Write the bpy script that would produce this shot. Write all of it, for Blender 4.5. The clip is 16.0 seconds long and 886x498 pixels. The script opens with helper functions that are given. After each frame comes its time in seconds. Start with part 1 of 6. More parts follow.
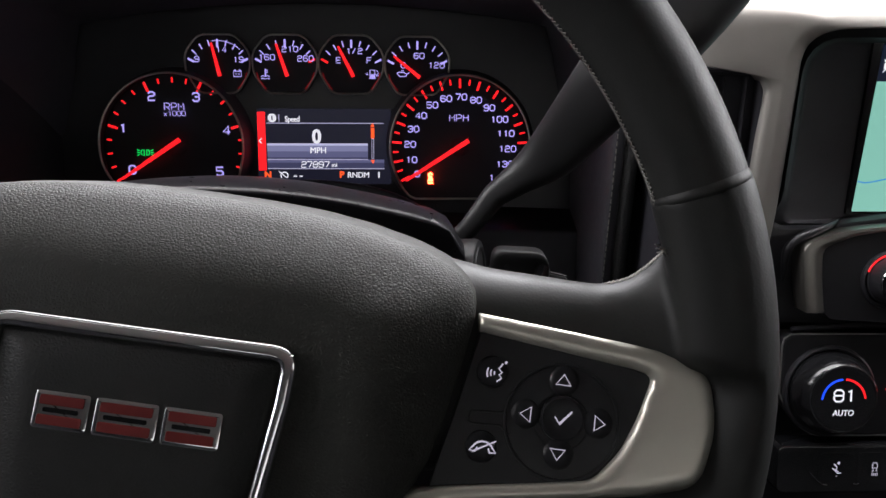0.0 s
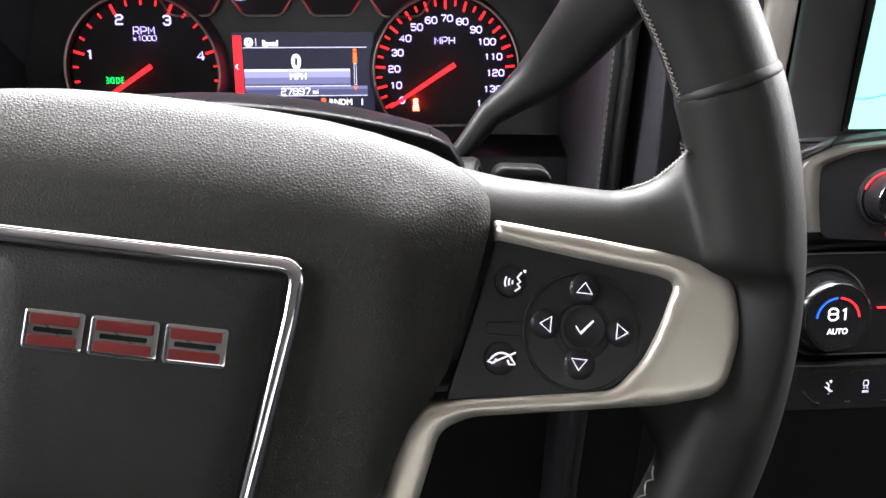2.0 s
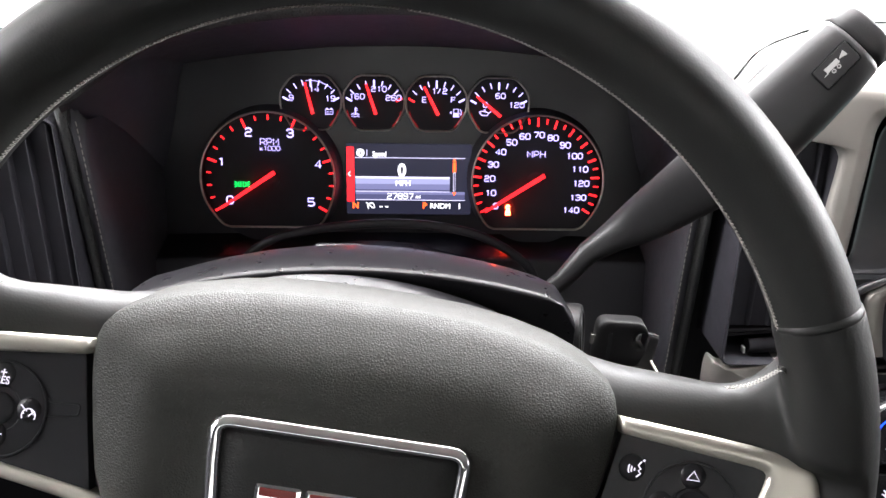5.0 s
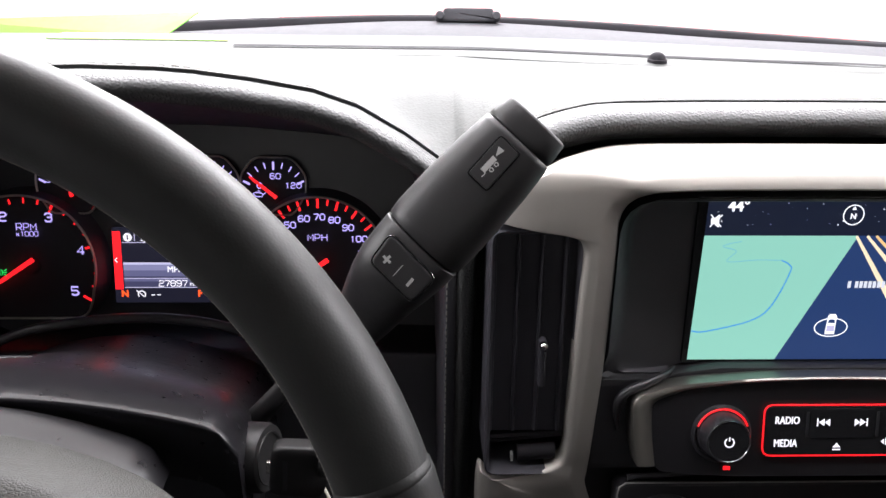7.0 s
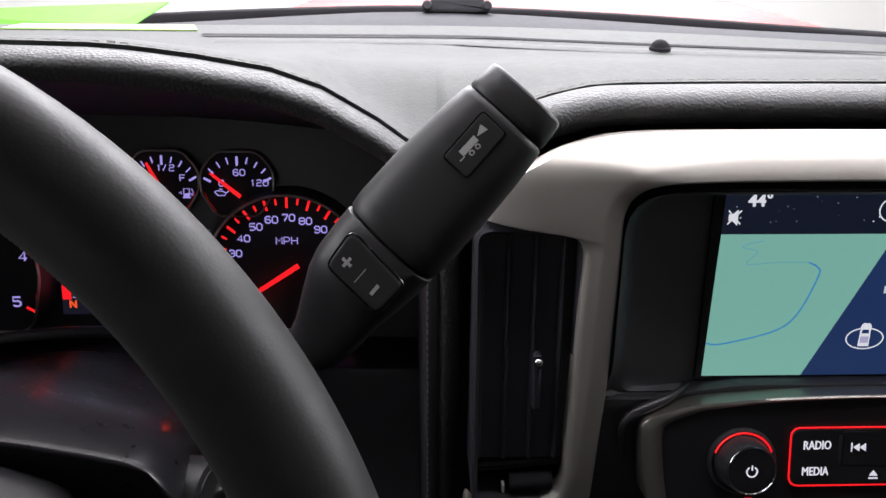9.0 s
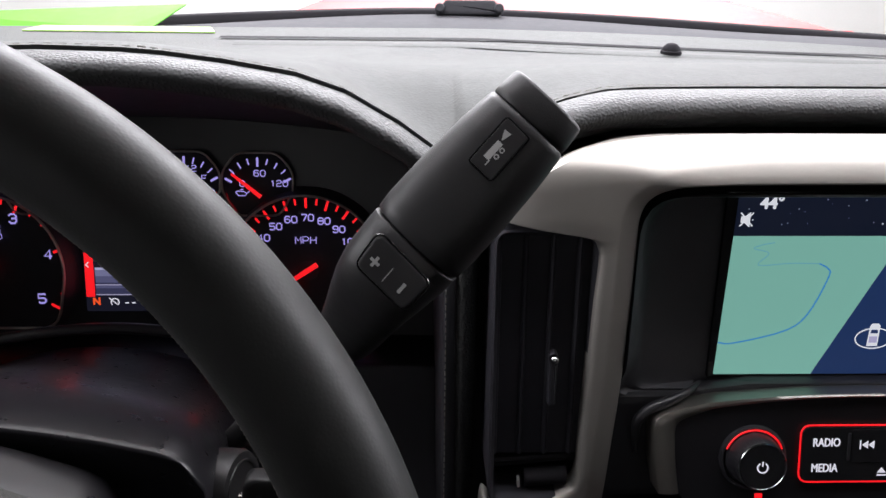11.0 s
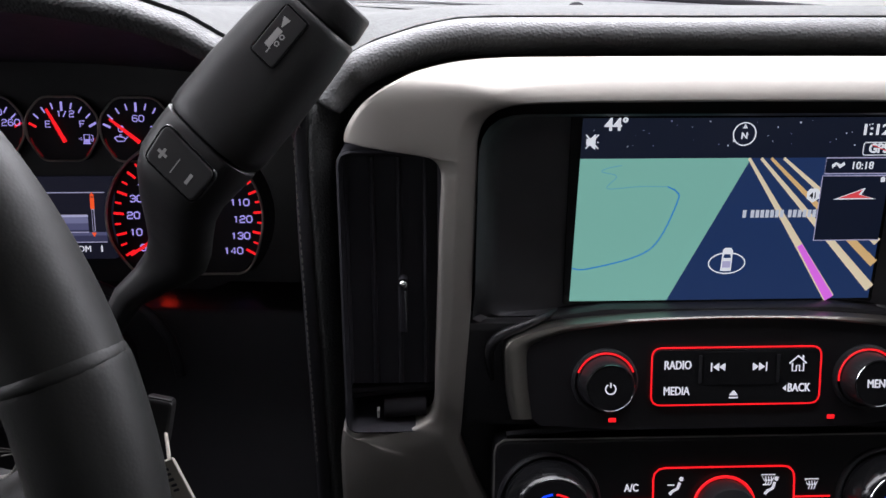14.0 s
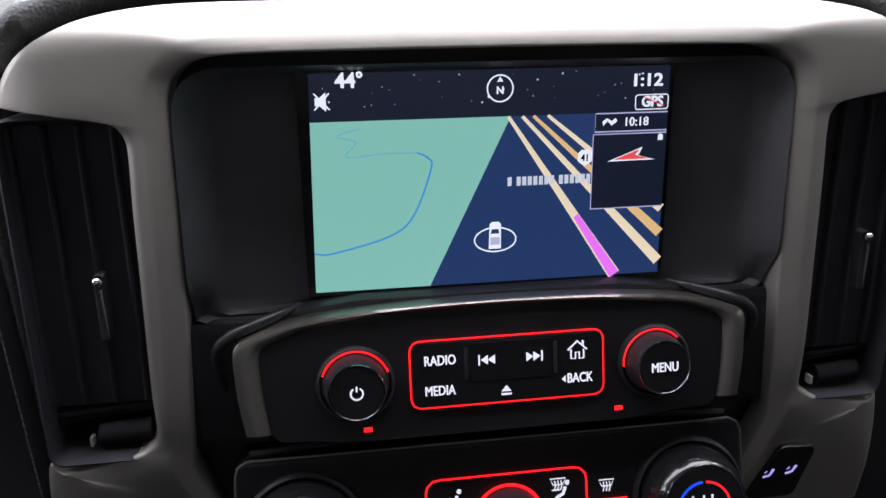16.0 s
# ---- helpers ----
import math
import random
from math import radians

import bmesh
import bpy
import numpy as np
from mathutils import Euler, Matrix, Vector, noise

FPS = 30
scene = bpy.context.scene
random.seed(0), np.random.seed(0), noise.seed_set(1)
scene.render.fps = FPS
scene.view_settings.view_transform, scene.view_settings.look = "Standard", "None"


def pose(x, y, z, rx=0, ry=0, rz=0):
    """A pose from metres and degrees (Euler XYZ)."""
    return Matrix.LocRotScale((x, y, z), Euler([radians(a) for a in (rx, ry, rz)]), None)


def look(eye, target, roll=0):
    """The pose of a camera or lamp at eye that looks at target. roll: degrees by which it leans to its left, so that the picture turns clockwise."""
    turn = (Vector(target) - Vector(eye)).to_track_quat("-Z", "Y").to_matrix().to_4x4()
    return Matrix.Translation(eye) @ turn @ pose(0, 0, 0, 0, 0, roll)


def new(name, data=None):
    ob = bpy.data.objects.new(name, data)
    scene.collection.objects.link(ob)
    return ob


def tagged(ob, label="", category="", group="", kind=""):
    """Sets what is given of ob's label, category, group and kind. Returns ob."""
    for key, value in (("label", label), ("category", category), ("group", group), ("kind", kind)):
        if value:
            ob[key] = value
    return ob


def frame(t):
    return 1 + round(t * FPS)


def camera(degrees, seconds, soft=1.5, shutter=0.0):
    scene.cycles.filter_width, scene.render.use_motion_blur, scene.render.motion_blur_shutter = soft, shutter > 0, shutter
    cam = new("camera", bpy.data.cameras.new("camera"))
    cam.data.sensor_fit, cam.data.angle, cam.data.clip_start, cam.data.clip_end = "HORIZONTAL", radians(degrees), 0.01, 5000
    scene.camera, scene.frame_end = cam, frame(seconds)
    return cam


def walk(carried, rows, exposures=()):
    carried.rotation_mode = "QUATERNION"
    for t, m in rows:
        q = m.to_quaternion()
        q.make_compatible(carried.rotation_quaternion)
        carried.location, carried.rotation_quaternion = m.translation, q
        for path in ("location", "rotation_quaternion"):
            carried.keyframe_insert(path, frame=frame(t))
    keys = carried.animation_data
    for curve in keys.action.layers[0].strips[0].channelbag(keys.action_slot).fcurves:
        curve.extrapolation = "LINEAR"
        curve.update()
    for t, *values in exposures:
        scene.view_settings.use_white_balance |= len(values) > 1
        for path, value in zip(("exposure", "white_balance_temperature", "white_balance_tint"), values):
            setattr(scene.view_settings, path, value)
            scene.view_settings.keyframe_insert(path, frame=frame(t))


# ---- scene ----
from mathutils.geometry import delaunay_2d_cdt

cam = camera(59.38, 16.0)
# seconds, x, y, z, and the turn in degrees
ROWS = [
    (0.0, 0.084, -0.023, 1.6321, 65.273, -0.454, -1.083),
    (0.5, 0.0855, -0.0176, 1.6078, 64.404, -0.494, -1.724),
    (1.0, 0.0889, -0.013, 1.6006, 63.183, -0.497, -2.218),
    (1.5, 0.0892, -0.0081, 1.5995, 62.112, -0.519, -2.821),
    (2.0, 0.0696, -0.0156, 1.6138, 61.394, -0.588, -3.614),
    (2.5, -0.0544, -0.0213, 1.6379, 61.255, -1.228, -4.597),
    (3.0, -0.1089, -0.0093, 1.6272, 61.313, -1.054, -3.15),
    (3.5, -0.1032, -0.0103, 1.631, 61.286, -0.964, -1.556),
    (4.0, -0.0575, -0.0228, 1.6524, 61.14, -0.701, -0.295),
    (4.2, -0.02, -0.0261, 1.6644, 61.093, -0.771, -0.072),
    (6.3, 0.0757, -0.0338, 1.7403, 63.056, -0.592, -0.915),
    (6.5, 0.1094, -0.0222, 1.7362, 63.419, -0.578, -1.014),
    (7.0, 0.188, 0.0224, 1.7162, 64.892, -0.637, -1.291),
    (7.5, 0.2105, 0.0803, 1.6967, 65.28, -0.582, -1.721),
    (8.0, 0.2105, 0.0822, 1.6916, 65.391, -0.589, -2.106),
    (8.5, 0.1984, 0.069, 1.697, 65.362, -0.585, -2.054),
    (9.0, 0.1986, 0.0739, 1.6893, 65.43, -0.441, -1.634),
    (9.5, 0.1988, 0.0692, 1.6933, 65.424, -0.43, -1.253),
    (10.0, 0.1933, 0.0635, 1.6959, 65.389, -0.475, -1.133),
    (12.5, 0.19, 0.0664, 1.6899, 65.389, -0.484, -1.45),
    (13.0, 0.1894, 0.0663, 1.6886, 65.431, -0.44, -1.611),
    (13.5, 0.2005, 0.0662, 1.6773, 65.452, -0.454, -1.835),
    (14.0, 0.2669, 0.044, 1.6544, 65.971, -0.269, -1.967),
    (14.5, 0.3205, 0.0572, 1.6372, 66.289, -0.199, -2.903),
    (15.0, 0.3566, 0.0831, 1.6256, 66.191, -0.319, -5.014),
    (15.5, 0.3659, 0.0902, 1.6231, 66.271, -0.263, -6.817),
    (16.0, 0.3613, 0.0915, 1.618, 66.417, -0.241, -8.637),
]
EXPOSURES = [(0.0, 0.05, 6450, 8), (1.0, 0.5, 6480, 8), (1.5, 1.02, 6500, 7), (2.0, 1.58, 6500, 7), (2.5, 1.78, 6500, 6), (3.5, 1.84, 6500, 6), (4.2, 1.75, 6500, 6), (6.5, 0.82, 6500, 10), (7.5, 0.15, 6480, 10), (8.0, 0.0, 6450, 10), (9.0, -0.38, 6400, 10), (13.5, -0.42, 6350, 10), (14.5, -0.36, 6130, 11), (16.0, -0.05, 6130, 11)]
walk(cam, [(t, pose(x, y, z, rx, ry, rz)) for t, x, y, z, rx, ry, rz in ROWS], EXPOSURES)

# ---- light: a white show hall with unseen area lamps added to suit the cab ----
world = bpy.data.worlds.new("world")
scene.world = world
world.use_nodes = True
world.node_tree.nodes["Background"].inputs[0].default_value = (0.98, 0.955, 1.0, 1)
world.node_tree.nodes["Background"].inputs[1].default_value = 0.25


def ceiling_lamp(x, y, z, sx, sy, watts, target):
    data = bpy.data.lights.new("added_lamp", "AREA")
    data.shape, data.size, data.size_y = "RECTANGLE", sx, sy
    data.energy, data.color = watts, (0.98, 0.955, 1.0)
    ob = new("added_lamp", data)
    ob.matrix_world = look((x, y, z), target)
    return tagged(ob, "unseen long white lamp added for light", "lamp", kind="structure")


ceiling_lamp(0.4, 4.2, 4.0, 5.0, 1.6, 680, (0.4, 1.2, 1.5))
ceiling_lamp(0.4, 0.4, 4.5, 5.0, 1.4, 200, (0.4, 0.4, 1.5))
# added side lamps, no known source: brighten rim, pad and trim from both sides
ceiling_lamp(-3.4, 0.3, 3.2, 1.4, 4.0, 165, (0.2, 0.1, 1.5))
ceiling_lamp(4.2, 1.6, 3.0, 1.4, 4.0, 290, (0.2, 0.1, 1.5))
# added only to turn wall_north bright white
ceiling_lamp(0.4, 7.6, 4.6, 8.0, 1.2, 600, (0.4, 10.0, 1.5))
# ---- materials ----


def material(name, colour, rough=0.5, metal=0.0, grain=0.0, size=900.0, vary=0.15, kind="noise", coat=0.0, spec=0.5, rvar=0.08):
    """A surface with fine relief of that grain, soft blotches in the colour and an uneven gloss."""
    m = bpy.data.materials.new(name)
    m.use_nodes = True
    nt = m.node_tree
    b = nt.nodes["Principled BSDF"]
    b.inputs["Roughness"].default_value = rough
    b.inputs["Metallic"].default_value = metal
    b.inputs["Coat Weight"].default_value = coat
    b.inputs["Coat Roughness"].default_value = 0.08
    b.inputs["Specular IOR Level"].default_value = spec
    co = nt.nodes.new("ShaderNodeTexCoord")
    blot = nt.nodes.new("ShaderNodeTexNoise")
    blot.inputs["Scale"].default_value = 38.0
    blot.inputs["Detail"].default_value = 5.0
    nt.links.new(co.outputs["Object"], blot.inputs["Vector"])
    mix = nt.nodes.new("ShaderNodeMix")
    mix.data_type = "RGBA"
    lo = [c * (1 - vary) for c in colour]
    hi = [min(1.0, c * (1 + vary)) for c in colour]
    mix.inputs[6].default_value, mix.inputs[7].default_value = (*lo, 1), (*hi, 1)
    nt.links.new(blot.outputs["Fac"], mix.inputs[0])
    nt.links.new(mix.outputs[2], b.inputs["Base Color"])
    rr = nt.nodes.new("ShaderNodeMapRange")
    rr.inputs["To Min"].default_value, rr.inputs["To Max"].default_value = max(0.02, rough - rvar), min(1.0, rough + rvar)
    fine = nt.nodes.new("ShaderNodeTexNoise")
    fine.inputs["Scale"].default_value = 160.0
    fine.inputs["Detail"].default_value = 4.0
    nt.links.new(co.outputs["Object"], fine.inputs["Vector"])
    nt.links.new(fine.outputs["Fac"], rr.inputs["Value"])
    nt.links.new(rr.outputs[0], b.inputs["Roughness"])
    if grain:
        bump = nt.nodes.new("ShaderNodeBump")
        bump.inputs["Strength"].default_value = min(1.0, grain)
        bump.inputs["Distance"].default_value = 0.0006
        if kind == "pebble":
            tex = nt.nodes.new("ShaderNodeTexVoronoi")
            tex.feature = "DISTANCE_TO_EDGE"
            tex.inputs["Scale"].default_value = size
            nt.links.new(co.outputs["Object"], tex.inputs["Vector"])
            ramp = nt.nodes.new("ShaderNodeMapRange")
            ramp.interpolation_type = "SMOOTHSTEP"
            ramp.inputs["From Min"].default_value, ramp.inputs["From Max"].default_value = 0.0, 0.34
            nt.links.new(tex.outputs["Distance"], ramp.inputs["Value"])
            nt.links.new(ramp.outputs[0], bump.inputs["Height"])
        elif kind == "leather":
            warp = nt.nodes.new("ShaderNodeTexNoise")
            warp.inputs["Scale"].default_value = size * 0.6
            nt.links.new(co.outputs["Object"], warp.inputs["Vector"])
            add = nt.nodes.new("ShaderNodeVectorMath")
            add.operation = "MULTIPLY_ADD"
            add.inputs[1].default_value = (0.35 / size, 0.35 / size, 0.35 / size)
            nt.links.new(warp.outputs["Color"], add.inputs[0])
            nt.links.new(co.outputs["Object"], add.inputs[2])
            tex = nt.nodes.new("ShaderNodeTexVoronoi")
            tex.feature = "SMOOTH_F1"
            tex.inputs["Smoothness"].default_value = 0.35
            tex.inputs["Scale"].default_value = size
            nt.links.new(add.outputs[0], tex.inputs["Vector"])
            ramp = nt.nodes.new("ShaderNodeMapRange")
            ramp.interpolation_type = "SMOOTHSTEP"
            ramp.inputs["From Min"].default_value, ramp.inputs["From Max"].default_value = 0.12, 0.72
            ramp.inputs["To Min"].default_value, ramp.inputs["To Max"].default_value = 1.0, 0.0
            nt.links.new(tex.outputs["Distance"], ramp.inputs["Value"])
            nt.links.new(ramp.outputs[0], bump.inputs["Height"])
        else:
            tex = nt.nodes.new("ShaderNodeTexNoise")
            tex.inputs["Scale"].default_value = size
            tex.inputs["Detail"].default_value = 3.0
            nt.links.new(co.outputs["Object"], tex.inputs["Vector"])
            nt.links.new(tex.outputs["Fac"], bump.inputs["Height"])
        nt.links.new(bump.outputs[0], b.inputs["Normal"])
    return m


def glow(name, colour, strength=1.0):
    m = bpy.data.materials.new(name)
    m.use_nodes = True
    b = m.node_tree.nodes["Principled BSDF"]
    b.inputs["Base Color"].default_value = (*[c * 0.3 for c in colour], 1)
    b.inputs["Roughness"].default_value = 0.4
    b.inputs["Emission Color"].default_value = (*colour, 1)
    b.inputs["Emission Strength"].default_value = strength
    return m


PAD = material("grained_pad_vinyl", (0.0270, 0.0273, 0.0238), 0.58, grain=0.3, size=800, kind="pebble", spec=0.3)
FIELD = material("emblem_field_vinyl", (0.0100, 0.0100, 0.0096), 0.55, grain=0.2, size=720, kind="pebble", spec=0.4)
RIM = material("smooth_black_leather", (0.0145, 0.0147, 0.014), 0.52, grain=0.045, size=900, kind="leather", spec=0.38)
DASH = material("dash_leather", (0.072, 0.075, 0.072), 0.66, grain=0.2, size=450, kind="leather", spec=0.22)
ROLL = material("dash_roll_leather", (0.062, 0.063, 0.063), 0.5, grain=0.45, size=560, kind="leather", spec=0.3)
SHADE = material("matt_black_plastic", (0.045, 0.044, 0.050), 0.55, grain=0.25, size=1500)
PLASTIC = material("black_plastic", (0.036, 0.035, 0.038), 0.42, grain=0.22, size=1600)
SATIN = material("satin_black_plastic", (0.032, 0.031, 0.035), 0.33, grain=0.05, size=1200)
LEVER = material("lever_black_plastic", (0.017, 0.0165, 0.017), 0.46, grain=0.14, size=1500)
GLOSS = material("gloss_black", (0.010, 0.010, 0.011), 0.16, vary=0.3, coat=0.2)
PADBLACK = material("button_pad_black", (0.015, 0.015, 0.0175), 0.4, grain=0.1, size=1800, spec=0.4)
SILVER = material("satin_silver_paint", (0.63, 0.605, 0.53), 0.37, metal=0.7, grain=0.05, size=2500, vary=0.05)
STACKSILVER = material("satin_dark_silver_paint", (0.44, 0.417, 0.382), 0.5, metal=0.72, grain=0.05, size=2500, vary=0.05, spec=0.4)
TRIMSILVER = material("satin_grey_trim_paint", (0.26, 0.245, 0.224), 0.38, metal=0.95, grain=0.05, size=2500, vary=0.05)
PANEL = material("panel_black_plastic", (0.012, 0.0115, 0.013), 0.34, grain=0.05, size=1200, spec=0.22)
RECESS = material("recess_black_plastic", (0.050, 0.049, 0.054), 0.5, grain=0.08, size=1200)
LEDGE = material("ledge_gloss_black", (0.012, 0.012, 0.013), 0.3, rvar=0.04)
FASCIA = material("fascia_black_plastic", (0.018, 0.0175, 0.020), 0.36, grain=0.05, size=1200)
LINING = material("hood_lining_black", (0.072, 0.070, 0.082), 0.5, grain=0.15, size=1500, spec=0.35)
COLUMN = material("column_black_plastic", (0.015, 0.0142, 0.0165), 0.3, grain=0.06, size=1600, spec=0.5)
VENT = material("deep_black_plastic", (0.036, 0.035, 0.042), 0.6, grain=0.1, size=1500, spec=0.2)
DARKSILVER = material("dark_silver_paint", (0.20, 0.195, 0.185), 0.36, metal=0.7, vary=0.06)
CHROME = material("chrome", (0.78, 0.79, 0.80), 0.07, metal=1.0, vary=0.03, rvar=0.02)
EMBLEM = material("emblem_red_enamel", (0.17, 0.012, 0.012), 0.42, coat=0.05)
THREAD = material("grey_thread", (0.26, 0.25, 0.23), 0.8, vary=0.35)
DIAL = material("dial_black", (0.044, 0.042, 0.048), 0.85, spec=0.15)
CREAM = material("cream_key_tag", (0.62, 0.58, 0.50), 0.5)
STEEL = material("steel_wire", (0.60, 0.58, 0.54), 0.25, metal=1.0)
INK = material("dark_ink", (0.05, 0.05, 0.06), 0.6)
PRINT = material("grey_print", (0.42, 0.42, 0.41), 0.5)
LIME = material("lime_green_card", (0.095, 0.42, 0.005), 0.6)
PALELIME = material("pale_lime_label", (0.50, 0.78, 0.22), 0.5)
HOODRED = material("red_car_paint", (0.45, 0.05, 0.05), 0.5, spec=0.4, vary=0.05)
COWL = material("grey_cowl_plastic", (0.060, 0.060, 0.066), 0.75, grain=0.2, size=500, spec=0.12)
STRIP = material("black_rubber", (0.022, 0.021, 0.024), 0.8, spec=0.1)
WALL = material("white_wall_paint", (0.82, 0.82, 0.80), 0.7, vary=0.03)
FLOORM = material("pale_hall_floor", (0.45, 0.45, 0.44), 0.35, vary=0.08)
CHEEK = material("cheek_black_plastic", (0.048, 0.047, 0.054), 0.5, grain=0.15, size=1500, spec=0.3)
LINER = material("grey_headliner", (0.36, 0.355, 0.345), 0.9, grain=0.3, size=1200)
CARPET = material("black_carpet", (0.016, 0.016, 0.017), 0.95, grain=0.8, size=900)
WHITEGLOW = glow("white_backlight", (0.80, 0.78, 0.86), 1.0)
LILAC = glow("lilac_backlight", (0.46, 0.38, 0.95), 1.0)
ICON = glow("button_backlight", (0.70, 0.64, 0.80), 0.62)
RED = glow("red_backlight", (1.0, 0.012, 0.018), 1.3)
REDDIM = glow("dim_red_backlight", (1.0, 0.02, 0.03), 0.12)
BLUE = glow("blue_backlight", (0.01, 0.06, 1.0), 1.6)
GREENGLOW = glow("green_telltale", (0.01, 0.75, 0.12), 1.0)
AMBER = glow("belt_telltale", (1.0, 0.035, 0.012), 40.0)
ORANGE = glow("orange_screen_text", (1.0, 0.10, 0.02), 1.2)
DICBACK = glow("driver_screen_dark", (0.010, 0.010, 0.020), 1.0)
DICLOW = glow("driver_screen_pale_band", (0.46, 0.46, 0.66), 1.0)
DICMID = glow("driver_screen_mid_band", (0.10, 0.10, 0.20), 1.0)
DICBAND = glow("driver_screen_band", (0.19, 0.19, 0.34), 1.0)
DICBAND2 = glow("driver_screen_low_band", (0.045, 0.045, 0.10), 1.0)
DICLINE = glow("driver_screen_line", (0.45, 0.42, 0.62), 1.0)
MAPSKY = glow("map_night_sky", (0.006, 0.009, 0.022), 1.0)
MAPGREEN = glow("map_park_green", (0.22, 0.49, 0.41), 1.0)
MAPBLUE = glow("map_land_blue", (0.015, 0.036, 0.118), 1.0)
MAPROAD = glow("map_road_cream", (0.80, 0.66, 0.46), 1.0)
MAPROAD2 = glow("map_road_orange", (0.72, 0.46, 0.20), 1.0)
MAPROUTE = glow("map_route_violet", (0.80, 0.16, 0.85), 1.0)
MAPRIVER = glow("map_river_blue", (0.03, 0.24, 0.60), 1.0)
MAPSTREAM = glow("map_stream_blue", (0.13, 0.40, 0.48), 1.0)
MAPWHITE = glow("map_white", (0.85, 0.86, 0.92), 1.0)
MAPNAME = glow("map_name_grey", (0.58, 0.60, 0.68), 1.0)
MAPRED = glow("map_arrow_red", (0.80, 0.07, 0.08), 1.0)

# ---- building helpers; local measures in millimetres: x right, y up, z towards the driver ----
MM = 0.001
PLACE = {}


def frame_at(x, y, z, lean=0.0, yaw=0.0, roll=0.0):
    """A frame whose z axis points back to the driver and whose y axis leans forward by that many degrees."""
    return pose(x, y, z, 0, 0, yaw) @ pose(0, 0, 0, 90 - lean, 0, 0) @ pose(0, 0, 0, 0, 0, roll)


def thing(name, m, label, category, group="", kind=""):
    ob = new(name)
    ob.empty_display_size = 0.02
    ob.matrix_world = m
    PLACE[ob.name] = m.copy()
    return tagged(ob, label, category, group, kind)


def link_mesh(name, me, mat, parent, label, m, smooth):
    inv = PLACE[parent.name].inverted() if parent else Matrix()
    me.transform(inv @ m @ Matrix.Scale(MM, 4))
    me.materials.append(mat)
    if smooth:
        me.polygons.foreach_set("use_smooth", [True] * len(me.polygons))
        me.set_sharp_from_angle(angle=radians(smooth))
    ob = new(name, me)
    if parent:
        ob.parent = parent
        PLACE[ob.name] = PLACE[parent.name]
    else:
        PLACE[ob.name] = Matrix()
    if label:
        ob["label"] = label
    return ob


def part(name, bm, mat, parent, label="", m=None, smooth=38):
    bmesh.ops.recalc_face_normals(bm, faces=bm.faces[:])
    me = bpy.data.meshes.new(name)
    bm.to_mesh(me)
    bm.free()
    return link_mesh(name, me, mat, parent, label, m if m is not None else PLACE[parent.name], smooth)


def sheet(name, bm, mat, label, category, kind="structure", smooth=38, m=None):
    """A top-level mesh in world metres."""
    bmesh.ops.recalc_face_normals(bm, faces=bm.faces[:])
    me = bpy.data.meshes.new(name)
    bm.to_mesh(me)
    bm.free()
    me.materials.append(mat)
    if smooth:
        me.polygons.foreach_set("use_smooth", [True] * len(me.polygons))
        me.set_sharp_from_angle(angle=radians(smooth))
    ob = new(name, me)
    PLACE[ob.name] = Matrix()
    return tagged(ob, label, category, kind=kind)


def writing(name, body, size, x, y, z, mat, parent, m=None, bold=0.0, narrow=1.0, slant=0.0, turn=0.0, label="", weight=0.022):
    cu = bpy.data.curves.new(name, "FONT")
    cu.body, cu.size, cu.extrude, cu.offset, cu.shear = body, size, 0.08, 0.0 if "M" in body else bold, slant
    cu.align_x, cu.align_y = "CENTER", "CENTER"
    cu.resolution_u = 3
    tmp = bpy.data.objects.new(name, cu)
    me = bpy.data.meshes.new_from_object(tmp)
    bpy.data.objects.remove(tmp)
    me.transform(Matrix.Translation((x, y, z)) @ pose(0, 0, 0, 0, 0, turn) @ Matrix.Diagonal((narrow, 1, 1, 1)))
    me.materials.clear()
    # heavier strokes: the letters laid over themselves with a small shift
    co, fs = [tuple(v.co) for v in me.vertices], [tuple(p.vertices) for p in me.polygons]
    step, n = size * weight, len(co)
    heavy = bpy.data.meshes.new(name)
    heavy.from_pydata([(a + d * step, b + e * step * 0.6, c + k * 0.012) for k, (d, e) in enumerate(((-1, 0), (1, 0), (0, 1), (0, -1))) for a, b, c in co], [], [tuple(v + k * n for v in f) for k in range(4) for f in fs])
    bpy.data.meshes.remove(me)
    return link_mesh(name, heavy, mat, parent, label, m if m is not None else PLACE[parent.name], 0)


def rounded(corners, steps=6):
    """An outline from (x, y, radius) corners."""
    out, n = [], len(corners)
    for i, (x, y, r) in enumerate(corners):
        p, a, b = Vector((x, y)), Vector(corners[i - 1][:2]), Vector(corners[(i + 1) % n][:2])
        u, v = (a - p).normalized(), (b - p).normalized()
        half = math.acos(max(-1, min(1, u.dot(v)))) / 2
        d = min(r / max(math.tan(half), 1e-3), (a - p).length * 0.49, (b - p).length * 0.49)
        s, e = p + u * d, p + v * d
        if r <= 0:
            out.append((x, y))
            continue
        for k in range(steps + 1):
            t = k / steps
            q = s * (1 - t) ** 2 + p * 2 * t * (1 - t) + e * t * t
            out.append((q.x, q.y))
    return out


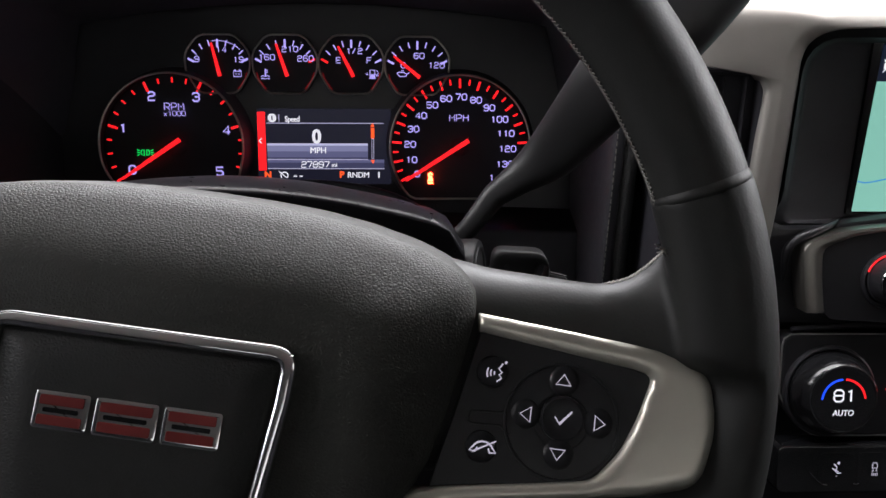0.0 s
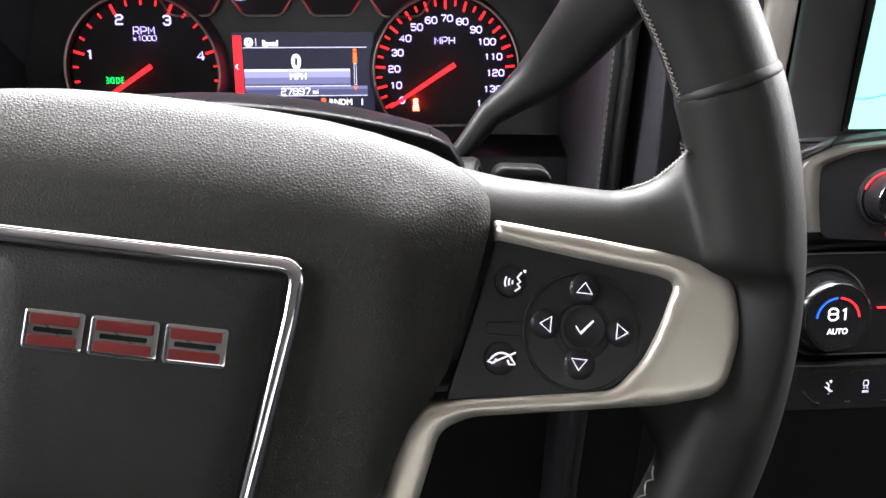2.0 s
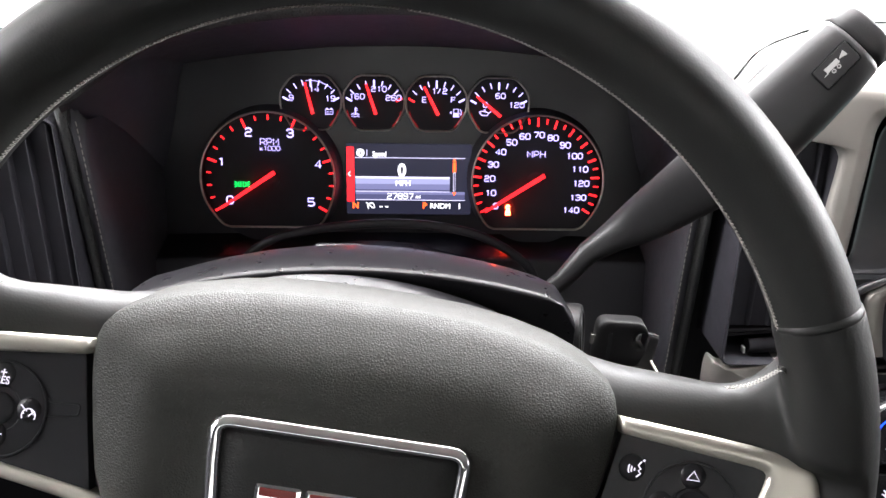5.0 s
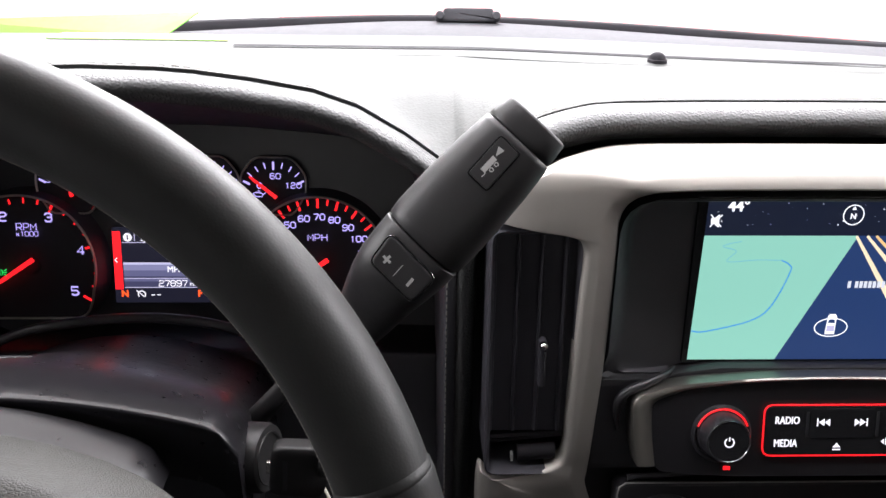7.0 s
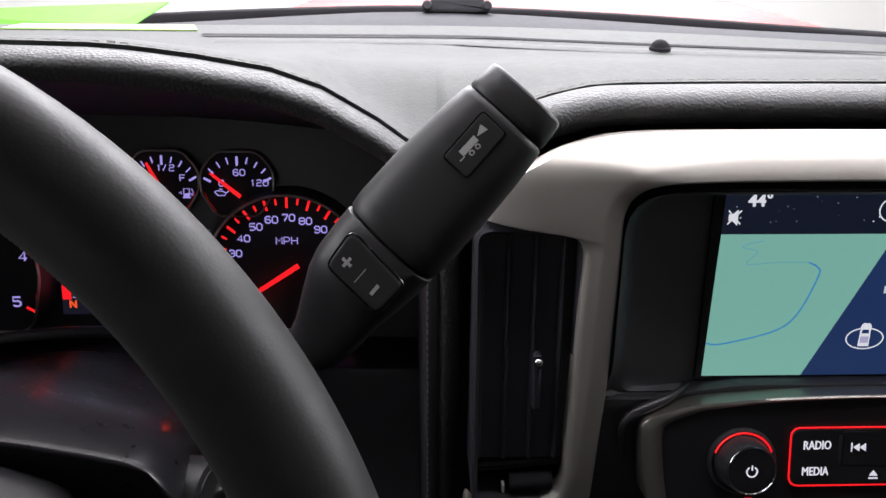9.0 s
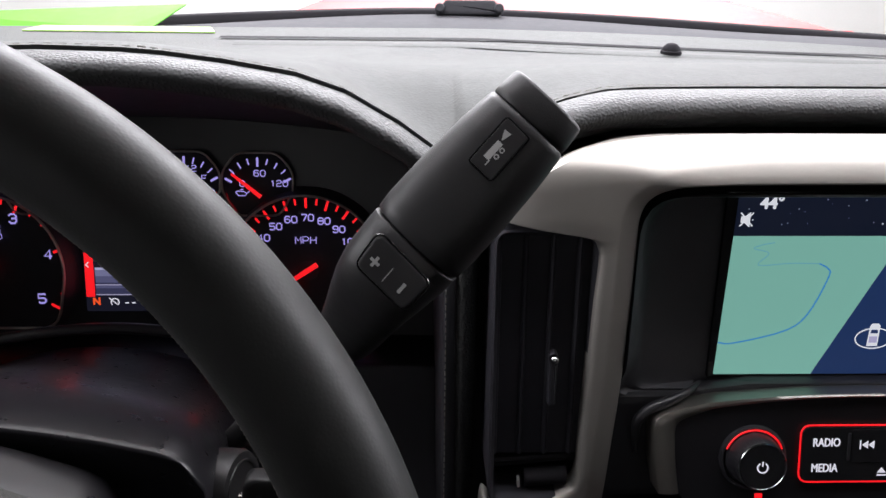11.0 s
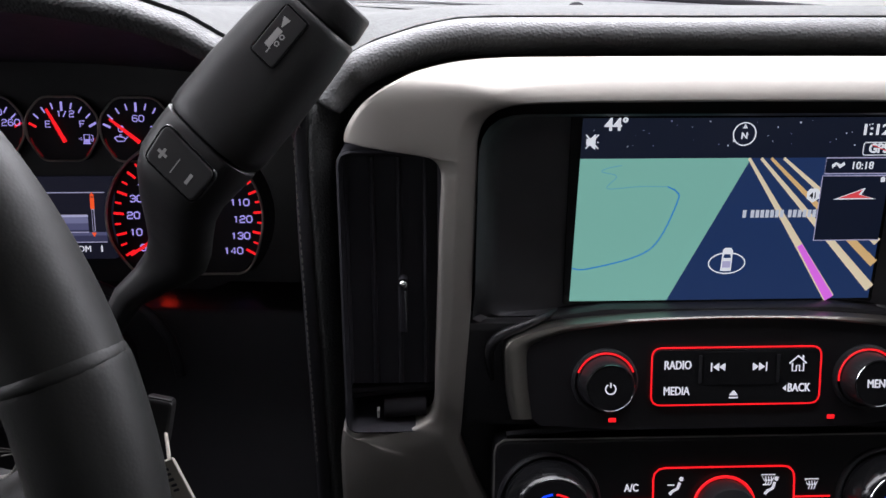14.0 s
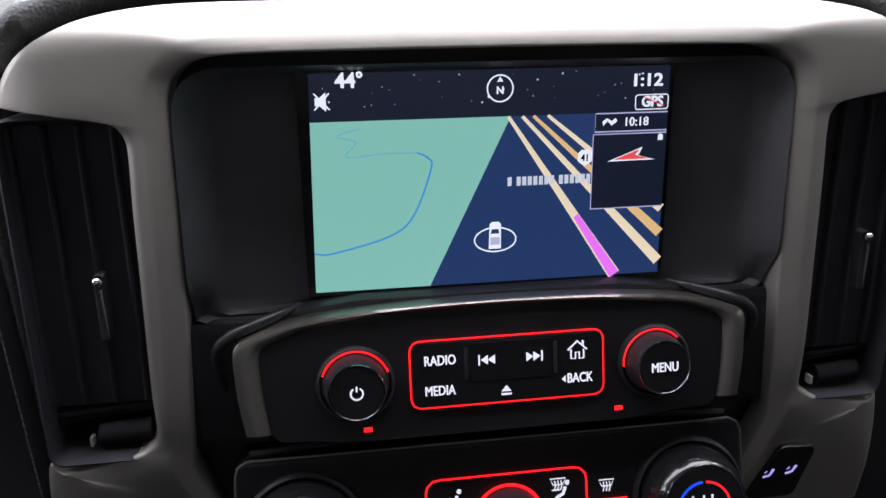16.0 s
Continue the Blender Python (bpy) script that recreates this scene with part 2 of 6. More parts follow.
def smooth_path(pts, steps=8, closed=False):
    """A Catmull-Rom curve through points of any size."""
    pts = [Vector(p) for p in pts]
    n, out = len(pts), []
    last = n if closed else n - 1
    for i in range(last):
        p1, p2 = pts[i], pts[(i + 1) % n]
        p0 = pts[i - 1] if closed or i > 0 else p1 * 2 - p2
        p3 = pts[(i + 2) % n] if closed or i + 2 < n else p2 * 2 - p1
        for k in range(steps):
            t = k / steps
            out.append(0.5 * (2 * p1 + (p2 - p0) * t + (2 * p0 - 5 * p1 + 4 * p2 - p3) * t * t + (3 * p1 - p0 - 3 * p2 + p3) * t ** 3))
    if not closed:
        out.append(pts[-1])
    return out


def resample(pts, n, closed=True):
    pts = [Vector(p) for p in pts]
    seq = pts + [pts[0]] if closed else pts
    acc = [0.0]
    for a, b in zip(seq, seq[1:]):
        acc.append(acc[-1] + (b - a).length)
    out, j = [], 0
    for k in range(n):
        s = acc[-1] * k / (n if closed else n - 1)
        while j < len(acc) - 2 and acc[j + 1] < s:
            j += 1
        f = (s - acc[j]) / max(acc[j + 1] - acc[j], 1e-9)
        out.append(seq[j].lerp(seq[j + 1], min(1, f)))
    return out


def inset(pts, d):
    """The outline moved inwards by d; pts run either way round."""
    n = len(pts)
    area = sum(pts[i - 1][0] * pts[i][1] - pts[i][0] * pts[i - 1][1] for i in range(n))
    sg = 1 if area > 0 else -1
    out = []
    for i in range(n):
        a, p, b = Vector(pts[i - 1][:2]), Vector(pts[i][:2]), Vector(pts[(i + 1) % n][:2])
        t1, t2 = (p - a), (b - p)
        t1 = t1.normalized() if t1.length > 1e-6 else t2.normalized()
        t2 = t2.normalized() if t2.length > 1e-6 else t1
        nn = Vector((-(t1.y + t2.y), t1.x + t2.x))
        nn = nn.normalized() if nn.length > 1e-6 else Vector((-t1.y, t1.x))
        k = max(0.5, nn.dot(Vector((-t1.y, t1.x))))
        out.append(p + nn * (sg * d / k))
    return out


def loops(bm, rings, closed=True, cap0=False, cap1=False):
    """Skin a row of rings of 3D points."""
    vs = [[bm.verts.new(p) for p in ring] for ring in rings]
    for a, b in zip(vs, vs[1:]):
        n = len(a)
        for i in range(n if closed else n - 1):
            j = (i + 1) % n
            bm.faces.new((a[i], a[j], b[j], b[i]))
    if cap0:
        bm.faces.new(vs[0])
    if cap1:
        bm.faces.new(vs[-1])
    return bm


def plate(outline, z0, z1, bevel=0.6, bm=None, back=False):
    """A slab from z0 up to z1 with a rounded front edge."""
    bm = bm or bmesh.new()
    o = [Vector(p[:2]) for p in outline]
    up = lambda pts, z: [(p[0], p[1], z) for p in pts]
    b = bevel
    rings = [up(o, z0), up(o, z1 - b), up(inset(o, b * 0.3), z1 - b * 0.3), up(inset(o, b), z1), up(inset(o, b * 1.5), z1)]
    if b <= 0:
        rings = [up(o, z0), up(o, z1)]
    return loops(bm, rings, cap0=back, cap1=True)


def ring_plate(outer, inner, z0, z1, bevel=0.8, n=96, bm=None, dome=0.0):
    """A frame between two outlines, its front slightly domed."""
    bm = bm or bmesh.new()
    o, i = resample(outer, n), resample(inner, n)
    best = min(range(n), key=lambda k: (i[k] - o[0]).length)
    i = i[best:] + i[:best]
    a1 = sum(o[k - 1].x * o[k].y - o[k].x * o[k - 1].y for k in range(n))
    a2 = sum(i[k - 1].x * i[k].y - i[k].x * i[k - 1].y for k in range(n))
    if a1 * a2 < 0:
        i = [i[0]] + i[:0:-1]
    up = lambda pts, z: [(p[0], p[1], z) for p in pts]
    mid = lambda t: [a.lerp(b, t) for a, b in zip(o, i)]
    b = bevel
    rings = [up(o, z0), up(o, z1 - b), up(mid(0.06), z1 - b * 0.25), up(mid(0.16), z1), up(mid(0.5), z1 + dome), up(mid(0.84), z1), up(mid(0.94), z1 - b * 0.25), up(i, z1 - b), up(i, z0)]
    return loops(bm, rings)


def lathe(profile, seg=40, cx=0.0, cy=0.0, bm=None, cap=True, a0=0.0, a1=360.0):
    """A turned body: (radius, z) rows round the local z axis."""
    bm = bm or bmesh.new()
    full = abs(a1 - a0) >= 360
    n = seg if full else seg + 1
    rings = []
    for r, z in profile:
        rings.append([(cx + r * math.cos(radians(a0 + (a1 - a0) * k / seg)), cy + r * math.sin(radians(a0 + (a1 - a0) * k / seg)), z) for k in range(n)])
    return loops(bm, rings, closed=full, cap1=cap and full)


def tube(path, radius, seg=8, closed=False, bm=None, flat=1.0, up=(0, 0, 1)):
    """A rod along points; flat squeezes it along the up direction; radius may be a list."""
    bm = bm or bmesh.new()
    pts = [Vector(p) if len(p) == 3 else Vector((p[0], p[1], 0)) for p in path]
    n, rings = len(pts), []
    for i, p in enumerate(pts):
        a = pts[i - 1] if closed or i > 0 else p
        b = pts[(i + 1) % n] if closed or i < n - 1 else p
        t = (b - a).normalized()
        u = Vector(up)
        s = t.cross(u)
        s = s.normalized() if s.length > 1e-5 else Vector((1, 0, 0))
        w = s.cross(t).normalized()
        r = radius[i] if isinstance(radius, (list, tuple)) else radius
        rings.append([p + s * (r * math.cos(2 * math.pi * k / seg)) + w * (r * flat * math.sin(2 * math.pi * k / seg)) for k in range(seg)])
    if closed:
        rings.append(rings[0])
        loops(bm, rings)
        bmesh.ops.remove_doubles(bm, verts=bm.verts[:], dist=1e-5)
        return bm
    return loops(bm, rings, cap0=True, cap1=True)


def ribbon(path, width, z, thick=0.1, closed=False, bm=None):
    """A flat line of that width lying at height z; width may be a list."""
    bm = bm or bmesh.new()
    pts = [Vector(p[:2]) for p in path]
    n, rings = len(pts), []
    for i, p in enumerate(pts):
        a = pts[i - 1] if closed or i > 0 else p
        b = pts[(i + 1) % n] if closed or i < n - 1 else p
        t = (b - a).normalized()
        s = Vector((-t.y, t.x))
        w = (width[i] if isinstance(width, (list, tuple)) else width) / 2
        q, r = p + s * w, p - s * w
        rings.append([(q.x, q.y, z), (r.x, r.y, z), (r.x, r.y, z + thick), (q.x, q.y, z + thick)])
    if closed:
        rings.append(rings[0])
        return loops(bm, rings)
    return loops(bm, rings, cap0=True, cap1=True)


def arc(cx, cy, r, a0, a1, n=24):
    return [(cx + r * math.cos(radians(a0 + (a1 - a0) * k / n)), cy + r * math.sin(radians(a0 + (a1 - a0) * k / n))) for k in range(n + 1)]


def box(x0, x1, y0, y1, z0, z1, bevel=0.4, bm=None):
    return plate(rounded([(x0, y0, 0), (x1, y0, 0), (x1, y1, 0), (x0, y1, 0)]), z0, z1, bevel, bm, back=True)


def domed(outline, z0, z1, reach, pitch=1.6):
    """A slab whose front swells from its edge to z1 over that reach."""
    o = [Vector(p[:2]) for p in outline]
    n = len(o)
    a = np.array([tuple(p) for p in o])
    b = np.roll(a, -1, axis=0)

    def away(q):
        d = b - a
        t = np.clip(((q - a) * d).sum(1) / np.maximum((d * d).sum(1), 1e-9), 0, 1)
        return float(np.sqrt((((a + d * t[:, None]) - q) ** 2).sum(1)).min())

    pts = list(o)
    lo, hi = a.min(0), a.max(0)
    for i in range(int((hi[0] - lo[0]) / pitch) + 1):
        for k in range(int((hi[1] - lo[1]) / pitch) + 1):
            q = np.array((lo[0] + (i + 0.5 * (k % 2)) * pitch, lo[1] + k * pitch))
            cross = (a[:, 1] > q[1]) != (b[:, 1] > q[1])
            xs = a[:, 0] + (q[1] - a[:, 1]) * (b[:, 0] - a[:, 0]) / np.where(b[:, 1] == a[:, 1], 1e-9, b[:, 1] - a[:, 1])
            if (cross & (xs > q[0])).sum() % 2 and away(q) > pitch * 0.45:
                pts.append(Vector(q))
    co, _, faces, *_ = delaunay_2d_cdt(pts, [(k, (k + 1) % n) for k in range(n)], [], 1, 1e-4)
    bm = bmesh.new()
    vs = []
    for p in co:
        d = min(1.0, away(np.array(tuple(p))) / reach)
        vs.append(bm.verts.new((p.x, p.y, z0 + (z1 - z0) * (0.35 + 0.65 * math.sqrt(max(0.0, 1 - (1 - d) ** 2))))))
    for f in faces:
        bm.faces.new([vs[k] for k in f])
    edge = [e for e in bm.edges if e.is_boundary]
    new_geom = bmesh.ops.extrude_edge_only(bm, edges=edge)["geom"]
    for v in new_geom:
        if isinstance(v, bmesh.types.BMVert):
            v.co.z = z0 - 7
    return bm


def mirror(pts):
    return [(-p[0], *p[1:]) for p in pts][::-1]


def smoothstep(t):
    t = max(0.0, min(1.0, t))
    return t * t * (3 - 2 * t)

# ---- the hall, the truck's shell and the dashboard; world metres ----
MIDX = 0.4365                      # the truck's middle; the driver sits at x = 0


def slab(name, x0, x1, y0, y1, z0, z1, mat, label, category):
    bm = bmesh.new()
    bmesh.ops.create_cube(bm, size=1.0, matrix=Matrix.LocRotScale(((x0 + x1) / 2, (y0 + y1) / 2, (z0 + z1) / 2), None, (x1 - x0, y1 - y0, z1 - z0)))
    return sheet(name, bm, mat, label, category, smooth=0)


slab("ground", -7, 8, -8, 10, -0.1, 0.0, FLOORM, "pale polished floor of the show hall", "floor")
slab("wall_north", -7, 8, 10, 10.2, 0, 5, WALL, "plain white wall ahead of the truck", "wall")
slab("wall_south", -7, 8, -8.2, -8, 0, 5, WALL, "plain white wall behind the truck", "wall")
slab("wall_west", -7.2, -7, -8, 10, 0, 5, WALL, "plain white side wall of the hall", "wall")
slab("wall_east", 8, 8.2, -8, 10, 0, 5, WALL, "plain white side wall of the hall", "wall")
slab("ceiling", -7, 8, -8, 10, 5, 5.2, WALL, "plain white ceiling of the hall", "ceiling")
# unseen cab shell added round the camera; its edges and openings shape the light
# front edge set to shade the pad face; pale underside gives soft top light
slab("cab_roof", -0.62, 1.50, -0.87, 0.34, 1.95, 2.03, LINER, "unseen grey cab roof, its front edge placed to shade the wheel pad", "roof")
# unseen rear wall, its window opening sized to let in fill light
slab("cab_back_wall", -0.62, 1.50, -0.95, -0.875, 0.0, 1.70, CARPET, "unseen dark back wall below the rear opening for fill light", "wall")
slab("cab_back_header", -0.62, 1.50, -0.95, -0.875, 1.90, 2.03, LINER, "unseen grey header above the rear opening for fill light", "wall")
slab("cab_back_post_west", -0.62, -0.40, -0.95, -0.875, 1.70, 1.90, SHADE, "unseen dark post beside the rear opening for fill light", "pillar")
slab("cab_back_post_east", 1.27, 1.50, -0.95, -0.875, 1.70, 1.90, SHADE, "unseen dark post beside the rear opening for fill light", "pillar")
slab("cab_door_west", -0.62, -0.565, -0.87, 1.04, 0.0, 1.58, SHADE, "black inner door panel below the side window", "door")
slab("cab_door_east", 1.425, 1.50, -0.87, 1.04, 0.0, 1.58, SHADE, "black inner door panel below the side window", "door")
# unseen pillars, stretched forward to keep side light off driver-facing surfaces
slab("cab_light_block_west", -0.62, -0.54, -0.87, -0.06, 1.58, 2.03, SHADE, "unseen dark pillar widened to block side light behind the driver", "pillar")
slab("cab_light_block_east", 1.42, 1.50, -0.87, -0.06, 1.58, 2.03, SHADE, "unseen dark pillar widened to block side light behind the passenger", "pillar")
slab("cab_floor", -0.56, 1.42, -0.865, 0.975, 0.55, 0.62, CARPET, "black carpeted cab floor", "floor")
slab("firewall", -0.56, 1.44, 0.98, 1.04, 0.0, 1.50, SHADE, "black bulkhead behind the dashboard", "wall")

# seam heights over the distance from the driver's middle: the instrument hood, and the leather round the stack
HOODX = [0.0, 0.05, 0.09, 0.125, 0.15, 0.177, 0.198, 0.2065, 0.2125, 0.23, 0.4365]
HOODZ = [1.6245, 1.6232, 1.6180, 1.6118, 1.6030, 1.5868, 1.5710, 1.5650, 1.5560, 1.53, 1.40]
# seam round the stack: distance, ahead, height; upright beside the vent, then over the arch
STACKSEAM = [(0.2085, 0.460, 1.00), (0.2080, 0.450, 1.20), (0.2075, 0.444, 1.40), (0.2075, 0.443, 1.50), (0.2079, 0.4435, 1.530), (0.2090, 0.446, 1.549), (0.2117, 0.452, 1.5612), (0.2181, 0.458, 1.5688), (0.2313, 0.468, 1.5810), (0.2449, 0.475, 1.5870), (0.2675, 0.482, 1.5932), (0.2890, 0.487, 1.5968), (0.3100, 0.491, 1.5972), (0.3600, 0.497, 1.5965), (0.4365, 0.500, 1.5960)]
ARCX, ARCY, ARCZ = ([p[k] for p in STACKSEAM[6:]] for k in range(3))


def off_middle(x):
    return abs(x - 0.0005) if x < MIDX else abs(2 * MIDX - x)


def dash_front(x):
    """How far ahead the stitched seam lies."""
    d = off_middle(x)
    return float(np.interp(d, [0.2, 0.2085] + ARCX, [0.458, 0.455] + ARCY))


def larger(a, b, soft=0.002):
    return 0.5 * (a + b + math.sqrt((a - b) ** 2 + soft ** 2))


def hood_z(d):
    return float(np.interp(d, HOODX, HOODZ))


def stack_z(d):
    return float(np.interp(d, [0.2085] + ARCX, [1.554] + ARCZ))


def dash_edge(x):
    d = off_middle(x)
    return larger(hood_z(d), stack_z(d))


XS = sorted({round(-0.56 + 0.02 * k, 4) for k in range(101)} | {round(s * v + 0.001, 4) for v in np.arange(0.08, 0.34, 0.003) for s in (1, -1)} | {round(2 * MIDX - v, 4) for v in np.arange(0.16, 0.34, 0.006)})
XS = [x for x in XS if -0.56 <= x <= 1.42]


def dash_z(x, y):
    d, back = off_middle(x), y - dash_front(x)
    far = 1.596 - 0.029 * smoothstep((y - 0.50) / 0.29) - 0.002 * max(0, y - 0.79) / 0.1
    flat = smoothstep(back / 0.17)
    shoulder = smoothstep((d - 0.1) / 0.06)
    # the hood narrows and its shoulder falls away towards the windscreen
    s = smoothstep((back - 0.07 * shoulder) / (0.17 + 0.08 * shoulder))
    hood = hood_z(d + 0.4 * max(0.0, back)) * (1 - s) + far * s
    drop = min(0.03, 0.0185 * (max(0.0, x - 0.2) / 0.49) ** 1.6) * smoothstep((y - 0.58) / 0.25)
    return larger(hood, stack_z(d) * (1 - flat) + far * flat, 0.002 + 0.009 * smoothstep(back / 0.06)) - drop - 0.003 * flat


dashboard = thing("dashboard", pose(MIDX, 0.7, 1.45), "black and grey leather-wrapped truck dashboard with stitched seams", "dashboard", kind="structure")


def world_part(name, bm, mat, parent, label="", smooth=38):
    for v in bm.verts:
        v.co *= 1000
    return part(name, bm, mat, parent, label, Matrix(), smooth)


bm = bmesh.new()
rows = [[(x, dash_front(x) + dy, dash_z(x, dash_front(x)) + dz) for x in XS] for dy, dz in ((0.0030, -0.0090), (0.0008, -0.0018))]
for k in range(37):
    f = (k / 36) ** 1.4
    rows.append([(x, dash_front(x) + (0.885 - dash_front(x)) * f, dash_z(x, dash_front(x) + (0.885 - dash_front(x)) * f)) for x in XS])
loops(bm, rows, closed=False)
world_part("dash_top", bm, DASH, dashboard, "grey grained leather dashboard top", 60)

# padded roll between the seam and the lower lip of each hood
DEEP_ROLL = 0.020
for x0, x1 in ((-0.2085, 0.2085), (2 * MIDX - 0.2085, 1.42)):
    bm = bmesh.new()
    secs = [[] for _ in range(10)]
    for x in [v for v in XS if x0 <= v <= x1]:
        ys, zs = dash_front(x), dash_edge(x) - 0.0012
        ye, ze = ys - DEEP_ROLL, zs - 0.0036
        for k, (y, z) in enumerate([(ys + 0.007, zs - 0.0060), (ys + 0.001, zs - 0.0034), (ys - 0.0012, zs - 0.0008), (ys * 0.7 + ye * 0.3, zs - 0.0006), (ys * 0.3 + ye * 0.7, zs - 0.0016), (ye + 0.002, ze + 0.0008), (ye, ze - 0.0006), (ye - 0.0004, ze - 0.004), (ye + 0.003, ze - 0.011), (ye + 0.03, ze - 0.013)]):
            secs[k].append((x, y, z))
    loops(bm, secs, closed=False)
    world_part("padded_roll", bm, ROLL, dashboard, "black grained leather roll below the seam", 60)

# leather roll that climbs beside the vent and bends over the stack; its section turns from sideways to forwards
UPRIGHT = [(0.012, 0.001), (0.001, -0.0002), (0.0022, -0.0012), (0.0002, -0.0026), (-0.0008, -0.0045), (0.0, -0.0068), (0.0030, -0.0090), (0.0070, -0.0112), (0.0125, -0.0132), (0.022, -0.0148), (0.060, -0.0155)]
OVER = [(0.010, -0.004), (0.002, -0.0034), (0.0, -0.0030), (-0.0014, -0.0010), (-0.0080, -0.0002), (-0.0170, -0.0012), (-0.0240, -0.0030), (-0.0275, -0.0062), (-0.0270, -0.0110), (-0.020, -0.0180), (0.030, -0.0260)]


def stack_roll(place, lowest=1.0, end=0.4367):
    path = smooth_path([p for p in STACKSEAM if p[2] >= lowest], 8)
    path.append(Vector((end, 0.500, 1.5960)))
    bm = bmesh.new()
    rings = []
    for k, p in enumerate(path):
        t = path[min(k + 1, len(path) - 1)] - path[max(k - 1, 0)]
        t = Vector((t.x, t.z)).normalized()
        w = smoothstep((t.x - 0.15) / 0.8)
        rings.append([(place(p.x + t.y * -(u[1] + (o[1] - u[1]) * w)), p.y + u[0] + (o[0] - u[0]) * w, p.z + t.x * (u[1] + (o[1] - u[1]) * w)) for u, o in zip(UPRIGHT, OVER)])
    loops(bm, rings, closed=False)
    world_part("stack_roll", bm, ROLL, dashboard, "black leather roll round the vents and stack", 70)


stack_roll(lambda d: d)
stack_roll(lambda d: 2 * MIDX - d)
stack_roll(lambda d: -d, 1.3, 0.56)

# the dark hood lining that leads back to the instruments
bm = bmesh.new()
secs = [[] for _ in range(7)]
for k in range(61):
    x = -0.206 + 0.412 * k / 60
    ye, ze = dash_front(x) - DEEP_ROLL + 0.004, dash_edge(x) - 0.0135
    u = x / 0.206
    xb, zb, yb = x * 0.97, 1.556 - 0.02 * u * u - 0.10 * smoothstep((abs(u) - 0.86) / 0.14), 0.578 - 0.005 * u * u
    for j in range(7):
        f = j / 6
        bow = math.sin(f * math.pi) * 0.006
        secs[j].append((x + (xb - x) * f, ye + (yb - ye) * f, ze + (zb - ze) * f + bow))
loops(bm, secs, closed=False)
world_part("hood_lining", bm, LINING, dashboard, "matt black lining of the instrument hood", 60)
for s in (1, -1):
    bm = bmesh.new()
    rows = []
    for j in range(12):
        z = (1.00 if s > 0 else 1.30) + (0.556 if s > 0 else 0.256) * j / 11
        rows.append([(s * x, y + 0.010 * smoothstep((z - 1.53) / 0.03), z - 0.03 * (0.2085 - x) / 0.012 * (j / 11)) for x, y in ((0.2085, 0.4455), (0.2060, 0.4432), (0.2030, 0.4422), (0.2014, 0.4428), (0.2006, 0.4455), (0.1994, 0.462), (0.1978, 0.500), (0.1960, 0.576))])
    loops(bm, rows, closed=False)
    world_part("hood_cheek", bm, CHEEK, dashboard, "black side wall beside the instruments", 60)
    bm = bmesh.new()
    for j in range(44):
        z = 1.330 + 0.0048 * j
        tube([(s * 0.2024, 0.4421, z), (s * 0.2024, 0.4420, z + 0.0031)], 0.00035, 5, bm=bm, up=(1, 0, 0))
    tagged(world_part("side_stitching", bm, THREAD, dashboard, "grey thread stitches"), kind="stuff")

# seam stitches
bm = bmesh.new()
line = []
for k in range(1200):
    x = -0.5 + 1.85 * k / 1199
    y = dash_front(x) + 0.0045
    line.append(Vector((x, y, dash_z(x, y) - 0.00018)))
run = 0.0
for a, b in zip(line, line[1:]):
    run += (b - a).length
    if run > 0.0062:
        run = 0.0
        t = (b - a).normalized()
        c = a
        tube([c - t * 0.0021, c - t * 0.0012 + Vector((0, 0, 0.0002)), c + t * 0.0012 + Vector((0, 0, 0.0002)), c + t * 0.0021], 0.00042, 5, bm=bm)
tagged(world_part("seam_stitching", bm, THREAD, dashboard, "grey thread stitches along the seam"), kind="stuff")

# lower dashboard faces
for name, x0, x1, y0, y1, z0, z1, mat in (("lower_panel", -0.222, 0.222, 0.515, 0.57, 1.12, 1.385, STRIP), ("knee_panel", -0.56, 0.29, 0.50, 0.56, 0.95, 1.20, STRIP), ("back_panel", -0.56, -0.208, 0.505, 0.53, 1.0, 1.56, FASCIA), ("back_panel", 0.208, 0.66, 0.505, 0.53, 1.0, 1.56, FASCIA), ("passenger_panel", 0.66, 1.42, 0.53, 0.60, 0.95, 1.575, SHADE)):
    bm = bmesh.new()
    bmesh.ops.create_cube(bm, size=1.0, matrix=Matrix.LocRotScale(((x0 + x1) / 2, (y0 + y1) / 2, (z0 + z1) / 2), None, (x1 - x0, y1 - y0, z1 - z0)))
    bmesh.ops.bevel(bm, geom=bm.edges[:], offset=0.006, segments=2, affect="EDGES")
    world_part(name, bm, mat, dashboard, "black plastic lower dashboard panel")

# defroster channel and far edge of the dash
bm = bmesh.new()
rows = []
for dy, dz in ((-0.012, 0.0004), (-0.008, 0.0010), (0.0, 0.0013), (0.010, 0.0010), (0.014, -0.004)):
    rows.append([(x, 0.775 + dy + 0.02 * ((x - MIDX) / 0.8) ** 2, dash_z(x, 0.775) + dz) for x in np.linspace(0.02, 1.3, 60)])
loops(bm, rows, closed=False)
world_part("defroster_lip", bm, DASH, dashboard, "raised lip before the windscreen vent", 60)
bm = bmesh.new()
rows = []
for dy, dz in ((0.0, 0.0012), (0.009, 0.0015)):
    rows.append([(x, 0.797 + dy + 0.02 * ((x - MIDX) / 0.8) ** 2, dash_z(x, 0.79) + dz) for x in np.linspace(0.0, 1.3, 60)])
loops(bm, rows, closed=False)
world_part("defroster_slot", bm, STRIP, dashboard, "narrow dark defroster slot", 60)

# cowl, dark strip and red hood beyond the windscreen
STRIPX = [-0.36, -0.10, 0.0, 0.095, 0.19, 0.29, 0.43, 0.56, 0.75, 1.35]
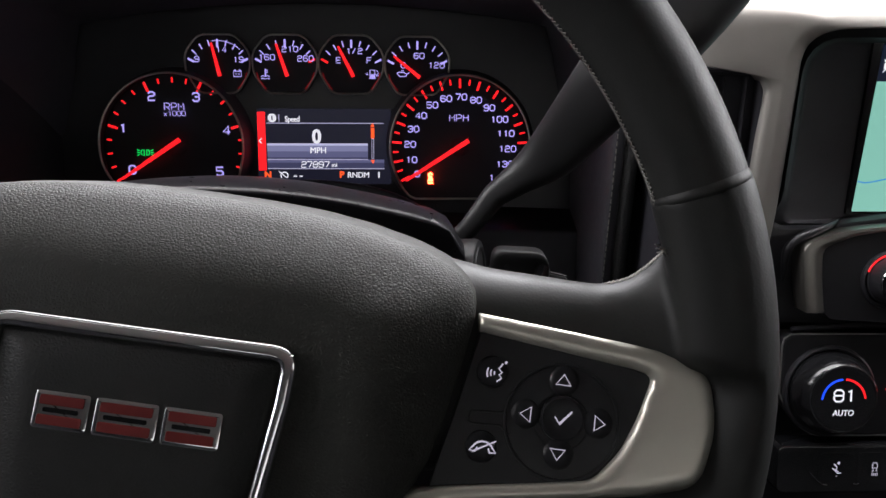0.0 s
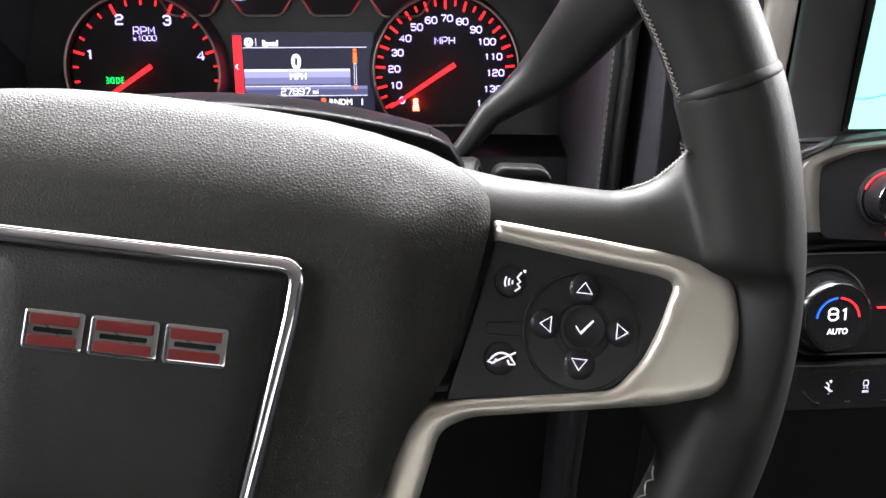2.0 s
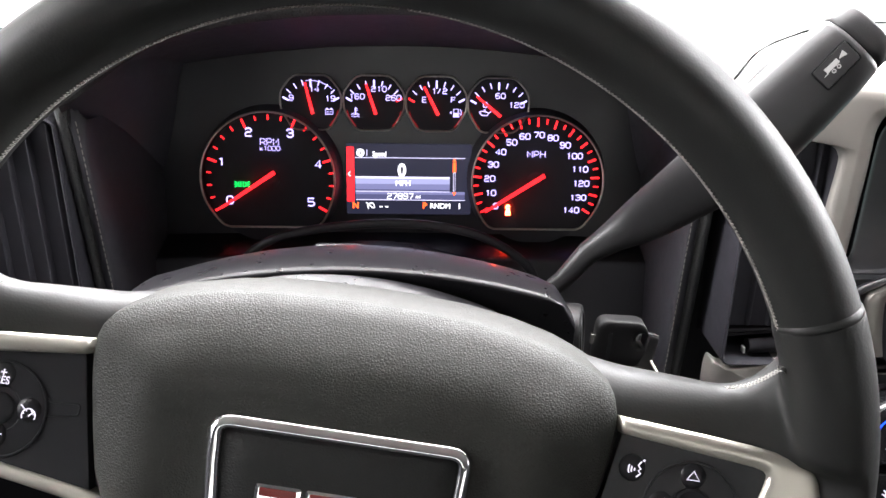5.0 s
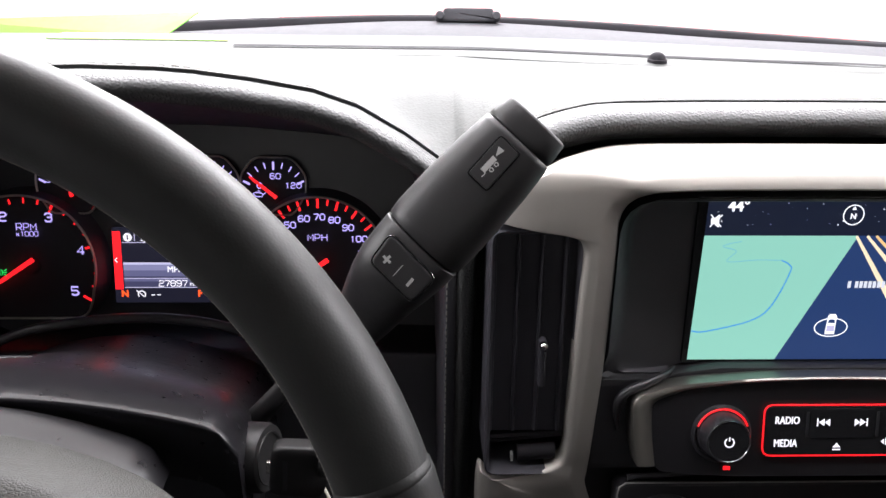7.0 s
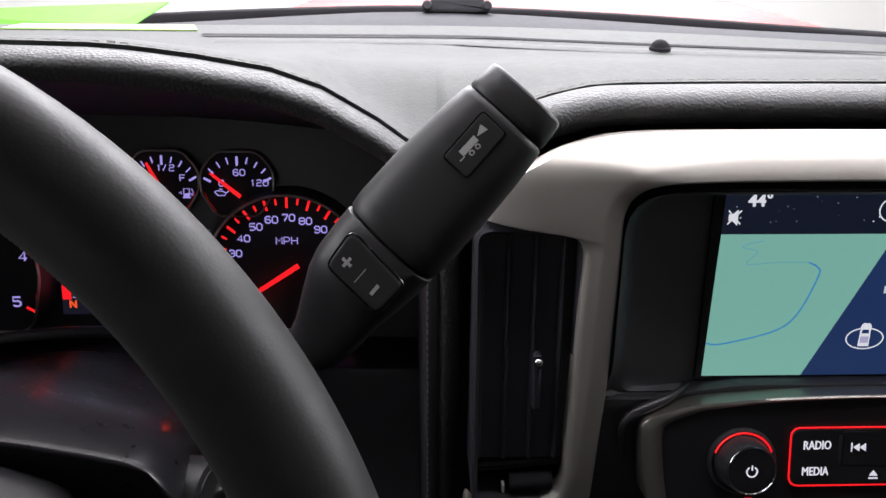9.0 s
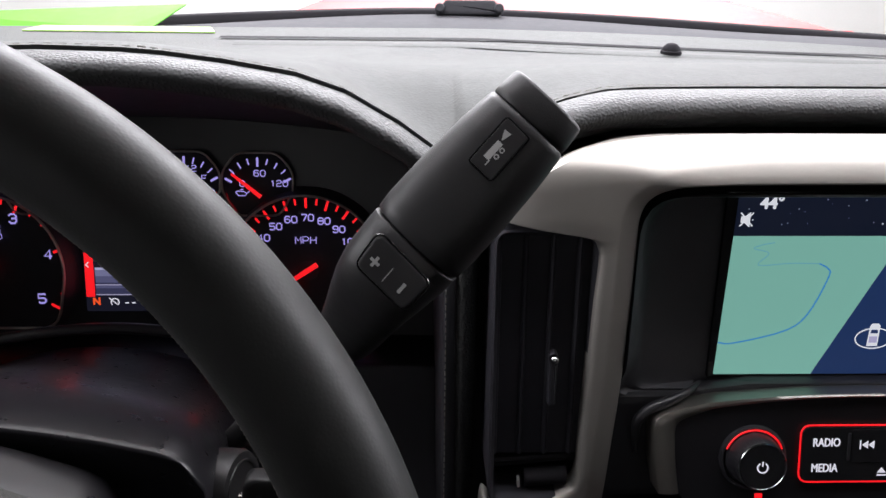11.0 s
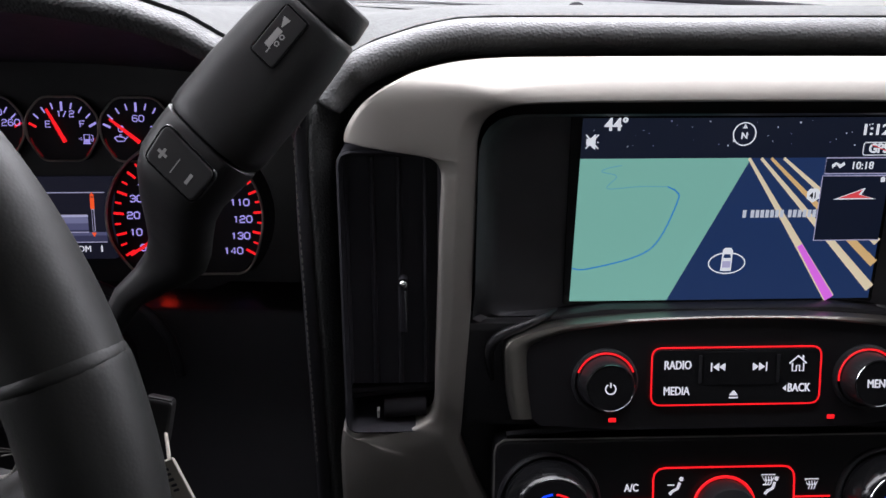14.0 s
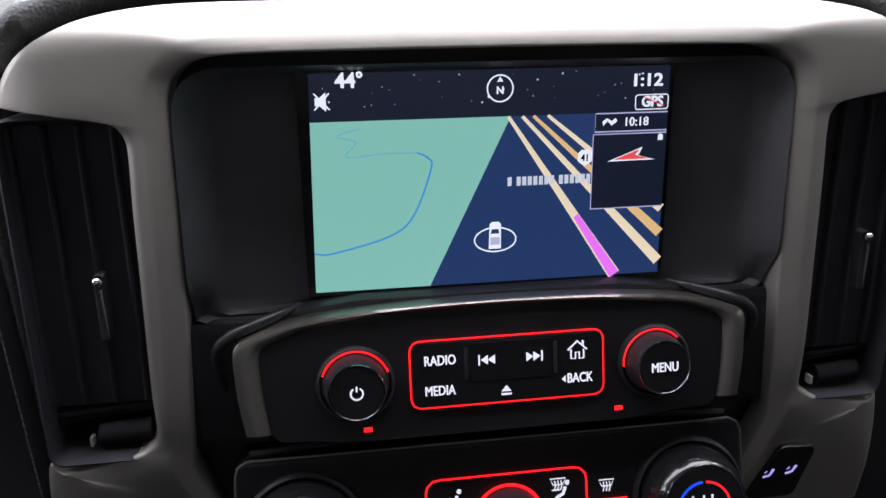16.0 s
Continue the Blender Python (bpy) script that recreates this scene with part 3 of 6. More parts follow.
STRIPT = [1.5480, 1.5625, 1.5670, 1.5702, 1.5725, 1.5702, 1.5642, 1.5560, 1.5440, 1.5060]
STRIPB = [1.5360, 1.5515, 1.5575, 1.5635, 1.5668, 1.5645, 1.5560, 1.5475, 1.5395, 1.5000]


def cowl_foot(x):
    return dash_z(x, 0.885) - 0.0012


def band(name, rows, x0, x1, mat, label, category):
    bm = bmesh.new()
    loops(bm, [[(x, y, f(x)) for x in np.linspace(x0, x1, 90)] for y, f in rows], closed=False)
    return sheet(name, bm, mat, label, category, smooth=60)


def strip_top(x):
    return float(np.mean([np.interp(x + d, STRIPX, STRIPT) for d in (-0.05, -0.025, 0, 0.025, 0.05)]))


def strip_foot(x):
    return float(np.mean([np.interp(x + d, STRIPX, STRIPB) for d in (-0.05, -0.025, 0, 0.025, 0.05)]))


band("cowl_trim", ((0.884, lambda x: cowl_foot(x) - 0.02), (0.886, lambda x: cowl_foot(x) - 0.001), (0.900, lambda x: cowl_foot(x) * 0.9 + (strip_foot(x) + 0.004) * 0.1), (0.94, lambda x: cowl_foot(x) * 0.5 + (strip_foot(x) + 0.003) * 0.5), (0.99, lambda x: strip_foot(x) + 0.001), (0.992, lambda x: strip_foot(x) - 0.02)), -0.3, 1.35, COWL, "grey plastic cowl at the foot of the windscreen", "cowl")
band("cowl_strip", ((0.990, lambda x: strip_foot(x) - 0.02), (0.994, lambda x: strip_foot(x)), (0.997, lambda x: strip_top(x) - 0.0015), (1.001, strip_top), (1.010, strip_top), (1.014, lambda x: strip_top(x) - 0.03)), -0.3, 1.35, STRIP, "black rubber strip between cowl and hood", "cowl")
bm = bmesh.new()
rows = []
for k in range(22):
    y = 1.016 + 1.1 * (k / 21) ** 1.3
    row = []
    for x in np.linspace(-0.42, 1.29, 60):
        row.append((x, y, 1.557 - 0.34 * (x - MIDX) ** 2 - 0.06 * max(0.0, (1.27 - y) / 0.254) ** 2 - 0.03 * max(0.0, y - 1.3)))
    rows.append(row)
under = [[(x, y, z - 0.03) for x, y, z in row] for row in rows]
loops(bm, [under[0]] + rows + [under[-1]], closed=False)
slab("front_body", -0.42, 1.29, 1.05, 2.10, 0.0, 1.38, HOODRED, "red body of the truck below the hood", "body")
sheet("engine_hood", bm, HOODRED, "glossy red engine hood beyond the windscreen", "hood", smooth=60)
# ---- steering wheel, turned slightly clockwise ----
WHEEL = frame_at(-0.0085, 0.2041, 1.4812, 19.25, -2.3, -6.82)
HUB = WHEEL @ Matrix.Translation((0, 0, 0.0088)) @ pose(0, 0, 0, -14, 0, 0)
CB = 1 / math.cos(radians(14))
wheel = thing("steering_wheel", WHEEL, "black leather steering wheel with satin silver spoke trim and grey stitching", "steering wheel")
RAD, RIMR = 194.0, 16.2


def rim_section(a0, a1, r, mat, name, label, n=60, bm=None):
    own = bm is None
    bm = bm or bmesh.new()
    rings = []
    for k in range(n + 1):
        a = radians(a0 + (a1 - a0) * k / n)
        ring = []
        for j in range(24):
            b = 2 * math.pi * j / 24
            rr, zz = RAD + r * math.cos(b), r * math.sin(b) * (0.96 if math.sin(b) > 0 else 1.05)
            # the grip is let in under the silver trim
            yy = rr * math.sin(a)
            near = (1 - smoothstep((abs(yy - 6) - 17) / 9)) * (1 - smoothstep((rr - 182) / 22)) * (1 if abs(math.degrees(a)) < 60 or math.degrees(a) > 120 else 0)
            cap = 7.0 - 0.25 * yy
            if zz > cap:
                zz += (cap - zz) * near
            ring.append((rr * math.cos(a), rr * math.sin(a), zz))
        rings.append(ring)
    loops(bm, rings, cap0=not own, cap1=not own)
    return part(name, bm, mat, wheel, label, smooth=60) if own else bm


rim_section(26.5, 153.5, RIMR, RIM, "upper_rim", "smooth black leather upper rim")
rim_section(220, 320, RIMR, RIM, "lower_rim", "smooth black leather lower rim")
for a in (26.5, 153.5, 220, 320):
    bm = bmesh.new()
    rings = []
    for da, dr in ((-0.7, -0.2), (-0.4, 0.4), (0.0, 0.55), (0.3, 0.3), (0.45, -0.6)):
        s = 1 if a in (26.5, 220) else -1
        aa = radians(a + da * -s)
        ring = []
        for j in range(28):
            b = 2 * math.pi * j / 28
            rr = RAD + (RIMR + dr) * math.cos(b)
            ring.append((rr * math.cos(aa), rr * math.sin(aa), (RIMR + dr) * math.sin(b)))
        rings.append(ring)
    loops(bm, rings)
    part("rim_seam", bm, RIM, wheel, "raised leather seam", smooth=60)


def spoke_rings(s):
    rings = []
    for x in (70, 84, 96, 110, 124, 138, 148, 156, 163, 169, 175, 181):
        f = max(0.0, (x - 140) / 40)
        g = smoothstep((x - 88) / 80)
        top = 47.6 + 44 * f ** 3.2 + (3.0 * (110 - x) / 26 if x < 110 else 0)
        bot = -17 - 38 * f ** 3 - 9 * max(0, (130 - x) / 40)
        cy, hy = (top + bot) / 2, (top - bot) / 2
        front = 1.5 * (1 - g) + 2.0 * g + 6 * f * f
        depth = 20 * (1 - g) + 13 * g
        ring = []
        for j in range(36):
            b = 2 * math.pi * j / 36
            c, t = math.cos(b), math.sin(b)
            yy = cy + hy * math.copysign(abs(t) ** 0.62, t)
            zz = front - depth + depth * math.copysign(abs(c) ** 0.8, c)
            zz -= 0.26 * (yy - 5) * (1 - 0.75 * f)
            zz += (min(zz, 7.2 - 0.25 * yy) - zz) * (1 - smoothstep((abs(yy - 6) - 17) / 9))
            ring.append((s * x, yy, zz))
        rings.append(ring)
    return rings


for s in (1, -1):
    bm = bmesh.new()
    loops(bm, spoke_rings(s), cap0=True, cap1=True)
    rim_section(-40 if s > 0 else 153.2, 26.8 if s > 0 else 220, RIMR + 0.9, RIM, "side_grip", "", 60, bm)
    grip = part("side_grip", bm, RIM, wheel, "soft black leather thumb grip and spoke", smooth=0)
    skin = grip.modifiers.new("skin", "REMESH")
    skin.mode, skin.voxel_size, skin.use_smooth_shade = "VOXEL", 0.0013, True
    soft = grip.modifiers.new("soft", "SMOOTH")
    soft.factor, soft.iterations = 0.5, 14

# stitches: along the top of each spoke's leather and on the inside of the rim
for s in (1, -1):
    bm = bmesh.new()
    path = [Vector((s * 150.0, 49.5, -13)), Vector((s * 157.5, 53.5, -9)), Vector((s * 163.0, 61.0, -3))]
    for a in range(22, 91, 2):
        path.append(Vector((s * (RAD - 16.0) * math.cos(radians(a)), (RAD - 16.0) * math.sin(radians(a)), 1.5)))
    path = resample(smooth_path([tuple(p) for p in path], 6), 150, closed=False)
    for k in range(0, 148):
        a, b = path[k], path[k + 1]
        t = (b - a).normalized()
        for w in (1.7, -1.7):
            tube([a + Vector((0, 0, w)), a.lerp(b, 0.5) + Vector((-s * 0.3, -0.3, 0)), b + Vector((0, 0, -w))], 0.24, 5, bm=bm)
    low = []
    for a in range(-44, -13, 1):
        low.append(Vector((s * (RAD - 16.9) * math.cos(radians(a)), (RAD - 16.9) * math.sin(radians(a)), 1)))
    for k in range(len(low) - 1):
        a, b = low[k], low[k + 1]
        t = (b - a).normalized()
        w = 2.0 if k % 2 else -2.0
        tube([a + Vector((0, 0, w)), a + t * 1.6 + Vector((-s * 0.4, 0, 0)), b + Vector((0, 0, -w))], 0.3, 5, bm=bm)
    tagged(part("stitching", bm, THREAD, wheel, "grey zigzag thread stitches"), kind="stuff")
    bm = bmesh.new()
    for k in range(3):
        tube([(s * 166.0, 63.0 + k, 2.0), (s * (164.0 - 0.5 * k), 64.5 + 0.6 * k, 3.6), (s * (161.6 - 0.8 * k), 63.8 + 1.4 * k, 4.0 + k)], 0.26, 5, bm=bm)
    part("thread_end", bm, THREAD, wheel, "loose grey thread end")

# horn pad: domed airbag cover
HALF = [(0, 61.0), (-24, 60.6), (-44, 59.6), (-63, 57.2), (-82, 53.4), (-94, 49.4), (-101.6, 45.4), (-105.4, 39.5), (-105.6, 33), (-103.6, 19), (-100.4, 3), (-96.6, -13), (-92.5, -22), (-87.5, -29), (-83.5, -40), (-78.5, -57), (-71, -76), (-55, -96), (-28, -108), (0, -111)]
right = [(-x, y) for x, y in HALF[::-1]][1:-1]
PADLINE = resample(HALF + right, 150)


def pad_height(x, y, s):
    """A brow along the top, a flat face below it and a soft bolster down each side."""
    lean = 17.6 - 0.245 * y
    u = max(0.0, (y - 20) / 32)
    brow = 0.62 * (32 * (u ** 3 - 0.5 * u ** 4) if u < 1 else 16 + y - 52)
    bolster = 3.0 * math.exp(-((abs(x) - 77) / 13) ** 2) * smoothstep((46 - y) / 20)
    return lean - 6.0 * s ** 5 - 3.0 * max(0.0, (s - 0.93) / 0.07) ** 2 - brow + bolster


bm = bmesh.new()
rings = []
for s, dz in ((0.985, -34), (1.0, -26), (1.003, -14), (1.002, -7.0), (0.9995, -4.0)):
    rings.append([(p.x * s, -8 + (p.y + 8) * s, pad_height(p.x, p.y, 1) + dz) for p in PADLINE])
for s in (0.996, 0.989, 0.98, 0.965, 0.945, 0.92, 0.88, 0.83, 0.77, 0.70, 0.62, 0.52, 0.42, 0.3, 0.18, 0.06):
    rings.append([(p.x * s, -8 + (p.y + 8) * s, pad_height(p.x * s, -8 + (p.y + 8) * s, s)) for p in PADLINE])
loops(bm, rings, cap1=True)
part("horn_pad", bm, PAD, wheel, "grained charcoal airbag cover", smooth=70)
# rear hub body
bm = lathe([(56, -14), (56, -30), (52, -50), (40, -85)], 48, 0, -14)
part("hub_back", bm, PLASTIC, wheel, "black plastic hub cover")

FRAMEPTS = rounded([(-52.4, 18.6, 13), (50.4, 18.6, 13), (49.6, 0, 30), (41.0, -74, 14), (-42.6, -74, 14), (-51.6, 0, 30)], 10)


def on_pad(x, y, up):
    return (x, y, pad_height(x, y, 0.5) + up)


bm = bmesh.new()
o = resample(FRAMEPTS, 140)
inn = inset(o, 6.2)
rings = []
for t, up in ((0.0, -1.0), (0.0, 1.0), (0.1, 2.0), (0.25, 2.9), (0.45, 3.4), (0.65, 3.1), (0.85, 1.8), (1.0, -0.4), (1.0, -1.5)):
    rings.append([on_pad(a.x + (b.x - a.x) * t, a.y + (b.y - a.y) * t, up) for a, b in zip(o, inn)])
loops(bm, rings)
part("emblem_frame", bm, CHROME, wheel, "polished chrome trapezoid frame", smooth=60)
bm = bmesh.new()
inn = resample(inset(o, 5.8), 140)
rings = [[on_pad(p.x * s, -20 + (p.y + 20) * s, 0.3 + (1.4 if s < 1 else 0)) for p in inn] for s in (1.0, 0.97, 0.7, 0.4, 0.1)]
loops(bm, rings, cap1=True)
part("emblem_field", bm, FIELD, wheel, "grained black field inside the frame", smooth=70)
# maker's badge as three plain bright blocks with dark red enamel bars
for x0, x1 in ((-31.0, -12.8), (-11.6, 9.2), (10.4, 29.6)):
    xm, ym, hw, hh = (x0 + x1) / 2, -10.8, (x1 - x0) / 2, 6.2
    out = rounded([(xm - hw, ym - hh, 1.6), (xm + hw, ym - hh, 1.6), (xm + hw, ym + hh, 1.6), (xm - hw, ym + hh, 1.6)])
    zc = pad_height(xm, ym, 0.3)
    tilt = WHEEL @ Matrix.Translation((0, 0, zc * MM)) @ Matrix.Translation((0, ym * MM, 0)) @ pose(0, 0, 0, -13.8, 0, 0) @ Matrix.Translation((0, -ym * MM, 0))
    badge = part("badge_block", plate(out, -0.8, 2.0, 1.1), CHROME, wheel, "bright chrome badge block", m=tilt)
    for dy in (3.1, -3.1):
        bar = rounded([(xm - hw + 1.9, ym + dy - 1.6, 0.8), (xm + hw - 1.9, ym + dy - 1.6, 0.8), (xm + hw - 1.9, ym + dy + 1.6, 0.8), (xm - hw + 1.9, ym + dy + 1.6, 0.8)], 4)
        part("badge_enamel", plate(bar, 1.6, 2.25, 0.2), EMBLEM, badge, "dark red enamel bar", m=tilt, smooth=0)
    part("badge_slot", plate(rounded([(xm - hw + 3.4, ym - 0.75, 0.5), (xm + hw - 3.4, ym - 0.75, 0.5), (xm + hw - 3.4, ym + 0.75, 0.5), (xm - hw + 3.4, ym + 0.75, 0.5)], 4), 1.6, 2.15, 0.1), GLOSS, badge, "dark groove between the bars", m=tilt, smooth=0)

# silver spoke trim, button pads and buttons
def right_side(pts, s):
    q = [(s * p[0], p[1] * CB, *p[2:]) for p in pts]
    return q if s > 0 else q[::-1]


OUTER = [(106.6, 35.2, 0), (160, 31.6, 30), (185, 28.4, 12), (190, 10, 40), (185.5, -10.6, 12), (166, -16.0, 30), (150, -18.6, 40), (104.5, -25.8, 30), (96.2, -31.0, 9), (92.4, -50, 60), (86, -72, 0), (73.5, -72, 0), (81.0, -50, 60), (84.6, -32, 10), (90.5, -23.6, 6), (100, -21.2, 8), (131, -16.4, 50), (150.2, -13.2, 10), (158.6, -3.0, 30), (163.2, 8, 40), (167.2, 22.4, 5), (160, 23.8, 10), (107.4, 29.2, 0)]
PADOUT = [(108.0, 29.6, 0), (161, 24.2, 8), (167.4, 22.6, 5), (163.6, 8, 40), (159.0, -3.0, 30), (150.6, -13.6, 12), (131, -16.8, 50), (100, -21.4, 20), (97.2, -21.6, 0), (103.0, 5.0, 60)]
for s in (1, -1):
    o = rounded(right_side(OUTER, s), 6)
    bm = domed(o, -0.6, 2.9, 5.5)
    part("spoke_trim", bm, SILVER, wheel, "satin silver spoke trim", m=HUB, smooth=50)
    p = rounded(right_side(PADOUT, s), 6)
    pad = part("button_pad", plate(p, -6, -0.6, 0.5), PADBLACK, wheel, "black switch pad on the spoke", m=HUB)
    cx, cy = s * 138.4, 5.1
    bm = tube(arc(cx, cy - 1.2, 19.0, 0, 354, 60), 0.55, 6, closed=True)
    for v in bm.verts:
        v.co.z -= 0.5
    part("disc_edge", bm, PADBLACK, pad, "raised disc edge", m=HUB)
    part("switch_disc", lathe([(18.6, -1.0), (18.4, -0.35), (17.6, -0.2), (9.2, -0.3), (8.6, -0.9)], 56, cx, cy - 1.2, cap=True), PADBLACK, pad, "round four-way switch disc", m=HUB)
    slot = rounded([(cx - s * 17.0, cy + 1.6, 1.5), (cx - s * 20, cy - 0.6, 2), (cx - s * 31, cy - 1.4, 1.6), (cx - s * 31, cy - 5.4, 1.6), (cx - s * 20, cy - 5.0, 2), (cx - s * 16.5, cy - 8.5, 1.5)] if s > 0 else [(cx + 16.0, cy - 6.5, 1.5), (cx + 19.6, cy - 1.2, 2), (cx + 31.6, cy + 0.4, 1.6), (cx + 32.0, cy + 5.0, 1.6), (cx + 20, cy + 4.2, 2), (cx + 17.6, cy + 6.6, 1.5)])
    bm = tube(slot, 0.35, 6)
    for v in bm.verts:
        v.co.z -= 0.45
    part("slot_edge", bm, PADBLACK, pad, "raised edge of the finger slot", m=HUB)
    for name, dx, dy, r in (("up_button", -0.6, 12.4, 5.2), ("down_button", 0, -11.6, 5.2), ("side_button", -12.2, 0.0, 5.0), ("side_button", 12.2, 0.0, 5.0)):
        part(name, lathe([(r, -0.5), (r * 0.94, 0.1), (r * 0.7, 0.75), (r * 0.35, 1.1)], 28, cx + dx, cy + dy), PADBLACK, pad, "soft black domed button", m=HUB)
    if s > 0:
        part("ok_button", lathe([(7.6, -1.0), (7.4, 0.4), (6.6, 0.8), (5.2, 0.2), (3.0, -0.1)], 36, cx, cy), PADBLACK, pad, "dished centre button", m=HUB)
    else:
        part("ok_button", lathe([(6.4, -1.0), (6.2, -0.2), (5.4, 0.5), (4.0, 1.0), (2.4, 1.2), (1.0, 1.3)], 36, cx, cy - 1.0), PADBLACK, pad, "soft domed centre button", m=HUB)



def icon(name, bm, parent, mat=ICON):
    return part(name, bm, mat, parent, "backlit pale symbol", m=HUB, smooth=0)


pads = [o for o in wheel.children if o.name.startswith("button_pad")]
rp, lp = pads[0], pads[1]
cx, cy = 138.4, 5.1
for ang, dx, dy in ((90, -1.0, 12.4), (180, -12.2, 0), (0, 12.0, 0), (270, -0.6, -11.4)):
    m = pose(0, 0, 0, 0, 0, ang)
    tri = [m @ Vector(p) for p in ((2.1, 0, 0), (-1.4, 2.5, 0), (-1.4, -2.5, 0))]
    icon("arrow_symbol", ribbon([(cx + dx + p.x, cy + dy + p.y) for p in tri], 0.5, 1.35, closed=True), rp)
icon("tick_symbol", ribbon([(cx - 2.6, cy + 0.4), (cx - 0.8, cy - 1.8), (cx + 3.0, cy + 2.6)], [0.5, 0.9, 0.6], 0.4), rp)
part("voice_button", lathe([(5.4, -0.7), (5.0, 0.2), (3.6, 0.9), (1.5, 1.15)], 28, 113.6, 17.4), PADBLACK, rp, "soft black domed button", m=HUB)
part("phone_button", lathe([(5.4, -0.7), (5.0, 0.2), (3.6, 0.9), (1.5, 1.15)], 28, 112.8, -7.4), PADBLACK, rp, "soft black domed button", m=HUB)
bm = ribbon([(116.6, 20.4), (115.4, 18.6), (116.6, 17.4), (115.6, 16.6), (116.6, 15.6), (115.0, 14.2)], 0.55, 1.15)
for r in (1.4, 2.6, 3.8):
    ribbon(arc(115.4, 17.0, r, 205, 155, 6), 0.5, 1.15, bm=bm)
ribbon(arc(117.6, 20.9, 0.3, 0, 330, 8), 0.5, 1.15, bm=bm)
icon("voice_symbol", bm, rp)
bm = ribbon(arc(113.2, -9.4, 3.8, 30, 150, 10), 0.6, 1.15)
for a in (1, -1):
    ribbon([(113.2 + a * 3.3, -7.5), (113.2 + a * 4.4, -8.8), (113.2 + a * 2.4, -9.0), (113.2 + a * 1.8, -7.6)], 0.55, 1.15, bm=bm)
ribbon([(109.8, -9.2), (117.4, -5.0)], 0.5, 1.2, bm=bm)
icon("phone_symbol", bm, rp)
cx = -138.4
writing("resume_writing", "RES", 4.4, cx + 0.4, cy + 10.2, 1.3, ICON, lp, HUB, narrow=0.84, weight=0.008)
icon("plus_symbol", ribbon([(cx - 0.7, cy + 13.4), (cx + 1.7, cy + 13.4)], 0.45, 1.35, bm=ribbon([(cx + 0.5, cy + 12.2), (cx + 0.5, cy + 14.6)], 0.45, 1.36)), lp)
writing("set_writing", "SET", 4.4, cx + 1.2, cy - 12.0, 1.3, ICON, lp, HUB, narrow=0.84, weight=0.008)
icon("minus_symbol", ribbon([(cx + 0.4, cy - 15.4), (cx + 2.8, cy - 15.4)], 0.5, 1.0), lp)
cy -= 1.2
for dx, cross in ((-12.0, True), (13.0, False)):
    bm = ribbon(arc(cx + dx, cy - 0.8, 2.7, -30, 210, 18), 0.45, 1.25)
    ribbon([(cx + dx, cy - 1.0), (cx + dx + 1.8, cy + 0.9)], 0.5, 1.25, bm=bm)
    for a in (20, 60, 120, 160):
        ribbon([(cx + dx + 1.8 * math.cos(radians(a)), cy - 0.8 + 1.8 * math.sin(radians(a))), (cx + dx + 2.5 * math.cos(radians(a)), cy - 0.8 + 2.5 * math.sin(radians(a)))], 0.4, 1.25, bm=bm)
    if cross:
        ribbon([(cx + dx - 2.5, cy - 2.6), (cx + dx + 2.5, cy + 2.2)], 0.42, 1.3, bm=bm)
        ribbon([(cx + dx + 2.5, cy - 2.6), (cx + dx - 2.5, cy + 2.2)], 0.42, 1.3, bm=bm)
    else:
        ribbon([(cx + dx - 3.4, cy + 3.0), (cx + dx - 1.8, cy + 1.6)], 0.42, 1.3, bm=bm)
    icon("cruise_symbol", bm, lp)

# ---- instrument cluster ----
CLUS = frame_at(0.0, 0.549, 1.45, 15.1)
cluster = thing("instrument_cluster", CLUS, "lit instrument cluster with red needles, round dials and a driver screen", "instrument cluster")
MASKO = rounded([(-200, -58, 20), (200, -58, 20), (200, 98, 20), (150, 114, 30), (-150, 114, 30), (-200, 98, 20)], 8)
part("mask", plate(MASKO, -16, -9.5, 1.0), SATIN, cluster, "satin black cluster mask")
bm = bmesh.new()
loops(bm, [[(x, y - 3 * (x / 190) ** 2, z) for x in np.linspace(-200, 200, 48)] for y, z in ((-40.5, -11), (-42.0, -8), (-43.5, -5), (-49.5, 8), (-53.5, 16.5), (-54.6, 18.6), (-55.4, 19.6))], closed=False)
part("lower_ledge", bm, LEDGE, cluster, "shiny black ledge below the dials", smooth=50)
bm = bmesh.new()
loops(bm, [[(x, y - 3 * (x / 190) ** 2, z) for x in np.linspace(-200, 200, 48)] for y, z in ((-54.8, 18.8), (-55.6, 20.2), (-57.5, 21), (-240, 21))], closed=False)
part("ledge_face", bm, CHEEK, cluster, "satin black face below the ledge", smooth=50)


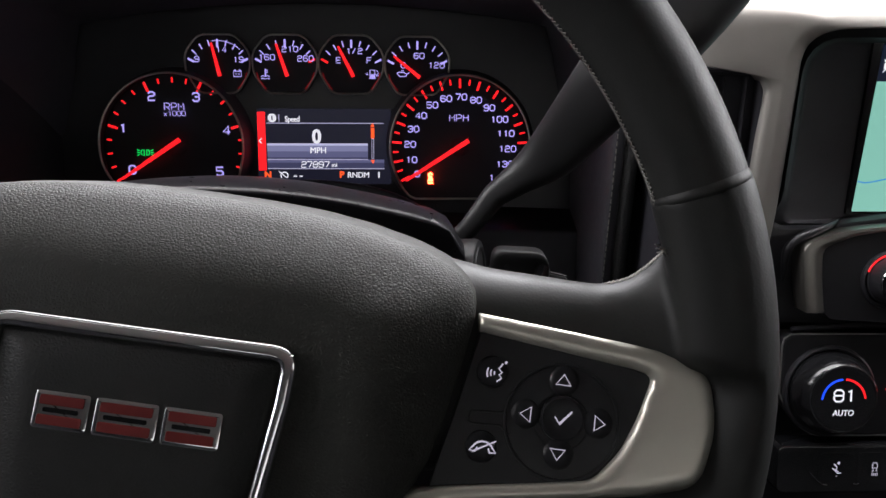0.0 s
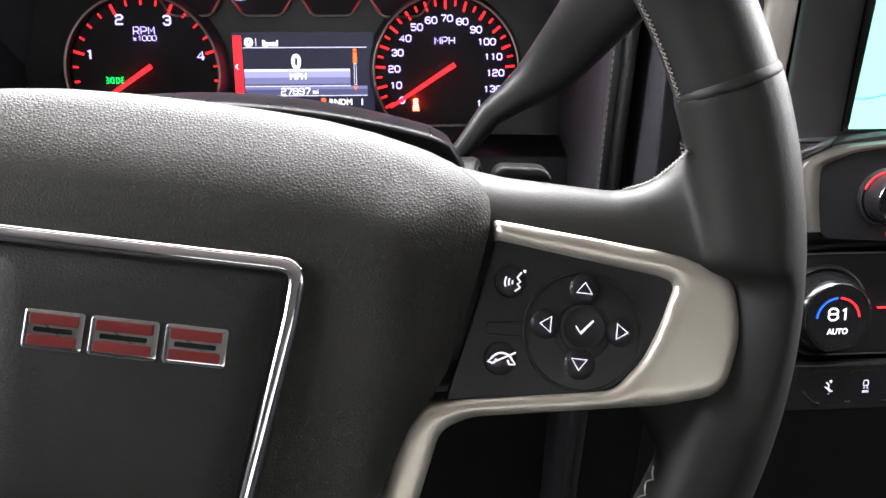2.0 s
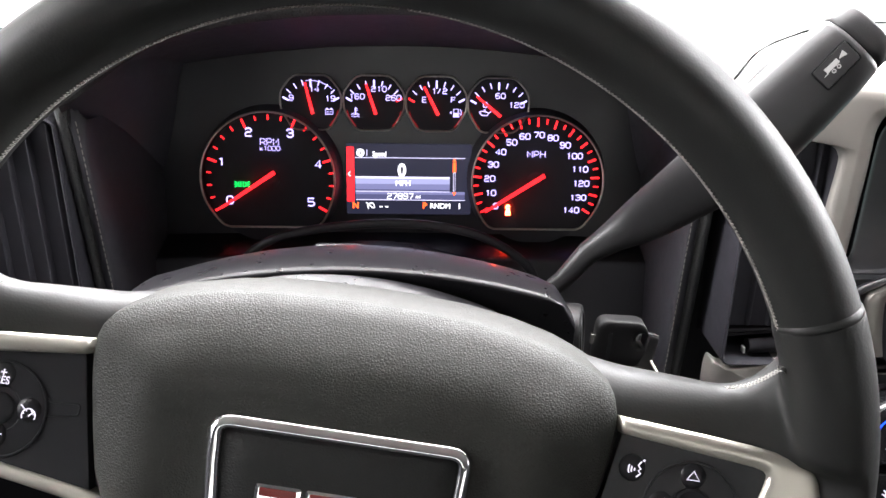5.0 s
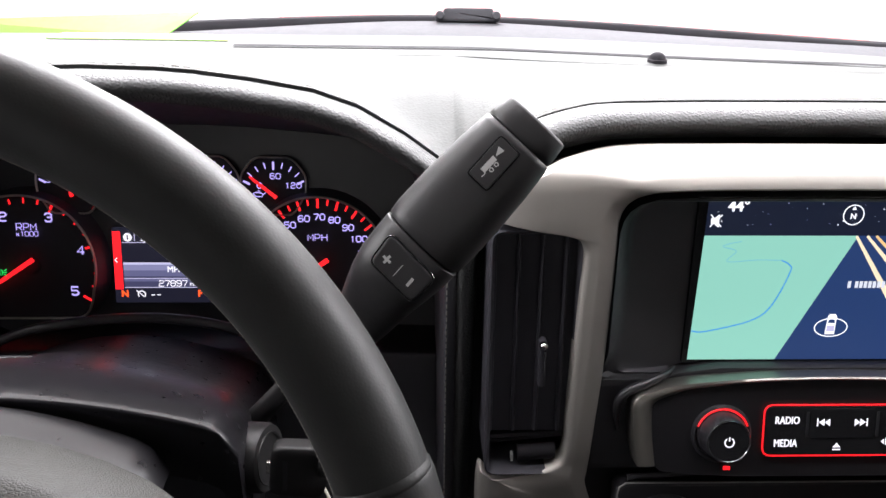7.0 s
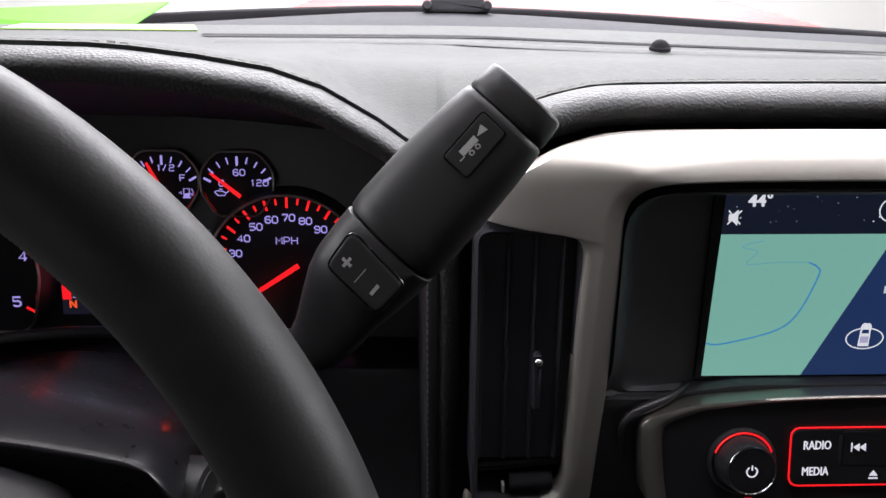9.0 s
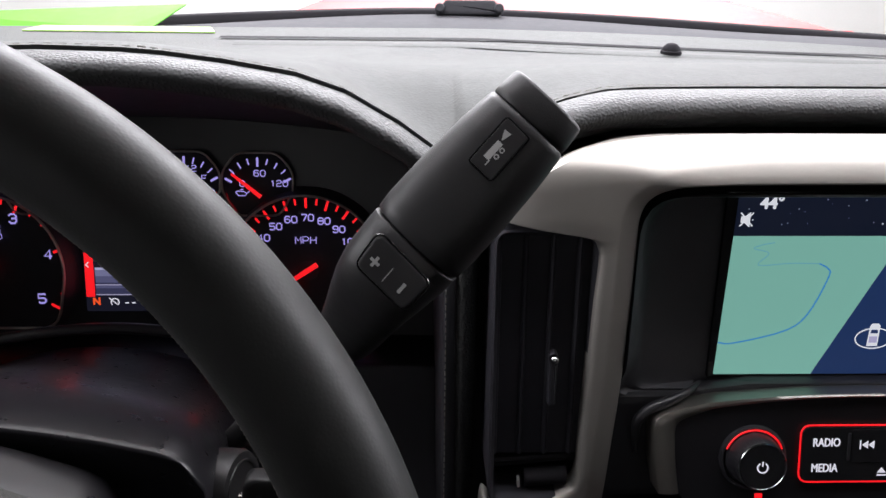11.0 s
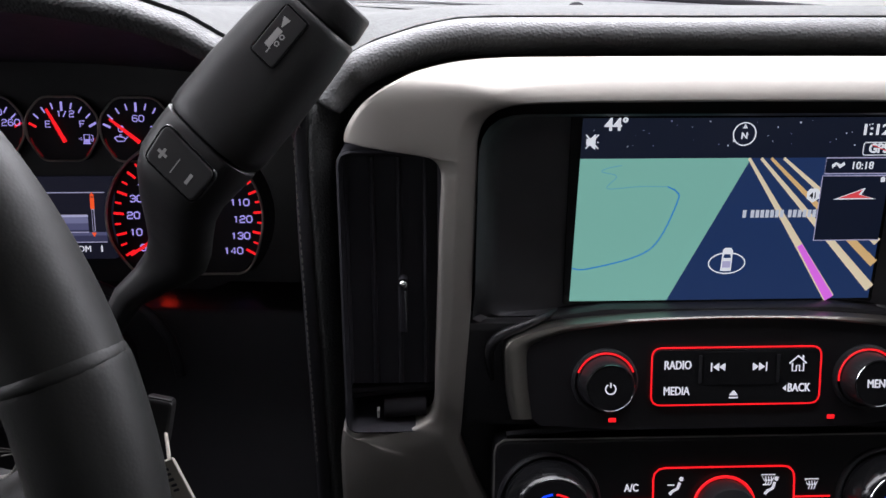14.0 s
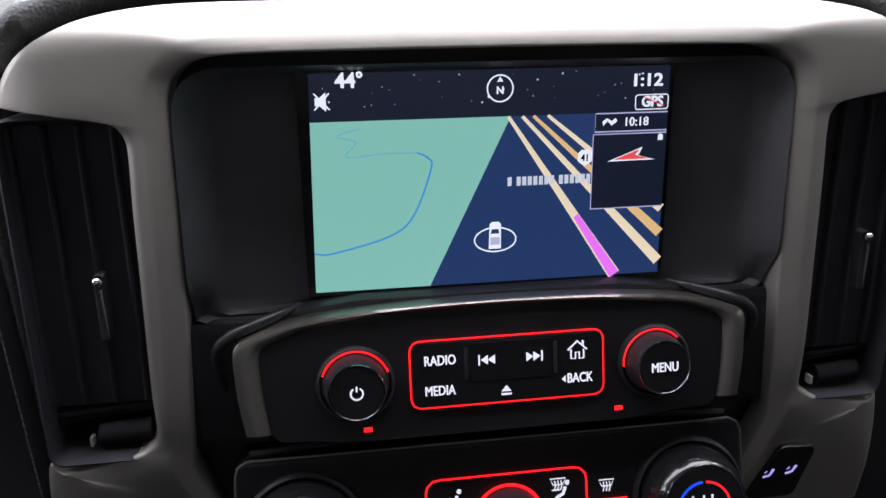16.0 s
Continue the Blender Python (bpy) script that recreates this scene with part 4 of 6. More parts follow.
# ---- squared lettering of the dials, drawn as strokes on a unit cell ----
def strokes(ch, w=0.8, c=0.2):
    top, low, mid = [(c, 1), (w - c, 1)], [(w - c, 0), (c, 0)], 0.52
    shapes = {
        "0": [([(0, c), (0, 1 - c)] + top + [(w, 1 - c), (w, c)] + low, True)],
        "1": [([(0.22, 0.80), (0.46, 1.0), (0.46, 0.0)], False)],
        "2": [([(0, 1 - c)] + top + [(w, 1 - c), (w, mid + c), (w - c, mid), (c, mid), (0, mid - c), (0, 0), (w, 0)], False)],
        "3": [([(0, 1 - c)] + top + [(w, 1 - c), (w, mid + 0.1), (w - 0.1, mid), (w, mid - 0.1), (w, c)] + low + [(0, c)], False), ([(0.28, mid), (w - 0.1, mid)], False)],
        "4": [([(w * 0.74, 0), (w * 0.74, 1), (0, 0.3), (w, 0.3)], False)],
        "5": [([(w, 1), (0, 1), (0, 0.56), (w - c, 0.56), (w, 0.56 - c), (w, c)] + low + [(0, c * 0.6)], False)],
        "6": [([(w, 1 - c * 0.6), (w - c, 1), (c, 1), (0, 1 - c), (0, c), (c, 0), (w - c, 0), (w, c), (w, mid - c), (w - c, mid + 0.04), (0, mid + 0.04)], False)],
        "7": [([(0, 1), (w, 1), (w, 0.86), (w * 0.38, 0)], False)],
        "8": [([(0, c), (0, mid - 0.1), (0.1, mid), (0, mid + 0.1), (0, 1 - c)] + top + [(w, 1 - c), (w, mid + 0.1), (w - 0.1, mid), (w, mid - 0.1), (w, c)] + low, True), ([(0.1, mid), (w - 0.1, mid)], False)],
        "9": [([(0, c * 0.6), (c, 0), (w - c, 0), (w, c), (w, 1 - c), (w - c, 1), (c, 1), (0, 1 - c), (0, mid + c), (c, mid - 0.04), (w, mid - 0.04)], False)],
        "E": [([(w, 1), (0, 1), (0, 0), (w, 0)], False), ([(0, mid), (w * 0.85, mid)], False)],
        "F": [([(w, 1), (0, 1), (0, 0)], False), ([(0, mid), (w * 0.85, mid)], False)],
        "/": [([(0.05, 0), (w * 0.7, 1)], False)],
        "R": [([(0, 0), (0, 1), (w - c, 1), (w, 1 - c), (w, 0.42 + c), (w - c, 0.42), (0, 0.42)], False), ([(w * 0.45, 0.42), (w, 0)], False)],
        "P": [([(0, 0), (0, 1), (w - c, 1), (w, 1 - c), (w, 0.42 + c), (w - c, 0.42), (0, 0.42)], False)],
        "M": [([(0, 0), (0, 1), (w * 0.5, 0.4), (w, 1), (w, 0)], False)],
        "H": [([(0, 0), (0, 1)], False), ([(w, 0), (w, 1)], False), ([(0, mid), (w, mid)], False)],
        "I": [([(w * 0.5, 0), (w * 0.5, 1)], False)],
        "x": [([(0.1, 0.0), (w - 0.1, 0.65)], False), ([(0.1, 0.65), (w - 0.1, 0.0)], False)],
    }
    return shapes[ch]


def square_writing(name, body, high, x, y, z, mat, parent, heavy=0.2, pitch=1.14, m=None):
    bm = bmesh.new()
    wide = high * (pitch * (len(body) - 1) + 0.8)
    for k, ch in enumerate(body):
        for path, closed in strokes(ch):
            pts = [(x - wide / 2 + high * (pitch * k + a), y - high / 2 + high * b) for a, b in path]
            ribbon(pts, heavy * high, z, 0.12, closed=closed, bm=bm)
    return part(name, bm, mat, parent, "", m, smooth=0)


def dial_outline(cx, cy, r, flat):
    a = math.degrees(math.asin((flat - cy) / r))
    pts = arc(cx, cy, r, a + 7, 180 - a - 7, 64)
    x = r * math.cos(radians(a + 7))
    yb = cy + r * math.sin(radians(a + 7))
    pts += [(cx - x + 3.0, yb - 3.0), (cx - x + 8, flat)] + [(cx + x - 8, flat), (cx + x - 3.0, yb - 3.0)]
    return pts


def needle(name, cx, cy, ang, length, width, z, parent, tail=0.0):
    c, s = math.cos(radians(ang)), math.sin(radians(ang))
    path = [(cx - c * tail, cy - s * tail), (cx + c * length * 0.5, cy + s * length * 0.5), (cx + c * length, cy + s * length)]
    bm = ribbon(path, [width, width * 0.85, width * 0.55], z, 0.8)
    return part(name, bm, RED, parent, "glowing red needle", smooth=0)


DEEP = 9.0


def big_dial(name, cx, cy, r, label):
    flat = cy - 38.5
    out = dial_outline(cx, cy, r, flat)
    d = part(name, lathe([(r * 0.97, -9.2), (r * 0.96, -1.0), (r * 0.66, -1.2), (r * 0.52, -3.4), (r * 0.36, -4.6), (r * 0.2, -5.0)], 64, cx, cy), DIAL, cluster, label, smooth=70)
    # the ring stands proud of the dial on a dark sleeve
    # low at the flat foot, where the lamps below shine on the ledge
    proud = lambda y: smoothstep((y - flat - 1) / 26)
    ring = [(cx + (p[0] - cx) * 0.978, cy + (p[1] - cy) * 0.978 + 1.2 - 3.0 * (1 - proud(p[1]))) for p in out]
    bm = tube([(p.x, p.y, DEEP * proud(p.y)) for p in resample(ring, 120)], 0.9, 8, closed=True, flat=1.4)
    part("dial_ring", bm, SILVER, d, "thin silver dial ring")
    bm = bmesh.new()
    a1, b1 = resample(ring, 120), resample(out, 120)
    loops(bm, [[(p.x, p.y, DEEP * proud(p.y) - 0.4) for p in a1], [(p.x, p.y, -3.0) for p in b1]])
    part("dial_sleeve", bm, DIAL, d, "black sleeve behind the ring", smooth=60)
    bm = bmesh.new()
    wide = [(cx + (p[0] - cx) * 1.07, cy + (p[1] - cy) * 1.07 + 1.2) for p in out]
    loops(bm, [[(p.x, p.y, DEEP * proud(p.y) - 0.4) for p in a1], [(p.x, p.y, -8.0) for p in resample(wide, 120)]])
    part("dial_bezel", bm, LINING, d, "black slope outside the ring", smooth=60)
    part("hub_cap", lathe([(7.5, -8.4), (7.2, -5.0), (6.0, -4.2)], 32, cx, cy), DIAL, d, "black needle hub")
    return d


tach = big_dial("tachometer", -107.5, 4.0, 54.8, "black tachometer dial with red marks")
for k in range(21):
    a = radians(210 - 12 * k)
    long = k % 4 == 0
    r0, r1 = (45.0 if long else 48.0), (52.6 if long else 51.8)
    part("tick", ribbon([(-107.5 + r0 * math.cos(a), 4 + r0 * math.sin(a)), (-107.5 + r1 * math.cos(a), 4 + r1 * math.sin(a))], 1.7 if long else 1.2, -0.8, 0.25), RED, tach, smooth=0)
for k in range(6):
    a = radians(207 - 47.2 * k)
    rr = 37.5 if k in (0, 5) else 41.4
    square_writing("numeral", str(k), 6.2, -107.5 + rr * math.cos(a), 3.6 + rr * math.sin(a), -0.6, LILAC, tach)
square_writing("unit_writing", "RPM", 5.0, -107, 34.2, -0.9, LILAC, tach, 0.13, 1.05)
square_writing("unit_writing", "x1000", 3.5, -107, 29.0, -0.9, LILAC, tach, 0.14, 0.98)
needle("needle", -105.5, 8.5, 213.6, 52, 3.4, -0.6, tach, 2)
bm = bmesh.new()
for d in (1, -1):
    ribbon([(-130.5 + d * 1.0, -2.6), (-130.5 + d * 1.0, 1.8), (-130.5 + d * 2.6, 1.4), (-130.5 + d * 3.4, -0.4), (-130.5 + d * 2.6, -2.2)], 0.75, -0.8, closed=True, bm=bm)
    for k in (-1, 0, 1):
        ribbon([(-130.5 + d * 4.2, -0.4 + k * 1.3), (-130.5 + d * 6.2, -0.4 + k * 2.3)], 0.75, -0.8, bm=bm)
part("lamp_telltale", bm, GREENGLOW, tach, "green parking-light symbol", smooth=0)

speedo = big_dial("speedometer", 109.0, 4.0, 54.0, "black speedometer dial with red marks")
for k in range(29):
    a = radians(210 - 240 / 28 * k)
    long = k % 2 == 0
    r0, r1 = (44.6 if long else 47.0), (51.6 if long else 51.2)
    part("tick", ribbon([(109 + r0 * math.cos(a), 4 + r0 * math.sin(a)), (109 + r1 * math.cos(a), 4 + r1 * math.sin(a))], 1.6 if long else 1.3, -0.8, 0.25), RED, speedo, smooth=0)
for k in range(15):
    a = radians(211.4 - 17.7 * k)
    square_writing("numeral", str(10 * k), 4.4, 108.4 + 37.4 * math.cos(a), 3.6 + 38.4 * math.sin(a), -0.6, LILAC, speedo, 0.205, 1.06)
square_writing("unit_writing", "MPH", 4.8, 108.4, 26.3, -0.9, LILAC, speedo, 0.14, 1.08)
needle("needle", 112.5, 7.0, 212.5, 53, 3.4, -0.6, speedo, 4)
bm = ribbon(arc(86.6, -17.2, 1.3, 0, 330, 10), 1.4, -0.8)
ribbon([(86.6, -18.6), (86.6, -22.2)], [2.2, 4.6], -0.8, bm=bm)
ribbon([(84.6, -23.4), (88.8, -23.4)], 1.2, -0.8, bm=bm)
part("belt_telltale", bm, AMBER, speedo, "glowing red seat-belt symbol", smooth=0)
# dim lamp moved below the dial, far over-bright to throw red on the ledge
part("ledge_glow_lamp", box(83.5, 90.5, -41.6, -40.7, -9, -6.5, 0), AMBER, speedo, "small red warning lamp, moved and over-bright to redden the ledge", smooth=0)

SMALL = rounded([(-13.5, 21.5, 12), (13.5, 21.5, 12), (24.8, 8, 16), (23.8, -6, 14), (14.5, -21.5, 9), (-14.5, -21.5, 9), (-23.8, -6, 14), (-24.8, 8, 16)], 6)


def small_gauge(name, cx, cy, words, turn, label, red_end):
    pts = [(x + cx, y + cy) for x, y in SMALL]
    g = part(name, plate(pts, -9.2, -2.0, 0.5), DIAL, cluster, label)
    bm = tube(resample(pts, 90), 0.75, 8, closed=True, flat=1.5)
    for v in bm.verts:
        v.co.z -= 1.2
    part("dial_ring", bm, SILVER, g, "thin silver dial ring")
    px, py = cx + 1.2, cy - 8.0
    for k in range(9):
        a = radians(152 - 15.5 * k)
        long = k % 4 == 0
        r0, r1 = (20.0 if long else 21.8), 26.2 if k not in (0, 8) else 25.4
        mat = RED if (k == 8 and red_end == 1) or (k == 0 and red_end == -1) else LILAC
        part("tick", ribbon([(px - 1 + r0 * math.cos(a), py + r0 * math.sin(a)), (px - 1 + r1 * math.cos(a), py + r1 * math.sin(a))], 1.5 if long else 0.9, -1.8, 0.2), mat, g, smooth=0)
    for word, dx, dy in words:
        square_writing("numeral", word, 4.0, cx + dx, cy + dy, -1.7, LILAC, g, 0.17, 1.08)
    for s in (1, -1):
        part("edge_light", ribbon([(cx + s * 21.5, cy - 6), (cx + s * 20, cy - 11), (cx + s * 14.5, cy - 18.5)], 0.8, -1.8), REDDIM, g, "dim red rim light", smooth=0)
    needle("needle", px, py, turn, 24, 2.6, -1.2, g, 1)
    return g


volt = small_gauge("voltmeter", -73.0, 65.8, (("9", -15.5, 3.5), ("14", 3, 10.5), ("19", 15.5, 3.2)), 103, "small battery gauge", 0)
temp = small_gauge("temperature_gauge", -22.7, 65.8, (("160", -13.5, 5), ("210", 4, 11), ("260", 15.5, 4.2)), 108, "small coolant gauge", 1)
fuel = small_gauge("fuel_gauge", 27.0, 65.6, (("E", -9.5, 3.2), ("1/2", 2.5, 10), ("F", 13.5, 3.2)), 117, "small fuel gauge", -1)
oil = small_gauge("oil_gauge", 76.6, 64.8, (("0", -10.5, 0.5), ("60", 1.5, 7.5), ("120", 14.5, 0.6)), 141, "small oil pressure gauge", 0)
bm = ribbon([(-61.4, 56.6), (-55.6, 56.6), (-55.6, 60.4), (-61.4, 60.4)], 0.7, -1.7, closed=True)
for x in (-60.2, -56.8):
    ribbon([(x - 0.7, 61.2), (x + 0.7, 61.2)], 0.8, -1.7, bm=bm)
ribbon([(-60.4, 58.5), (-59.0, 58.5)], 0.5, -1.7, bm=bm)
ribbon([(-58.0, 58.5), (-56.6, 58.5)], 0.5, -1.7, bm=bm)
part("battery_symbol", bm, LILAC, volt, "pale battery symbol", smooth=0)
part("range_arc", ribbon(arc(-72.8, 57.8, 25.0, 100, 48, 20), 0.45, -1.7), LILAC, volt, "thin pale range arc", smooth=0)
bm = ribbon([(-37.6, 57.0), (-37.6, 62.2)], 1.0, -1.7)
ribbon([(-37.6, 61.4), (-35.8, 61.4)], 0.6, -1.7, bm=bm)
ribbon([(-37.6, 59.8), (-35.8, 59.8)], 0.6, -1.7, bm=bm)
for y in (56.6, 54.8):
    ribbon([(-41.0, y), (-39.6, y + 0.7), (-37.8, y), (-36.0, y + 0.7), (-34.4, y)], 0.6, -1.7, bm=bm)
part("coolant_symbol", bm, LILAC, temp, "pale thermometer symbol", smooth=0)
bm = ribbon([(41.0, 56.0), (44.6, 56.0), (44.6, 61.6), (41.0, 61.6)], 0.7, -1.7, closed=True)
ribbon([(41.4, 57.4), (44.2, 57.4)], 2.2, -1.7, bm=bm)
ribbon([(40.2, 55.6), (45.4, 55.6)], 0.7, -1.7, bm=bm)
ribbon([(44.8, 58.6), (46.0, 58.2), (46.2, 57.0), (47.0, 57.2), (47.0, 60.4), (45.8, 61.6)], 0.55, -1.7, bm=bm)
ribbon([(39.4, 58.0), (37.6, 58.8), (39.4, 59.6)], 0.6, -1.7, closed=True, bm=bm)
part("pump_symbol", bm, LILAC, fuel, "pale fuel pump symbol", smooth=0)
bm = ribbon([(61.4, 59.4), (63.4, 57.0), (68.0, 57.0), (68.8, 58.6), (70.8, 60.0)], 0.7, -1.7)
ribbon([(61.4, 59.4), (62.8, 60.2), (67.0, 59.8), (68.8, 58.6)], 0.7, -1.7, bm=bm)
ribbon([(64.6, 61.2), (66.6, 61.2)], 0.7, -1.7, bm=bm)
part("oil_symbol", bm, LILAC, oil, "pale oil can symbol", smooth=0)

dic = part("driver_screen", plate(rounded([(-46, -24.5, 1), (56, -24.5, 1), (56, 33, 1), (-46, 33, 1)]), -9.4, -4.0, 0.3), DICBACK, cluster, "dark lit driver information screen")
part("screen_edge", box(-45.5, -39.6, -14.0, 30.5, -4.0, -3.7, 0), RED, dic, "red screen margin", smooth=0)
for y0, y1, mat in ((5.0, 6.4, DICLOW), (3.0, 5.0, DICBAND), (0.6, 3.0, DICBAND), (-1.8, 0.6, DICMID), (-4.0, -1.8, DICMID), (-5.6, -4.0, DICBAND2), (-8.0, -5.6, DICMID), (-10.2, -8.0, DICBAND2), (-12.2, -10.2, DICBAND2)):
    part("screen_band", box(-38.6, 38.5 if y0 > -5.7 else 51, y0, y1, -4.0, -3.75, 0), mat, dic, "violet-grey screen band", smooth=0)
for y, x0, x1 in ((22.0, -38.6, 51), (6.4, -38.6, 38.5), (-5.6, -38.6, 38.5), (-12.6, -38.6, 51)):
    part("screen_line", box(x0, x1, y - 0.3, y + 0.3, -3.74, -3.6, 0), DICLINE, dic, "pale screen line", smooth=0)
part("screen_slider", box(41.4, 43.2, -5.0, 18.0, -4, -3.7, 0), DICLINE, dic, "slim scroll bar", smooth=0)
part("slider_core", box(41.8, 42.8, -4.6, 10.0, -3.7, -3.6, 0), DICBACK, dic, "dark scroll bar core", smooth=0)
part("slider_grip", box(41.0, 43.6, 10.5, 18.5, -3.7, -3.5, 0), ORANGE, dic, "orange scroll grip", smooth=0)
for s in (1, -1):
    part("slider_arrow", ribbon([(42.3, 6.7 + s * 12.6), (42.3, 6.7 + s * 15.4)], [3.2, 0.3], -3.6), ORANGE, dic, "orange scroll arrow", smooth=0)
part("margin_arrow", ribbon([(-42.6, 10.4), (-44.6, 8.6), (-42.6, 6.8)], 0.9, -3.6), WHITEGLOW, dic, "white arrow on the margin", smooth=0)
part("header_disc", lathe([(3.3, -3.8), (3.2, -3.7), (1.0, -3.7)], 28, -34.2, 25.9), WHITEGLOW, dic, "white disc symbol")
part("header_mark", ribbon([(-34.2, 24.2), (-34.2, 27.6)], 0.9, -3.6), DICBACK, dic, "dark mark on the disc", smooth=0)
part("header_rule", ribbon([(-29.0, 23.4), (-29.0, 28.6)], 0.6, -3.6), DICLINE, dic, "pale rule", smooth=0)
writing("screen_writing", "Speed", 6.0, -18.8, 24.9, -3.7, WHITEGLOW, dic, bold=0.06, narrow=0.78)
writing("screen_writing", "0", 15.0, -0.6, 11.4, -3.7, WHITEGLOW, dic, bold=0.25, narrow=0.9)
writing("screen_writing", "MPH", 6.6, 0.4, 1.2, -3.6, WHITEGLOW, dic, narrow=0.95)
square_writing("screen_writing", "27897", 4.4, -2.0, -9.4, -3.6, WHITEGLOW, dic, 0.17, 1.0)
writing("screen_writing", "mi", 4.6, 12.6, -9.8, -3.6, WHITEGLOW, dic, narrow=0.95)
writing("screen_writing", "N", 7.0, -38.6, -17.6, -3.6, ORANGE, dic, bold=0.15)
bm = ribbon(arc(-26.0, -18.0, 2.7, -40, 220, 14), 0.9, -3.6)
ribbon([(-30, -14.8), (-24.4, -19.6)], 0.8, -3.6, bm=bm)
part("cruise_symbol", bm, WHITEGLOW, dic, "white cruise symbol", smooth=0)
part("dash_mark", ribbon([(-19, -18.4), (-16.4, -18.4)], 0.9, -3.6, bm=ribbon([(-14.4, -18.4), (-11.8, -18.4)], 0.9, -3.6)), WHITEGLOW, dic, "white dashes", smooth=0)
writing("screen_writing", "P", 7.0, 18.2, -17.4, -3.6, ORANGE, dic, bold=0.15)
writing("screen_writing", "RNDM", 6.2, 31.0, -17.6, -3.6, WHITEGLOW, dic, bold=0.03, narrow=0.95)
writing("screen_writing", "1", 6.2, 46.8, -17.6, -3.6, WHITEGLOW, dic, bold=0.1)

# ---- centre stack ----
SIL = frame_at(MIDX, 0.405, 1.45, 7.125)
SCR = frame_at(MIDX, 0.4273, 1.4505, 7.125)
RAD_F = frame_at(MIDX, 0.393, 1.41, 16.7)
HV = frame_at(MIDX, 0.387, 1.355, 19.3)
stack = thing("centre_stack", SIL, "centre stack with a satin silver surround, screen and black control panels", "centre console")

# silver surround: one sheet of arch and pillars, bevelled towards the screen and rolled back to the dash top;
# rows of outer x, y and inner x, y
EDGES = [(-214, -140, -120, -140), (-214, -76, -134, -112), (-205, -73, -141, -92), (-178, -68.5, -146, -76), (-166, -63, -145.6, -68), (-160.8, -55, -145, -58), (-160.2, -30, -143.5, -30), (-159, 10, -141, 8), (-158, 50, -139.6, 48), (-157, 74, -139, 72), (-157.6, 82, -138.9, 79), (-161, 87.2, -138.8, 84), (-168, 89.4, -138.8, 87.5), (-185, 92.2, -138.8, 91), (-203, 95.2, -138.8, 94), (-206, 97, -138.7, 96.5), (-203.5, 105, -137.5, 102), (-196, 114.5, -135, 107), (-182, 124, -131, 110.6), (-163, 131.2, -126, 112.8), (-130, 135.4, -112, 114.8), (-60, 136, -60, 115.4), (0, 136, 0, 115.6)]
EDGES += [(-a, b, -c, d) for a, b, c, d in EDGES[-2::-1]]


def surround_z(x, y, din, dout, rise):
    """rise: how far the strip here climbs towards the dash top, 0 to 1."""
    lean = 21 * smoothstep((rise - 0.1) / 0.75) * (max(0.0, 32 - dout) / 32) ** 2.2
    side = 1 - 0.7 * smoothstep((y - 104) / 12)
    bevel = 0.3 * max(0.0, 10 - din) * side + 1.1 * max(0.0, 1 - din / 1.2) ** 2
    rolled = 7 * max(0.0, (abs(x) - 180) / 26) ** 2 * smoothstep((y - 60) / 25)
    edge = 1.4 * max(0.0, 1 - dout / 3) ** 2 * (1 - smoothstep((y - 110) / 10))
    tilt = 0.14 * max(0.0, din - 10) * (1 - smoothstep((din - 10) / 60)) * (1 - smoothstep((y - 70) / 30))
    drop = -58 - y
    low = 0.1 * (drop + math.sqrt(drop * drop + 900))
    return 0.15 - lean - bevel - rolled - edge - tilt - low


cols = []
for q in smooth_path(EDGES, 8):
    a, b = Vector((q[2], q[3])), Vector((q[0], q[1]))
    full = (b - a).length
    ds = [0, 0.35, 0.8, 1.4, 5, 9.2, 10.8] + [10.8 + (full - 14.0) * f for f in (0.15, 0.3, 0.45, 0.6, 0.72, 0.82, 0.91, 1.0)] + [full - d for d in (2.2, 1.4, 0.7, 0.25, 0)]
    col = []
    for d in ds:
        p = a.lerp(b, d / full)
        col.append((p.x, p.y, surround_z(p.x, p.y, d, full - d, (b.y - a.y) / full)))
    cols.append([(*col[0][:2], col[0][2] - 14)] + col + [(*col[-1][:2], col[-1][2] - 15)])
bm = bmesh.new()
loops(bm, [[c[k] for c in cols] for k in range(len(cols[0]))], closed=False)
part("surround", bm, STACKSILVER, stack, "satin silver arch and pillars round the screen", m=SIL, smooth=60)

# dark lining, recess and fascia
rec = rounded([(-139.5, -6, 2), (139.5, -6, 2), (138.0, 110, 22), (-138.0, 110, 22)], 8)
rec = resample(rec, 120)
bm = bmesh.new()
up = lambda s, sy, z: [(p.x * s, 52 + (p.y - 52) * sy, z - 13 * smoothstep((20 - p.y) / 24) * smoothstep((z + 20) / 16)) for p in rec]
loops(bm, [up(1.0, 1.0, -2.0), up(0.985, 0.985, -4.5), up(0.965, 0.975, -8.0), up(0.93, 0.955, -17.0), up(0.90, 0.94, -20.5), up(0.70, 0.93, -25.2)], cap1=True)
part("screen_recess", bm, RECESS, stack, "black recess round the screen", m=SIL, smooth=50)
part("fascia", box(-147, 147, -70, -5, -30, -13, 4), FASCIA, stack, "satin black fascia", m=SIL)
part("lower_fascia", box(-150, 150, -190, -66, -44, -27, 3), FASCIA, stack, "satin black fascia behind the climate panel", m=SIL)
LIP = [(-128.5, 6, -15), (-130.5, 18, -10), (-130.0, 27, -7.6), (-124, 33.5, -6.8), (-112, 38.0, -8.5), (-101, 41.5, -13.5), (-92, 44, -22)]
